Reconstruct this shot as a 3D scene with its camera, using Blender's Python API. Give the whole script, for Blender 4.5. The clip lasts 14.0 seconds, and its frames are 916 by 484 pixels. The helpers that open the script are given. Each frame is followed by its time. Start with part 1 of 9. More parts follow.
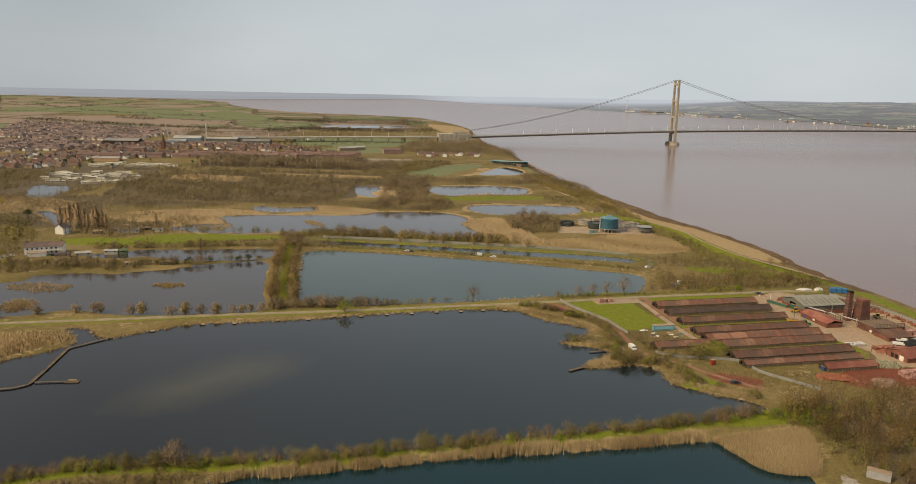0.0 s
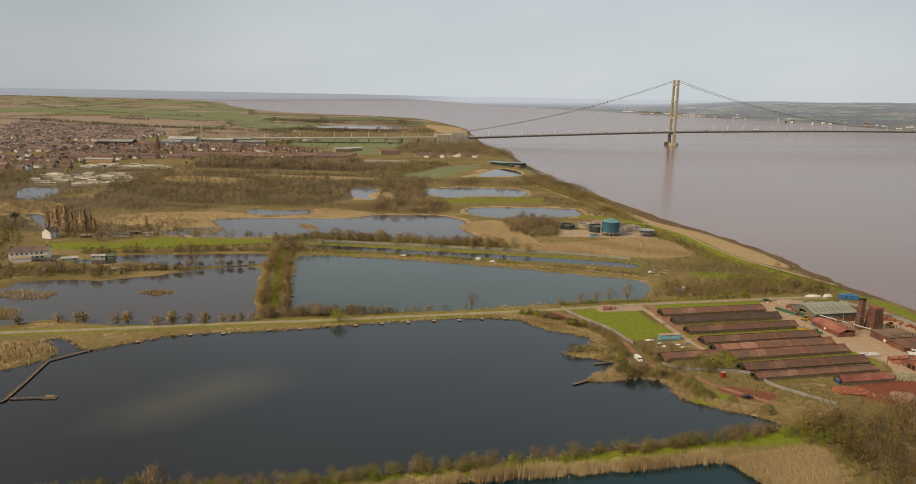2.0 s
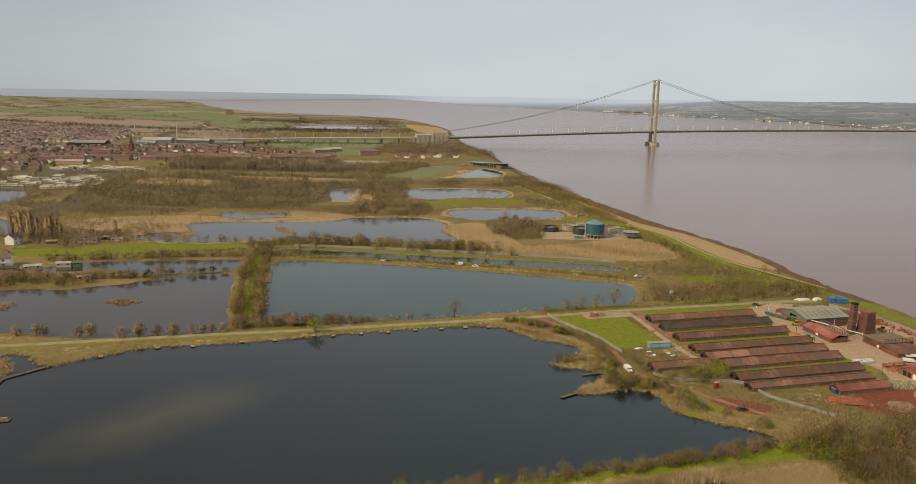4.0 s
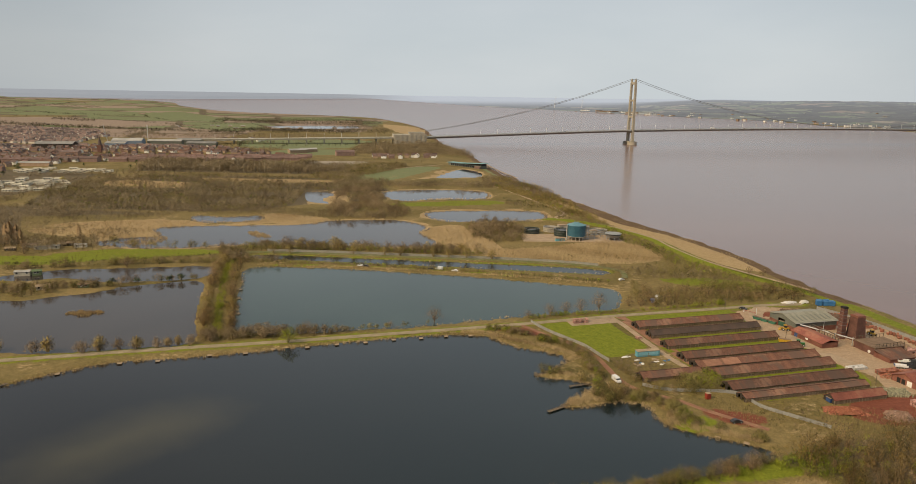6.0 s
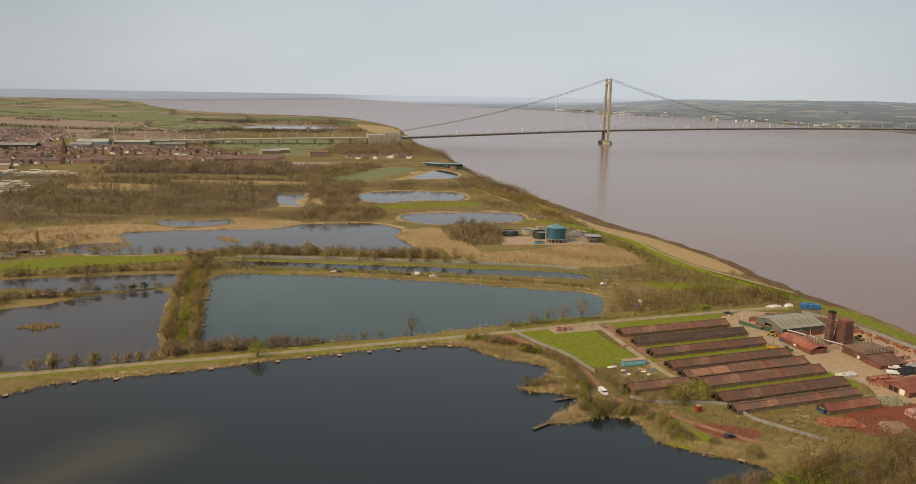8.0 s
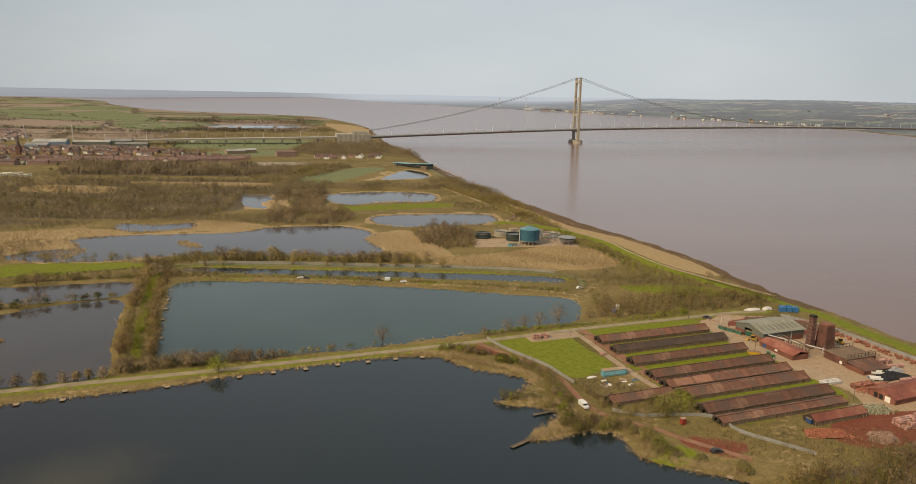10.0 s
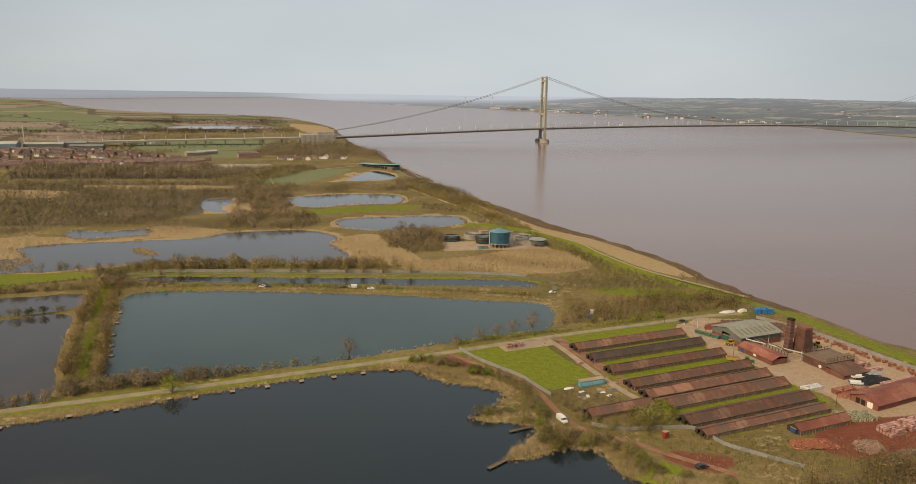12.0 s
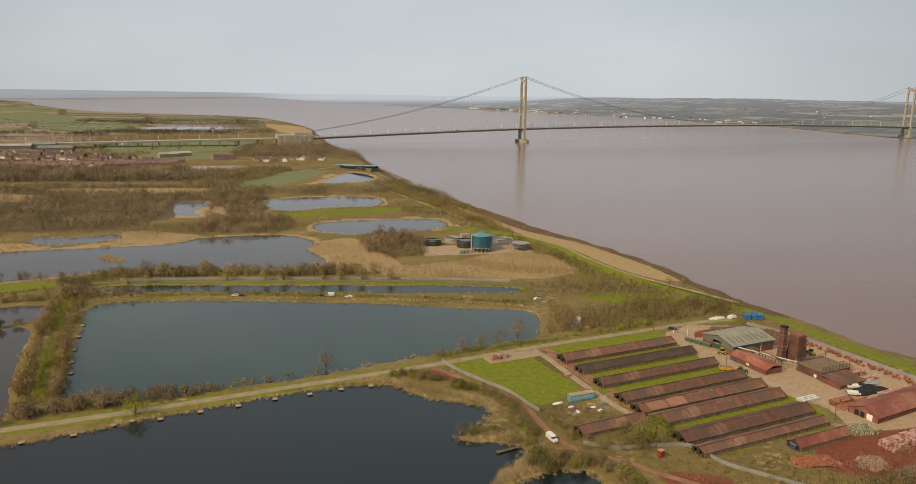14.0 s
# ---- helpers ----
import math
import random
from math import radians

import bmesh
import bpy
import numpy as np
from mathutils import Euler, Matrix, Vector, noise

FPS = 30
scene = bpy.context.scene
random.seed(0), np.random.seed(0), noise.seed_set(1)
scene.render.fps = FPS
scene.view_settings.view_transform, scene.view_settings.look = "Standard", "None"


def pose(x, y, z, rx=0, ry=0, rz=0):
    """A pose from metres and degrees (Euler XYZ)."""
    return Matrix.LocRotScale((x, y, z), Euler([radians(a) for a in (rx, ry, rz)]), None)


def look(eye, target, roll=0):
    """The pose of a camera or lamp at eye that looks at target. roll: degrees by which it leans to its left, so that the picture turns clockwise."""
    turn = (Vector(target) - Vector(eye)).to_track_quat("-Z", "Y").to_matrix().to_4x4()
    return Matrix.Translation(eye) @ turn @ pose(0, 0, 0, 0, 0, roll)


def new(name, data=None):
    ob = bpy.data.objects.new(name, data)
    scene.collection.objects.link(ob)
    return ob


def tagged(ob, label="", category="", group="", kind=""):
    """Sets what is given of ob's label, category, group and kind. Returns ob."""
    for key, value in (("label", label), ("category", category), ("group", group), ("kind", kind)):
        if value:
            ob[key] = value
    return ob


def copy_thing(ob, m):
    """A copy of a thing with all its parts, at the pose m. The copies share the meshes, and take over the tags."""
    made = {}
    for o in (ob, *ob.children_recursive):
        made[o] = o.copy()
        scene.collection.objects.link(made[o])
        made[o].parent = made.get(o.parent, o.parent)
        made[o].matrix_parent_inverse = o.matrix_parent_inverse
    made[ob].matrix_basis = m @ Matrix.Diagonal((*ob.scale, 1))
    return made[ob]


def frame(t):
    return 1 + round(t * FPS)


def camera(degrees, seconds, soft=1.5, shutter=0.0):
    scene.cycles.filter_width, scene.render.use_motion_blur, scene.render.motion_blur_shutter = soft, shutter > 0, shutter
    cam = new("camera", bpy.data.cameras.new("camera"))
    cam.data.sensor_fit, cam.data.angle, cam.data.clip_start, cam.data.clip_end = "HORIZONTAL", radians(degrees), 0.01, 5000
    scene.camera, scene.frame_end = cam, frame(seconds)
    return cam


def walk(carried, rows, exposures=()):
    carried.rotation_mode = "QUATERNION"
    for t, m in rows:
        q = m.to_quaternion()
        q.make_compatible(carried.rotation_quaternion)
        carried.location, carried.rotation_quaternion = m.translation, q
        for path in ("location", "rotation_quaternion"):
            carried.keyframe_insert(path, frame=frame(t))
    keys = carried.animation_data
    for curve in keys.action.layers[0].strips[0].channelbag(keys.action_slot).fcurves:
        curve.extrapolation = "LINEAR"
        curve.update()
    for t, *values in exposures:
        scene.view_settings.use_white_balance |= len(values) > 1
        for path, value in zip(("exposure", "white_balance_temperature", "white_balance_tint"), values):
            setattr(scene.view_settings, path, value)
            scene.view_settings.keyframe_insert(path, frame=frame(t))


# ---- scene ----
cam = camera(67.4, 14.0, soft=0.45)
PATH = [
    (0, (-2.252, 0.623, 114.66), (-2.334, 2.577, 114.241), 1.1),
    (0.5, (-2.514, 4.071, 114.659), (-2.597, 6.025, 114.241), 1.1),
    (1, (-2.779, 7.536, 114.67), (-2.861, 9.49, 114.252), 1.1),
    (1.5, (-3.013, 11.009, 114.684), (-3.092, 12.963, 114.267), 1.1),
    (2, (-3.193, 14.482, 114.692), (-3.268, 16.437, 114.274), 1.1),
    (2.5, (-3.368, 17.985, 114.701), (-3.431, 19.94, 114.284), 1.1),
    (3, (-3.542, 21.508, 114.702), (-3.591, 23.463, 114.285), 1.1),
    (5.5, (-4.689, 39.416, 114.621), (-4.663, 41.372, 114.203), 1.0),
    (6, (-4.916, 43.047, 114.617), (-4.873, 45.002, 114.199), 1.0),
    (6.5, (-5.146, 46.707, 114.604), (-5.086, 48.662, 114.185), 1.0),
    (7, (-5.383, 50.402, 114.575), (-5.305, 52.356, 114.157), 1.0),
    (7.5, (-5.565, 54.117, 114.557), (-5.47, 56.071, 114.138), 1.0),
    (8, (-5.675, 57.834, 114.553), (-5.561, 59.787, 114.135), 1.0),
    (10.5, (-5.502, 76.16, 114.604), (-5.28, 78.103, 114.184), 1.0),
    (11, (-5.397, 79.735, 114.633), (-5.152, 81.675, 114.213), 0.9),
    (11.5, (-5.219, 83.295, 114.691), (-4.951, 85.232, 114.271), 0.9),
    (12, (-4.978, 86.892, 114.753), (-4.685, 88.825, 114.333), 0.9),
    (12.5, (-4.656, 90.539, 114.812), (-4.34, 92.469, 114.392), 0.9),
    (13, (-4.352, 94.194, 114.844), (-4.013, 96.12, 114.423), 0.9),
    (13.5, (-4.103, 97.877, 114.842), (-3.753, 99.801, 114.423), 0.8),
    (14, (-3.885, 101.543, 114.811), (-3.533, 103.467, 114.392), 0.9),
]
walk(cam, [(t, look(eye, target, roll)) for t, eye, target, roll in PATH])

# ---- sky and sun: bright, hazy overcast with a weak sun ----
world = bpy.data.worlds.new("sky")
scene.world = world
world.use_nodes = True
wn, wl = world.node_tree.nodes, world.node_tree.links
SUN_EL, SUN_AZ = radians(40), radians(238)
sky = wn.new("ShaderNodeTexSky")
sky.sky_type = "NISHITA"
sky.sun_disc = False
sky.sun_elevation, sky.sun_rotation = SUN_EL, SUN_AZ
sky.air_density, sky.dust_density, sky.altitude = 1.0, 3.0, 100
tc = wn.new("ShaderNodeTexCoord")
sep = wn.new("ShaderNodeSeparateXYZ")
wl.new(tc.outputs["Generated"], sep.inputs[0])
cmap = wn.new("ShaderNodeMapping")
cmap.inputs["Scale"].default_value = (1.2, 1.2, 4.0)
wl.new(tc.outputs["Generated"], cmap.inputs[0])
cno = wn.new("ShaderNodeTexNoise")
cno.inputs["Scale"].default_value, cno.inputs["Detail"].default_value = 2.2, 5
wl.new(cmap.outputs[0], cno.inputs["Vector"])
cloud = wn.new("ShaderNodeValToRGB")
cloud.color_ramp.elements[0].position, cloud.color_ramp.elements[0].color = 0.25, (4.42, 4.86, 5.16, 1)
cloud.color_ramp.elements[1].position, cloud.color_ramp.elements[1].color = 0.8, (5.2, 5.52, 5.72, 1)
wl.new(cno.outputs["Fac"], cloud.inputs[0])
smix = wn.new("ShaderNodeMix")
smix.data_type = "RGBA"
smix.inputs[0].default_value = 0.9
# the veil is bright near the horizon and where the cloud is thin overhead
veil = wn.new("ShaderNodeValToRGB")
veil.color_ramp.elements[0].position, veil.color_ramp.elements[0].color = 0.02, (1.13, 1.12, 1.1, 1)
low = veil.color_ramp.elements.new(0.16)
low.color = (1.0, 1.0, 1.0, 1)
middle = veil.color_ramp.elements.new(0.6)
middle.color = (0.74, 0.75, 0.76, 1)
high = veil.color_ramp.elements[-1]
high.position, high.color = 0.9, (1.36, 1.27, 1.14, 1)
wl.new(sep.outputs[2], veil.inputs[0])
thin = wn.new("ShaderNodeMix")
thin.data_type, thin.blend_type = "RGBA", "MULTIPLY"
thin.inputs[0].default_value = 1.0
# the cloud is thinnest, and brightest, up the river to the north
glow_way = wn.new("ShaderNodeVectorMath")
glow_way.operation = "DOT_PRODUCT"
level = wn.new("ShaderNodeVectorMath")
level.operation = "MULTIPLY"
level.inputs[1].default_value = (1, 1, 0)
wl.new(tc.outputs["Generated"], level.inputs[0])
flat = wn.new("ShaderNodeVectorMath")
flat.operation = "NORMALIZE"
wl.new(level.outputs[0], flat.inputs[0])
wl.new(flat.outputs[0], glow_way.inputs[0])
glow_way.inputs[1].default_value = (math.sin(radians(9)), math.cos(radians(9)), 0)
glow = wn.new("ShaderNodeValToRGB")
glow.color_ramp.interpolation = "EASE"
glow.color_ramp.elements[0].position, glow.color_ramp.elements[0].color = 0.74, (0.8, 0.8, 0.8, 1)
glow.color_ramp.elements[1].position, glow.color_ramp.elements[1].color = 1.0, (1.07, 1.07, 1.07, 1)
wl.new(glow_way.outputs["Value"], glow.inputs[0])
clouds = wn.new("ShaderNodeMix")
clouds.data_type, clouds.blend_type = "RGBA", "MULTIPLY"
clouds.inputs[0].default_value = 1.0
wl.new(cloud.outputs[0], clouds.inputs[6])
wl.new(glow.outputs[0], clouds.inputs[7])
wl.new(clouds.outputs[2], thin.inputs[6])
wl.new(veil.outputs[0], thin.inputs[7])
wl.new(sky.outputs[0], smix.inputs[6])
wl.new(thin.outputs[2], smix.inputs[7])
bg = wn["Background"]
wl.new(smix.outputs[2], bg.inputs[0])
bg.inputs[1].default_value = 0.11

sun_data = bpy.data.lights.new("sun", "SUN")
sun_data.energy, sun_data.angle, sun_data.color = 3.2, radians(7), (1.0, 0.77, 0.47)
sun = new("sun", sun_data)
sun.matrix_world = look((math.sin(SUN_AZ) * math.cos(SUN_EL), math.cos(SUN_AZ) * math.cos(SUN_EL), math.sin(SUN_EL)), (0, 0, 0))
scene.view_settings.exposure = 0.0

# ---- materials ----
def rgb(c):
    return (c[0], c[1], c[2], 1)


def node_mat(name):
    m = bpy.data.materials.new(name)
    m.use_nodes = True
    return m, m.node_tree.nodes, m.node_tree.links, m.node_tree.nodes["Principled BSDF"]


def noise_node(nodes, links, scale, detail=4.0, rough=0.6, coords="Object", stretch=None):
    c = nodes.new("ShaderNodeTexCoord")
    t = nodes.new("ShaderNodeTexNoise")
    t.inputs["Scale"].default_value, t.inputs["Detail"].default_value, t.inputs["Roughness"].default_value = scale, detail, rough
    if stretch:
        mp = nodes.new("ShaderNodeMapping")
        mp.inputs["Scale"].default_value = stretch
        links.new(c.outputs[coords], mp.inputs[0])
        links.new(mp.outputs[0], t.inputs["Vector"])
    else:
        links.new(c.outputs[coords], t.inputs["Vector"])
    return t


def ramp(nodes, links, src, a, b, p0=0.35, p1=0.65):
    r = nodes.new("ShaderNodeValToRGB")
    r.color_ramp.elements[0].position, r.color_ramp.elements[0].color = p0, rgb(a)
    r.color_ramp.elements[1].position, r.color_ramp.elements[1].color = p1, rgb(b)
    links.new(src, r.inputs[0])
    return r.outputs[0]


def mix(nodes, links, fac, a, b, mode="MIX"):
    m = nodes.new("ShaderNodeMix")
    m.data_type, m.blend_type = "RGBA", mode
    for socket, v in ((m.inputs[0], fac), (m.inputs[6], a), (m.inputs[7], b)):
        if isinstance(v, (int, float)):
            socket.default_value = v
        elif isinstance(v, tuple):
            socket.default_value = rgb(v)
        else:
            links.new(v, socket)
    return m.outputs[2]


def surface(name, a, b, scale=1.0, rough=0.85, metal=0.0, fine=6.0, bump=0.2, vary=0.25, stretch=None, stain=None, soot=None, grain=(0.7, 1.15), runs=None):
    """A worn surface: two tones at a large scale, grain at a small one, a random tone per object, and relief."""
    m, n, l, p = node_mat(name)
    big = noise_node(n, l, scale, stretch=stretch)
    col = ramp(n, l, big.outputs["Fac"], a, b)
    small = noise_node(n, l, scale * fine, 3.0, 0.7, stretch=runs)
    speck = ramp(n, l, small.outputs["Fac"], (grain[0],) * 3, (grain[1],) * 3, 0.25, 0.75)
    col = mix(n, l, 0.8, col, speck, "MULTIPLY")
    if stain:
        spots = noise_node(n, l, scale * 0.45, 6.0, 0.75)
        mask = ramp(n, l, spots.outputs["Fac"], (0, 0, 0), (1, 1, 1), 0.52, 0.6)
        col = mix(n, l, mask, col, stain)
    if soot:
        # dark weathered runs
        runs = noise_node(n, l, scale * 0.6, 5.0, 0.7, stretch=(1.3, 0.5, 0.5))
        mask = ramp(n, l, runs.outputs["Fac"], (0, 0, 0), (0.9, 0.9, 0.9), 0.47, 0.56)
        col = mix(n, l, mask, col, soot)
    if vary:
        info = n.new("ShaderNodeObjectInfo")
        tone = ramp(n, l, info.outputs["Random"], (1 - vary,) * 3, (1 + vary,) * 3, 0.0, 1.0)
        col = mix(n, l, 1.0, col, tone, "MULTIPLY")
    l.new(col, p.inputs["Base Color"])
    p.inputs["Roughness"].default_value, p.inputs["Metallic"].default_value = rough, metal
    if bump:
        bp = n.new("ShaderNodeBump")
        bp.inputs["Strength"].default_value, bp.inputs["Distance"].default_value = bump, 0.05
        l.new(small.outputs["Fac"], bp.inputs["Height"])
        l.new(bp.outputs[0], p.inputs["Normal"])
    return m


def foliage(name, a, b, rough=0.9, spread=0.22, cover=0.8):
    """Twigs, leaves or stalks: a tone per plant from the attribute 'tone', a tone per leaf by island."""
    m, n, l, p = node_mat(name)
    at = n.new("ShaderNodeAttribute")
    at.attribute_name = "tone"
    col = ramp(n, l, at.outputs["Fac"], a, b, 0.0, 1.0)
    geo = n.new("ShaderNodeNewGeometry")
    tone = ramp(n, l, geo.outputs["Random Per Island"], (1 - spread,) * 3, (1 + spread,) * 3, 0.0, 1.0)
    l.new(mix(n, l, 1.0, col, tone, "MULTIPLY"), p.inputs["Base Color"])
    p.inputs["Roughness"].default_value = rough
    p.inputs["Specular IOR Level"].default_value = 0.15
    # a spray of fine twigs or leaves is partly see-through
    p.inputs["Alpha"].default_value = cover
    return m


def water_mat(name, a, b, rough=0.06, bump=0.05, scale=0.6, patch=0.012, stretch=None, even=False, silt=None, ior=1.38, sides=None):
    m, n, l, p = node_mat(name)
    big = noise_node(n, l, patch, 4.0, 0.55, stretch=stretch)
    col = ramp(n, l, big.outputs["Fac"], a, b, 0.35, 0.7)
    if sides:
        # the water turns from one tone to another across the lake
        c = n.new("ShaderNodeTexCoord")
        sx = n.new("ShaderNodeSeparateXYZ")
        l.new(c.outputs["Object"], sx.inputs[0])
        rg = n.new("ShaderNodeMapRange")
        rg.interpolation_type = "SMOOTHSTEP"
        rg.inputs[1].default_value, rg.inputs[2].default_value = sides[0], sides[1]
        l.new(sx.outputs[0], rg.inputs[0])
        col = mix(n, l, rg.outputs[0], sides[2], mix(n, l, 0.35, sides[3], col))
    if silt:
        # a cloud of silt hanging in the water
        c = n.new("ShaderNodeTexCoord")
        mp = n.new("ShaderNodeMapping")
        mp.vector_type = "TEXTURE"
        mp.inputs["Location"].default_value, mp.inputs["Rotation"].default_value, mp.inputs["Scale"].default_value = (silt[0], silt[1], -0.6), (0, 0, silt[2]), (silt[3], silt[4], 50)
        l.new(c.outputs["Object"], mp.inputs[0])
        warp = noise_node(n, l, 0.035, 4.0, 0.6)
        add = n.new("ShaderNodeMix")
        add.data_type = "VECTOR"
        add.inputs[0].default_value = 0.5
        l.new(mp.outputs[0], add.inputs[4])
        l.new(warp.outputs["Color"], add.inputs[5])
        off = n.new("ShaderNodeVectorMath")
        off.operation = "MULTIPLY_ADD"
        l.new(add.outputs[1], off.inputs[0])
        off.inputs[1].default_value, off.inputs[2].default_value = (2, 2, 0), (-0.5, -0.5, 0)
        gr = n.new("ShaderNodeTexGradient")
        gr.gradient_type = "SPHERICAL"
        l.new(off.outputs[0], gr.inputs[0])
        col = mix(n, l, ramp(n, l, gr.outputs["Fac"], (0, 0, 0), (0.75, 0.75, 0.75), 0.05, 0.9), col, (0.062, 0.055, 0.03))
    l.new(col, p.inputs["Base Color"])
    if even:
        p.inputs["Roughness"].default_value = rough
    else:
        l.new(ramp(n, l, big.outputs["Fac"], (rough * 0.6,) * 3, (rough * 1.6,) * 3, 0.4, 0.65), p.inputs["Roughness"])
    p.inputs["IOR"].default_value = ior
    small = noise_node(n, l, scale, 3.0, 0.6)
    bp = n.new("ShaderNodeBump")
    bp.inputs["Strength"].default_value, bp.inputs["Distance"].default_value = bump, 0.1
    l.new(small.outputs["Fac"], bp.inputs["Height"])
    l.new(bp.outputs[0], p.inputs["Normal"])
    return m


def ground_mat():
    m, n, l, p = node_mat("ground_cover")
    g0 = noise_node(n, l, 0.02, 6.0, 0.65)
    g1 = noise_node(n, l, 0.35, 5.0, 0.7)
    g2 = noise_node(n, l, 1.1, 4.0, 0.75)
    col = ramp(n, l, g0.outputs["Fac"], (0.14, 0.112, 0.04), (0.25, 0.185, 0.085), 0.35, 0.65)
    col = mix(n, l, 0.7, col, ramp(n, l, g1.outputs["Fac"], (0.55, 0.6, 0.5), (1.35, 1.3, 1.2), 0.3, 0.7), "MULTIPLY")
    for attribute, keys in (("cover_c", ("litter", "hazy_grass", "gravel")), ("cover_a", ("grass", "reed", "soil")), ("cover_b", ("red", "field", "mud"))):
        at = n.new("ShaderNodeAttribute")
        at.attribute_name = attribute
        sp = n.new("ShaderNodeSeparateColor")
        l.new(at.outputs["Color"], sp.inputs[0])
        for k, key in enumerate(keys):
            # haze is mixed into the distant green and ploughed tones: paler and greyer
            lo, hi = {"grass": ((0.125, 0.15, 0.012), (0.21, 0.228, 0.022)), "reed": ((0.3, 0.212, 0.105), (0.44, 0.325, 0.18)),
                      "soil": ((0.34, 0.24, 0.155), (0.44, 0.32, 0.215)), "red": ((0.15, 0.043, 0.027), (0.23, 0.082, 0.05)),
                      "litter": ((0.095, 0.075, 0.045), (0.16, 0.125, 0.078)), "hazy_grass": ((0.15, 0.17, 0.08), (0.195, 0.215, 0.108)), "gravel": ((0.3, 0.26, 0.21), (0.4, 0.35, 0.29)),
                      "field": ((0.25, 0.187, 0.14), (0.32, 0.245, 0.19)), "mud": ((0.1, 0.065, 0.035), (0.17, 0.11, 0.06))}[key]
            tone = ramp(n, l, g1.outputs["Fac"], lo, hi, 0.3, 0.7)
            add = n.new("ShaderNodeMath")
            add.operation = "MULTIPLY_ADD"
            l.new(g1.outputs["Fac"], add.inputs[0])
            add.inputs[1].default_value = 0.7
            l.new(sp.outputs[k], add.inputs[2])
            edge = ramp(n, l, add.outputs[0], (0, 0, 0), (1, 1, 1), 0.78, 0.92)
            col = mix(n, l, edge, col, tone)
    col = mix(n, l, 0.6, col, ramp(n, l, g2.outputs["Fac"], (0.5, 0.5, 0.5), (1.4, 1.4, 1.4), 0.3, 0.7), "MULTIPLY")
    l.new(col, p.inputs["Base Color"])
    p.inputs["Roughness"].default_value = 0.95
    p.inputs["Specular IOR Level"].default_value = 0.2
    bp = n.new("ShaderNodeBump")
    bp.inputs["Strength"].default_value, bp.inputs["Distance"].default_value = 0.6, 0.5
    l.new(g1.outputs["Fac"], bp.inputs["Height"])
    l.new(bp.outputs[0], p.inputs["Normal"])
    return m


def far_mat():
    m, n, l, p = node_mat("far_land")
    w = n.new("ShaderNodeAttribute")
    w.attribute_name = "woods"
    f = n.new("ShaderNodeAttribute")
    f.attribute_name = "patch"
    g = noise_node(n, l, 0.02, 5.0, 0.7)
    r = n.new("ShaderNodeValToRGB")
    r.color_ramp.interpolation = "CONSTANT"
    # field and wood tones are muted for the haze as well
    tones = ((0.0, (0.06, 0.062, 0.056)), (0.36, (0.1, 0.122, 0.075)), (0.55, (0.15, 0.125, 0.1)), (0.66, (0.08, 0.088, 0.07)), (0.78, (0.125, 0.14, 0.095)), (0.9, (0.19, 0.165, 0.135)))
    for k, (at_, tone) in enumerate(tones):
        e = r.color_ramp.elements[k] if k < 2 else r.color_ramp.elements.new(at_)
        e.position, e.color = at_, rgb(tone)
    l.new(f.outputs["Fac"], r.inputs[0])
    col = mix(n, l, ramp(n, l, w.outputs["Fac"], (0, 0, 0), (1, 1, 1), 0.04, 0.12), r.outputs[0], (0.05, 0.05, 0.048))
    col = mix(n, l, 0.7, col, ramp(n, l, g.outputs["Fac"], (0.7, 0.7, 0.7), (1.2, 1.2, 1.2), 0.3, 0.7), "MULTIPLY")
    l.new(col, p.inputs["Base Color"])
    p.inputs["Roughness"].default_value = 1.0
    # painted haze: the land gives off a bluish glow set per vertex
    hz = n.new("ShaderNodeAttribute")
    hz.attribute_name = "haze_glow"
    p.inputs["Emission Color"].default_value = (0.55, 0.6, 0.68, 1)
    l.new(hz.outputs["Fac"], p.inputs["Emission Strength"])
    return m


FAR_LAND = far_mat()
GROUND = ground_mat()
LAKE = water_mat("dark_lake_water", (0.0025, 0.0055, 0.0075), (0.009, 0.0085, 0.006), rough=0.04, ior=1.5, silt=(-112, 258, 0.75, 52, 24), sides=(-190.0, 60.0, (0.011, 0.009, 0.0075), (0.011, 0.021, 0.024)))
TEAL = water_mat("teal_pond_water", (0.026, 0.047, 0.041), (0.038, 0.064, 0.055), rough=0.06, ior=1.42, bump=0.06)
DEEP_TEAL = water_mat("deep_teal_water", (0.001, 0.02, 0.027), (0.003, 0.028, 0.036), rough=0.05)
POND = water_mat("grey_pond_water", (0.044, 0.037, 0.033), (0.063, 0.052, 0.047), rough=0.07, ior=1.38)
CANAL = water_mat("dark_green_canal_water", (0.012, 0.016, 0.01), (0.022, 0.025, 0.016), rough=0.05, ior=1.34)
RIVER = water_mat("muddy_river_water", (0.178, 0.11, 0.09), (0.22, 0.14, 0.116), rough=0.2, bump=0.12, scale=0.3, patch=0.0024, stretch=(0.5, 1.8, 1), even=True, ior=1.52)
CONCRETE = surface("pale_concrete", (0.36, 0.33, 0.27), (0.46, 0.42, 0.35), 0.15, vary=0.04)
ASPHALT = surface("grey_track", (0.25, 0.2, 0.125), (0.35, 0.28, 0.185), 0.2, vary=0)
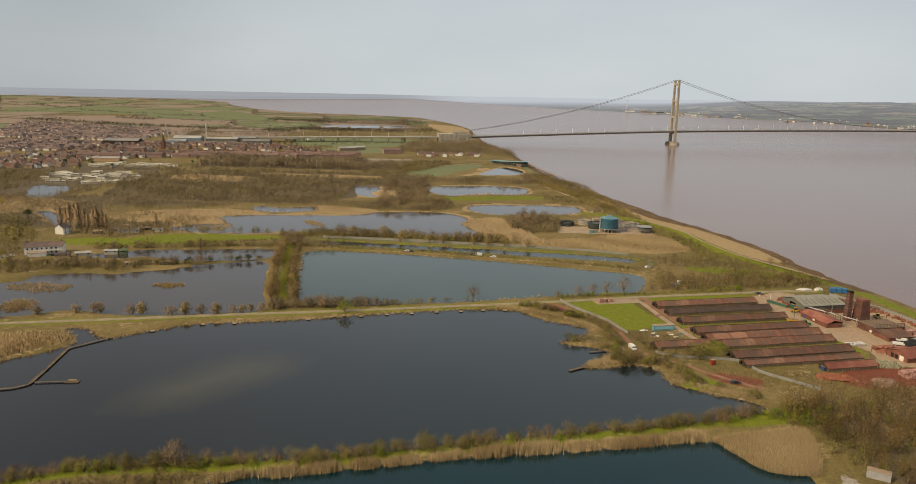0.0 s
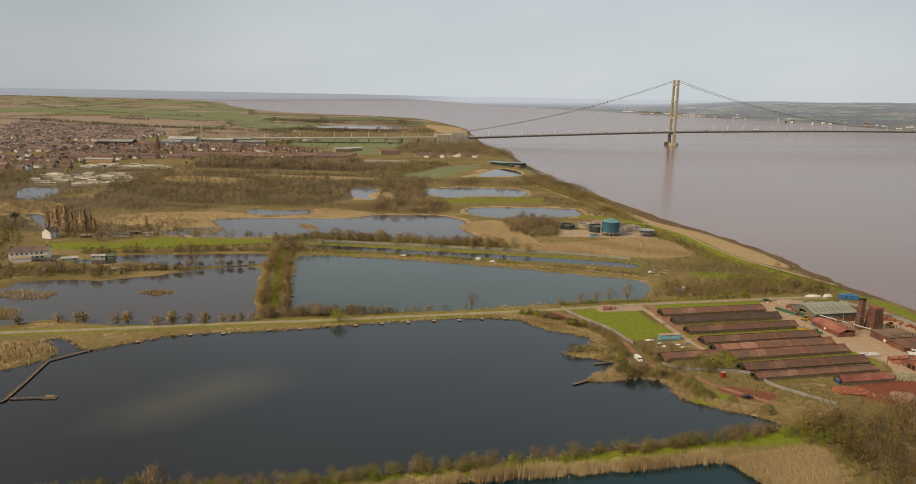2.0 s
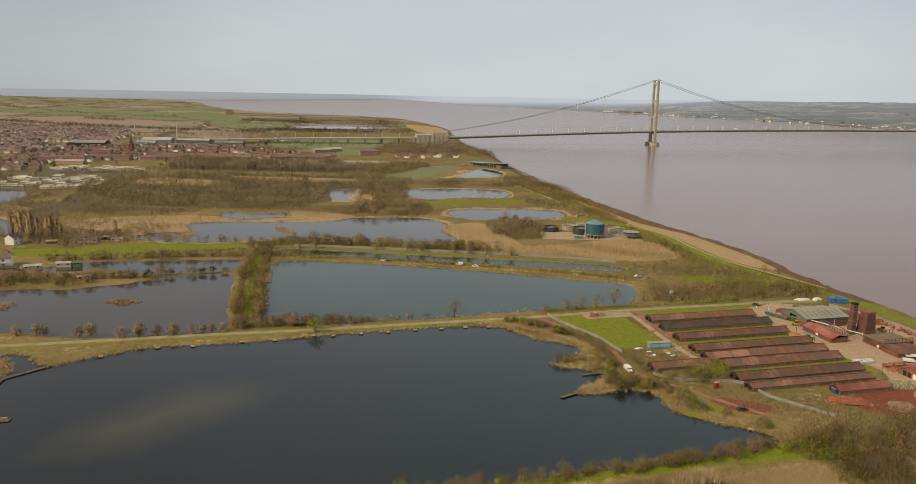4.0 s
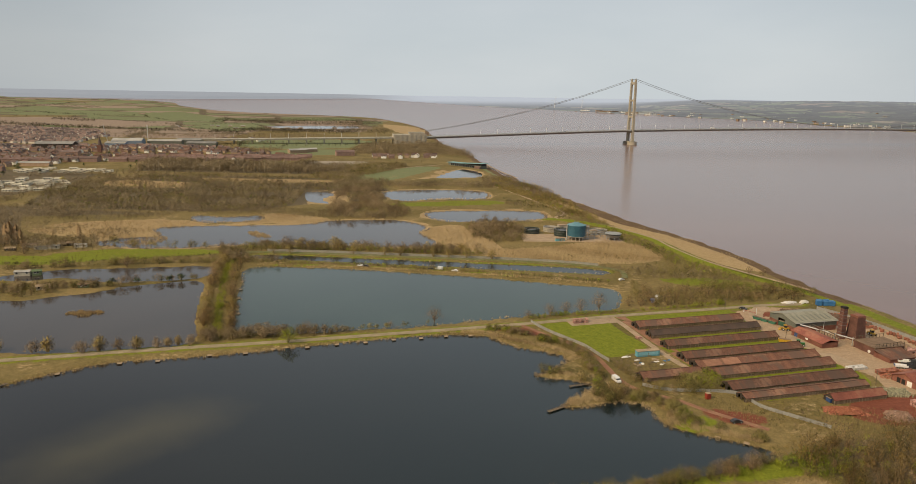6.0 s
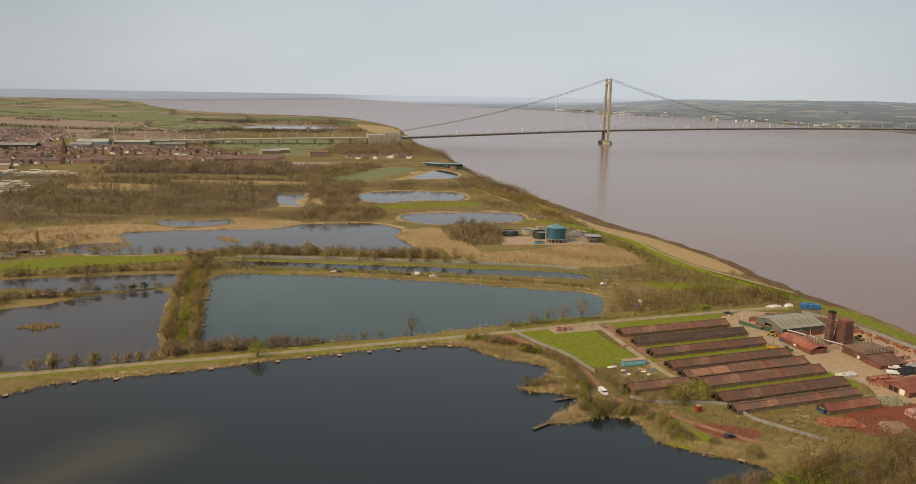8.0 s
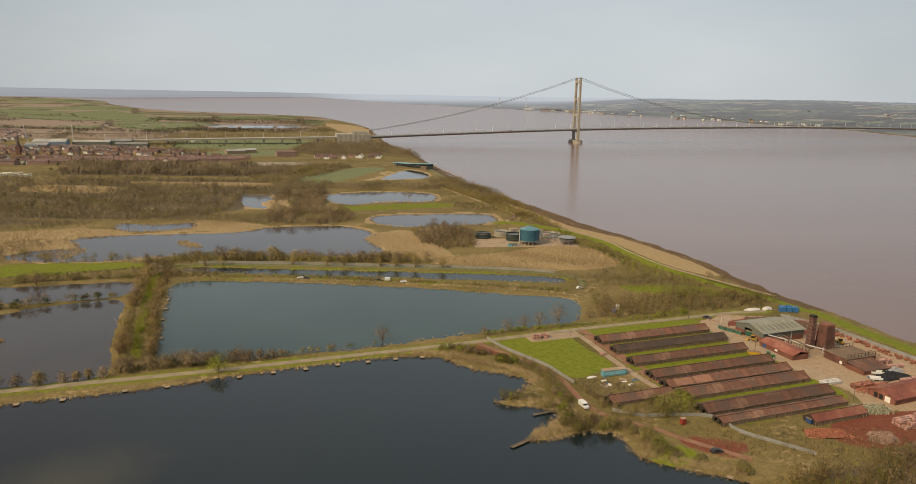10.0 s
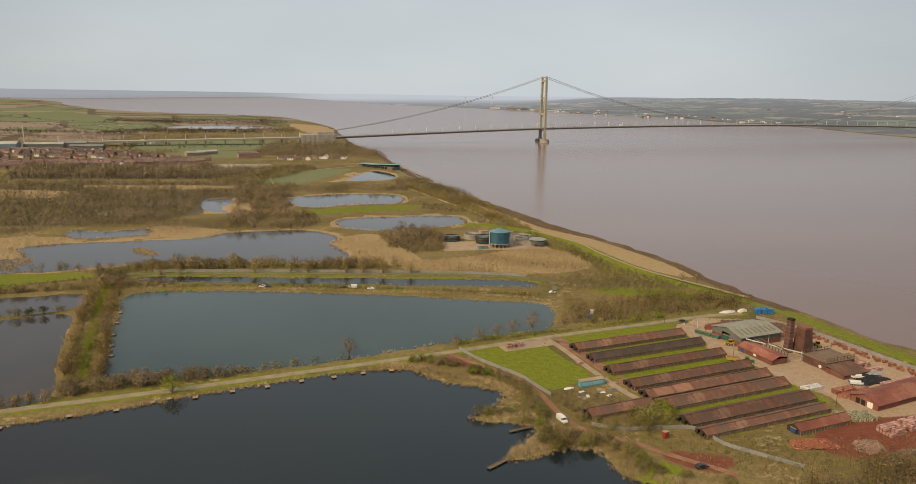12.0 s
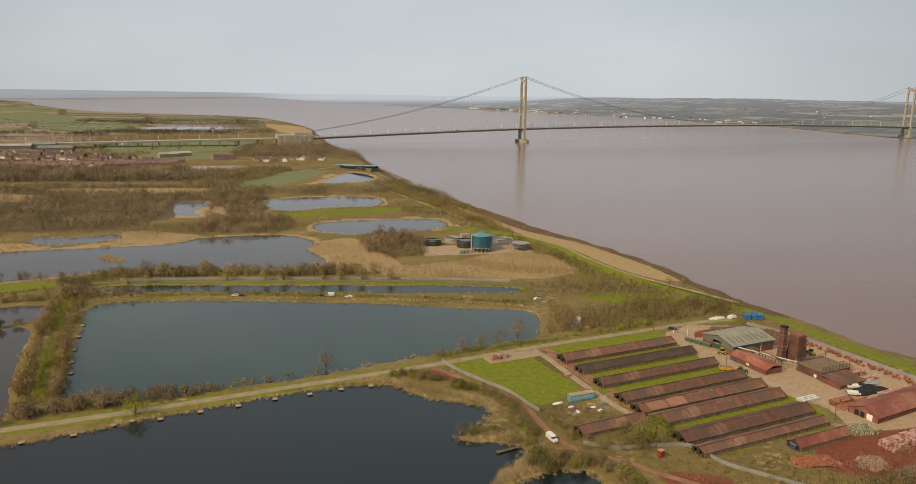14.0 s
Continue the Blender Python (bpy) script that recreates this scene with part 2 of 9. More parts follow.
STEEL = surface("grey_steel_paint", (0.3, 0.3, 0.3), (0.4, 0.4, 0.39), 0.5, rough=0.5)
CABLE = surface("dark_steel_cable", (0.15, 0.15, 0.15), (0.2, 0.2, 0.2), 0.5, rough=0.6)
ROOF_TILE = surface("brown_clay_tile", (0.105, 0.048, 0.031), (0.165, 0.075, 0.046), 0.22, vary=0.3, stain=(0.21, 0.115, 0.075), soot=(0.1, 0.062, 0.046), fine=12, stretch=(2.2, 0.45, 1), grain=(0.45, 1.55), runs=(1.6, 0.45, 1))
ROOF_PATCH = surface("newer_orange_tile", (0.24, 0.12, 0.075), (0.33, 0.17, 0.11), 0.4, vary=0.2, fine=14)
ROOF_DARK = surface("sooty_clay_tile", (0.062, 0.043, 0.034), (0.1, 0.064, 0.048), 0.25, vary=0.3, fine=20)
ROOF_RED = surface("red_clay_tile", (0.19, 0.06, 0.042), (0.265, 0.09, 0.06), 0.15, vary=0.25, stain=(0.3, 0.13, 0.085), grain=(0.5, 1.5), runs=(1.6, 0.45, 1), fine=14)
WOOD = surface("weathered_timber", (0.1, 0.075, 0.05), (0.19, 0.145, 0.1), 0.6, vary=0.3, stretch=(1, 1, 0.2))
DARK_WOOD = surface("tarred_boards", (0.02, 0.017, 0.014), (0.04, 0.032, 0.026), 0.5, vary=0.3)
BRICK = surface("red_brick", (0.17, 0.065, 0.045), (0.26, 0.11, 0.075), 0.3, vary=0.2, fine=12)
BRICK_DARK = surface("old_dark_brick", (0.1, 0.045, 0.035), (0.17, 0.08, 0.06), 0.3, vary=0.15, fine=12)
PLASTER = surface("white_render", (0.74, 0.73, 0.69), (0.84, 0.83, 0.79), 0.3, vary=0.08)
RED_EARTH = surface("trodden_red_earth", (0.22, 0.1, 0.058), (0.32, 0.17, 0.1), 0.25, vary=0)
GRASSY = surface("worn_grass_lane", (0.12, 0.14, 0.04), (0.2, 0.18, 0.08), 0.2, vary=0)

# ---- the plan: land, ponds and river ----
EYE_Z, MID_X, MID_Y = 114.6, -4.0, 50.0
NEAR, DEEP, SHARE = 3000.0, 1800.0, 0.93


def squeeze(x, y, z=0.0):
    """Land further off than 3 km is drawn closer along its line of sight, as the view reaches no further than 5 km."""
    dx, dy = x - MID_X, y - MID_Y
    d = math.hypot(dx, dy)
    if d <= NEAR:
        return x, y, z
    r = NEAR + DEEP * (1 - NEAR / d) / SHARE
    return MID_X + dx * r / d, MID_Y + dy * r / d, EYE_Z + (z - EYE_Z) * r / d


def spline(points, closed=True, step=6):
    """A smooth line through the points of the plan."""
    p = np.array(points, float)
    n = len(p)
    out = []
    for i in range(n if closed else n - 1):
        if closed:
            a, b, c, d = p[(i - 1) % n], p[i], p[(i + 1) % n], p[(i + 2) % n]
        else:
            a, b, c, d = p[max(i - 1, 0)], p[i], p[i + 1], p[min(i + 2, n - 1)]
        k = max(2, min(14, int(np.hypot(*(c - b)) / step)))
        for t in np.arange(k) / k:
            out.append(0.5 * (2 * b + (c - a) * t + (2 * a - 5 * b + 4 * c - d) * t ** 2 + (3 * b - a - 3 * c + d) * t ** 3))
    if not closed:
        out.append(p[-1])
    return np.array(out)


def edge_distance(q, line, closed=True):
    """Distance from the points q to a line."""
    best = np.full(len(q), 1e9)
    a = line
    b = np.roll(line, -1, axis=0)
    for i in range(len(a) if closed else len(a) - 1):
        ab = b[i] - a[i]
        t = np.clip(((q - a[i]) @ ab) / max(ab @ ab, 1e-9), 0, 1)
        w = q - a[i] - t[:, None] * ab
        best = np.minimum(best, np.einsum("ij,ij->i", w, w))
    return np.sqrt(best)


def inside(q, poly):
    hit = np.zeros(len(q), bool)
    for (ax, ay), (bx, by) in zip(poly, np.roll(poly, -1, axis=0)):
        if ay == by:
            continue
        cross = ((ay > q[:, 1]) != (by > q[:, 1])) & (q[:, 0] < (bx - ax) * (q[:, 1] - ay) / (by - ay) + ax)
        hit ^= cross
    return hit


def signed(q, poly, reach=40.0):
    """Metres outside (plus) or inside (minus) a polygon, exact near its edge."""
    out = np.full(len(q), reach)
    lo, hi = poly.min(0) - reach, poly.max(0) + reach
    near = np.nonzero(((q >= lo) & (q <= hi)).all(1))[0]
    if len(near):
        d = edge_distance(q[near], poly)
        out[near] = np.where(inside(q[near], poly), -d, np.minimum(d, reach))
    return out


PONDS = {
    "main_lake": [(-420, 225), (-256, 250), (-213, 254), (-209, 269), (-199, 277), (-191, 291), (-201, 305), (-208, 310), (-196, 312), (-180, 299), (-166, 311),
                  (-143, 325), (-110, 332), (-67, 346), (-21, 360), (14, 363), (29, 348), (46, 340), (53, 332), (42, 319), (35, 313), (50, 309),
                  (57, 302), (42, 284), (63, 289), (75, 286), (76, 271), (91, 261), (104, 254), (106, 248), (86, 239), (54, 230),
                  (13, 219), (-25, 208), (-60, 199), (-95, 195), (-128, 188), (-165, 172), (-300, 140), (-420, 160)],
    "front_lake": [(-84, 183), (-60, 190), (-34, 197), (-8, 204), (23, 211), (44, 215), (63, 220), (75, 223), (81, 218), (87, 205), (94, 202), (102, 202),
                   (101, 194), (95, 120), (10, 60), (-80, 60), (-140, 120)],
    "teal_lake": [(-111, 371), (-115, 391), (-129, 455), (-135, 486), (-122, 494), (-100, 493), (-60, 489), (-30, 483), (0, 477), (26, 471), (50, 463),
                  (69, 458), (88, 454), (100, 447), (102, 436), (97, 419), (90, 407), (57, 398), (36, 392), (8, 383), (-19, 374), (-45, 369), (-76, 363), (-96, 363)],
    "west_lake": [(-420, 370), (-292, 384), (-282, 402), (-255, 412), (-238, 410), (-224, 419), (-205, 429), (-192, 443), (-156, 456), (-143, 421),
                  (-132, 382), (-122, 355), (-126, 346), (-149, 340), (-178, 334), (-199, 334), (-218, 339), (-235, 331), (-248, 324), (-296, 308), (-420, 290)],
    "narrow_pond": [(-282, 456), (-254, 478), (-210, 486), (-159, 493), (-155, 472), (-161, 462), (-197, 452), (-214, 452), (-243, 460), (-261, 452)],
    "canal": [(-141, 529), (-118, 528), (-65, 521), (-13, 515), (41, 508), (76, 502), (104, 495), (108, 490), (100, 484), (73, 487), (39, 493), (-13, 501), (-63, 507), (-113, 515), (-138, 520)],
    "reserve_lake": [(-250, 620), (-225, 634), (-165, 641), (-126, 650), (-112, 666), (-76, 674), (-39, 670), (-17, 638), (-23, 618), (-10, 575), (-30, 560),
                     (-71, 564), (-108, 565), (-159, 560), (-187, 551), (-228, 545), (-269, 557), (-262, 577), (-236, 590)],
    "dark_pool": [(-238, 670), (-236, 686), (-206, 680), (-179, 692), (-173, 665), (-190, 659), (-208, 651), (-225, 653)],
    "reed_pond": [(-79, 856), (-50, 883), (-12, 889), (40, 881), (49, 846), (37, 818), (-6, 811), (-46, 796), (-67, 812)],
    "works_pond": [(-23, 712), (-11, 728), (32, 736), (76, 738), (94, 730), (97, 706), (85, 685), (48, 676), (9, 670), (-15, 682)],
    "small_pool": [(-167, 850), (-145, 857), (-133, 832), (-140, 800), (-128, 770), (-154, 788)],
    "haven_pond": [(-15, 1014), (6, 1095), (27, 1133), (48, 1093), (46, 1035), (20, 1022)],
    "caravan_lake": [(-511, 732), (-538, 787), (-516, 802), (-483, 761), (-470, 710), (-487, 701)],
    "ditch": [(-426, 622), (-397, 592), (-371, 561), (-365, 562), (-388, 596), (-415, 626)],
    "far_lagoon": [(-600, 2380), (-515, 2520), (-330, 2530), (-310, 2380), (-463, 2320)],
}
PONDS = {k: spline(v) for k, v in PONDS.items()}
REED_ISLANDS = [spline(v) for v in ([(-167, 607), (-165, 614), (-152, 602), (-146, 590), (-155, 592)], [(-284, 378), (-272, 387), (-249, 384), (-246, 374), (-260, 368)],
                                    [(-263, 345), (-258, 355), (-247, 349), (-244, 335), (-256, 336)], [(-201, 390), (-194, 395), (-184, 392), (-193, 386)], [(-252, 562), (-248, 575), (-231, 590), (-222, 570), (-237, 553)])]
SHORE = spline([(-6000, 9000), (-3099, 7402), (-2011, 5409), (-1238, 4077), (-765, 3800), (-411, 3522), (-248, 3149), (-90, 2522), (-45, 2090), (-8, 1705), (34, 1500),
                (60, 1260), (84, 1060), (100, 970), (125, 880), (146, 800), (162, 740), (176, 680), (198, 625), (214, 573), (224, 530), (226, 490),
                (232, 450), (240, 425), (246, 400), (250, 378), (262, 352), (300, 280), (360, 160), (430, 0), (520, -300), (700, -1500), (900, -6000)], closed=False)
NORTH = spline([(-2500, 20000), (206, 8361), (729, 6888), (1104, 5834), (1386, 5041), (1606, 4424), (1835, 4046), (1875, 3436), (1883, 3032), (1890, 2758),
                (1830, 2400), (1800, 2200), (1805, 2060), (1900, 1900), (2150, 1600), (2400, 1000), (2700, -500), (3200, -6000)], closed=False)
RIVER_PLAN = np.concatenate([SHORE, NORTH[::-1]])

GRASS = [spline(v) for v in (
    [(46, 379), (60, 380), (80, 385), (86, 366), (92, 350), (87, 343), (71, 334), (63, 346)],
    [(-120, 499), (-60, 498), (0, 488), (40, 479), (38, 476), (0, 485), (-60, 495), (-118, 496)],
    [(-259, 499), (-207, 514), (-165, 531), (-174, 539), (-227, 540), (-266, 530), (-286, 506)],
    [(-330, 490), (-262, 492), (-258, 510), (-320, 512)],
    [(-134, 994), (-57, 1150), (-12, 1150), (-40, 1064), (-85, 968)], [(58, 1120), (62, 1170), (88, 1060), (96, 985), (78, 1010)],
    [(-60, 770), (-10, 790), (50, 800), (60, 780), (10, 765), (-40, 755)], [(135, 470), (170, 475), (195, 462), (190, 445), (150, 458)],
    [(94, 390), (150, 404), (162, 396), (170, 360), (176, 330), (172, 304), (140, 296), (118, 290), (108, 310), (100, 340), (95, 365)],
    [(84, 232), (98, 239), (110, 241), (108, 236)], 
    [(78, 272), (92, 276), (96, 268), (84, 264)], [(-420, 1500), (-194, 1540), (-190, 1760), (-480, 1770)],
    [(-330, 1330), (-210, 1360), (-200, 1480), (-330, 1450)])]
BANK_LINE = spline([(58, 690), (105, 680), (143, 645), (167, 596), (172, 560), (181, 518), (195, 486), (208, 463), (222, 436), (230, 412), (234, 390), (239, 368), (246, 335), (260, 300), (300, 210)], closed=False)
TRACK = spline([(-420, 255), (-330, 285), (-264, 305), (-240, 313), (-188, 325), (-134, 338), (-83, 349), (-22, 364), (26, 376), (82, 392), (113, 400), (147, 408), (178, 416), (202, 419)], closed=False)
REEDBEDS = [spline(v) for v in (
    [(29, 549), (72, 562), (100, 577), (128, 589), (153, 569), (157, 534), (132, 514), (78, 516), (34, 525)],
    [(111, 905), (140, 835), (160, 767), (164, 690), (181, 650), (202, 608), (218, 565), (222, 504), (206, 496), (188, 528), (178, 575), (162, 620), (150, 660), (134, 736), (117, 816)],
    [(76, 221), (95, 228), (113, 231), (111, 218), (104, 202), (93, 201), (86, 206), (80, 218)],
    [(-10, 575), (-22, 618), (-15, 640), (10, 650), (30, 600), (40, 550), (10, 545)],
    [(-258, 265), (-215, 256), (-209, 272), (-196, 290), (-200, 303), (-230, 300), (-300, 285)],
    [(-250, 625), (-225, 640), (-120, 656), (-112, 675), (-170, 700), (-178, 664), (-210, 645), (-250, 660), (-330, 640), (-330, 620)],
    [(-330, 590), (-260, 575), (-236, 592), (-250, 620), (-340, 610)],
    [(-500, 600), (-420, 630), (-440, 690), (-560, 700)], [(-300, 940), (-150, 930), (-150, 960), (-320, 970)], [(-150, 765), (-110, 775), (-115, 850), (-135, 860)],
    [(-420, 880), (-330, 870), (-330, 920), (-420, 930)], [(-50, 985), (-20, 1010), (-20, 1090), (0, 1110), (-30, 1020), (-70, 960)],
    [(-140, 2150), (-60, 2120), (-100, 2500), (-240, 2700)])]
YARD = spline([(158, 404), (184, 412), (207, 404), (223, 386), (232, 355), (240, 325), (222, 300), (193, 296), (178, 300), (180, 314), (177, 320), (170, 332), (168, 347), (160, 360), (156, 386)])
RED = [spline(v) for v in ([(154, 288), (171, 294), (193, 296), (205, 296), (205, 280), (187, 276), (171, 272), (160, 270), (148, 276)],
                           [(90, 280), (100, 284), (118, 276), (108, 266), (98, 270)], [(18, 369), (36, 376), (48, 362), (44, 358), (30, 366)],
                           [(165, 402), (204, 408), (222, 384), (214, 376), (196, 384), (184, 396), (168, 394)])]
FIELDS = [(crop, np.array(v, float)) for crop, v in (
    ("ploughed", [(-1519, 2309), (-1529, 2441), (-1345, 2582), (-1087, 2503), (-883, 2390), (-988, 2144), (-1239, 2191)]), ("ploughed", [(-1225, 2120), (-946, 2085), (-847, 2065), (-871, 1930), (-1112, 1963)]),
    ("green", [(-2339, 3247), (-2345, 3515), (-2075, 3525), (-1887, 3698), (-1777, 3257), (-1895, 2834), (-1987, 2753)]), ("ploughed", [(-1892, 2619), (-1853, 2771), (-1701, 2720), (-1682, 2510), (-1761, 2434)]),
    ("green", [(-1719, 2749), (-1751, 3209), (-1494, 3256), (-1360, 3204), (-1240, 2837), (-1477, 2701)]), ("green", [(-1325, 3151), (-1286, 3452), (-906, 2977), (-828, 2645), (-1041, 2666), (-1170, 2795)]),
    ("green", [(-1887, 3698), (-1744, 3880), (-1383, 3716), (-1424, 3412), (-1738, 3463)]), ("ploughed", [(-689, 2871), (-382, 3048), (-344, 2747), (-603, 2620)]),
    ("green", [(-493, 1736), (-224, 1785), (-203, 1616), (-435, 1505)]), ("green", [(-780, 2560), (-860, 2300), (-640, 2080), (-560, 2250), (-660, 2500)]))]


WOODS = [np.array(v, float) for v in (
    [(-400, 1000), (-221, 994), (-165, 985), (-108, 905), (-75, 890), (-67, 805), (-110, 780), (-165, 745), (-199, 712), (-270, 705), (-420, 720), (-470, 860)],
    [(-450, 1040), (-337, 1036), (-197, 1032), (-148, 1085), (-190, 1120), (-334, 1150), (-470, 1160)], [(104, 245), (130, 256), (180, 263), (230, 260), (230, 180), (150, 165), (128, 190), (118, 236)],
    [(-470, 560), (-352, 545), (-330, 560), (-388, 665), (-270, 690), (-420, 720), (-560, 720)], [(-820, 700), (-520, 640), (-460, 850), (-480, 1000), (-760, 1060)])]
CAR_PARK = spline([(-240, 1170), (-150, 1180), (-140, 1230), (-230, 1225)])
LANE_END = spline([(109, 200), (112, 203), (115, 200), (117, 188), (109, 188)])
NEAR_BANK = spline([(-190, 158), (-165, 167), (-128, 184), (-95, 190), (-60, 195.5), (-25, 205), (13, 215.5), (54, 226), (86, 236), (104, 243)], closed=False)


def smooth(t):
    t = np.clip(t, 0, 1)
    return t * t * (3 - 2 * t)


def wobble(x, y, size, seed):
    """Cheap rolling variation from a few waves."""
    rng = np.random.RandomState(seed)
    out = np.zeros(np.shape(x))
    for k in range(7):
        a, f = rng.uniform(0, 2 * math.pi), rng.uniform(0.6, 1.8) * 2 * math.pi / size
        out += np.sin((x * math.cos(a) + y * math.sin(a)) * f + rng.uniform(0, 6.28))
    return out / 7


def upland(x, y):
    """Heights of the wolds to the south, the ridge beyond the estuary and the hills of the north bank, at true distance."""
    bearing = np.degrees(np.arctan2(x - MID_X, y - MID_Y))
    south = 78 * smooth((-x - 700) / 2200) * smooth((y - 1500) / 1500) * smooth((8500 - y) / 3500)
    ridge = 36 * smooth((y - 9000 - 5 * np.maximum(x + 3500, 0)) / 2500) * smooth((-1.5 - bearing) / 9)
    q = np.stack([x, y], 1)
    inland = np.where(x > 0, edge_distance(q, NORTH[::2], False), 0)
    east = np.interp(y, NORTH[::-1, 1], NORTH[::-1, 0])
    north = np.where(x > east, 105 * smooth((inland - 150) / 2600) * smooth((x + 1000) / 2600), 0)
    north *= (1 - 0.25 * wobble(x, y, 2600, 5)) * (0.22 + 0.78 * smooth((bearing - 10) / 13))
    south *= 1 + 0.3 * wobble(x, y, 2400, 6)
    return south, north + ridge * (1 + 0.25 * wobble(x, y, 3500, 9))


def build_far_bank():
    """The land across the river and the ridge at the head of the estuary."""
    ang = np.radians(np.arange(-52, 60.01, 0.3))
    rad = np.concatenate([np.arange(1900, 3400, 30.0), np.arange(3400, 4851, 14.0)])
    rr, aa = np.meshgrid(rad, ang, indexing="ij")
    r = rr.ravel()
    far = np.where(r > NEAR, NEAR / (1 - SHARE * np.minimum((r - NEAR) / DEEP, 1.02)), r)
    px, py = MID_X + r * np.sin(aa.ravel()), MID_Y + r * np.cos(aa.ravel())
    tx, ty = MID_X + (px - MID_X) * far / r, MID_Y + (py - MID_Y) * far / r
    z = upland(tx, ty)[1]
    east = np.interp(ty, NORTH[::-1, 1], NORTH[::-1, 0])
    z = np.where(z > 0.5, z, np.clip((tx - east) * 0.03 - 1.0, -6, 1.5))
    woods = wobble(tx, ty, 500, 31) + 0.6 * wobble(tx, ty, 170, 32)
    woods = np.where(far > 8000, 0.3, woods)
    # a patchwork of fields
    fu, fv = (tx * 0.9 + ty * 0.4) / 210 + 0.4 * wobble(tx, ty, 900, 34), (-tx * 0.4 + ty * 0.9) / 290 + 0.4 * wobble(tx, ty, 1100, 35)
    cell = np.sin(np.floor(fu) * 12.9898 + np.floor(fv) * 78.233) * 43758.5453
    cell = cell - np.floor(cell)
    hedge = np.minimum(np.minimum(fu % 1, 1 - fu % 1), np.minimum(fv % 1, 1 - fv % 1)) < 0.07
    woods = np.where(hedge, 0.2, woods)
    z = z + np.where((woods > 0.1) & (z > 2) & (far < 8000), 6 * smooth((woods - 0.1) / 0.15), 0)
    zz = EYE_Z + (z - EYE_Z) * r / far
    na = len(ang)
    i, j = np.meshgrid(np.arange(len(rad) - 1), np.arange(na - 1), indexing="ij")
    faces = np.stack([i * na + j, i * na + j + 1, (i + 1) * na + j + 1, (i + 1) * na + j], -1).reshape(-1, 4)
    faces = faces[(z[faces] > -5.5).any(1)]
    used = np.unique(faces)
    remap = np.zeros(len(px), int)
    remap[used] = np.arange(len(used))
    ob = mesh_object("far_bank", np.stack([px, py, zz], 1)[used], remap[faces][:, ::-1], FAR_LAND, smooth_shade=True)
    ob.data.attributes.new("woods", "FLOAT", "POINT").data.foreach_set("value", woods[used].astype(np.float32))
    # emission stands in for haze, stronger with distance; the flats at the head of the estuary are all but lost in it
    haze_glow = 0.11 + 0.36 * smooth((far - 2600) / 9000) + 0.3 * smooth((far - 7000) / 8000) * smooth((np.degrees(np.arctan2(tx - MID_X, ty - MID_Y)) + 9) / 8)
    ob.data.attributes.new("haze_glow", "FLOAT", "POINT").data.foreach_set("value", haze_glow[used].astype(np.float32))
    ob.data.attributes.new("patch", "FLOAT", "POINT").data.foreach_set("value", cell[used].astype(np.float32))
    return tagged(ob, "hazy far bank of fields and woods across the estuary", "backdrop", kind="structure")


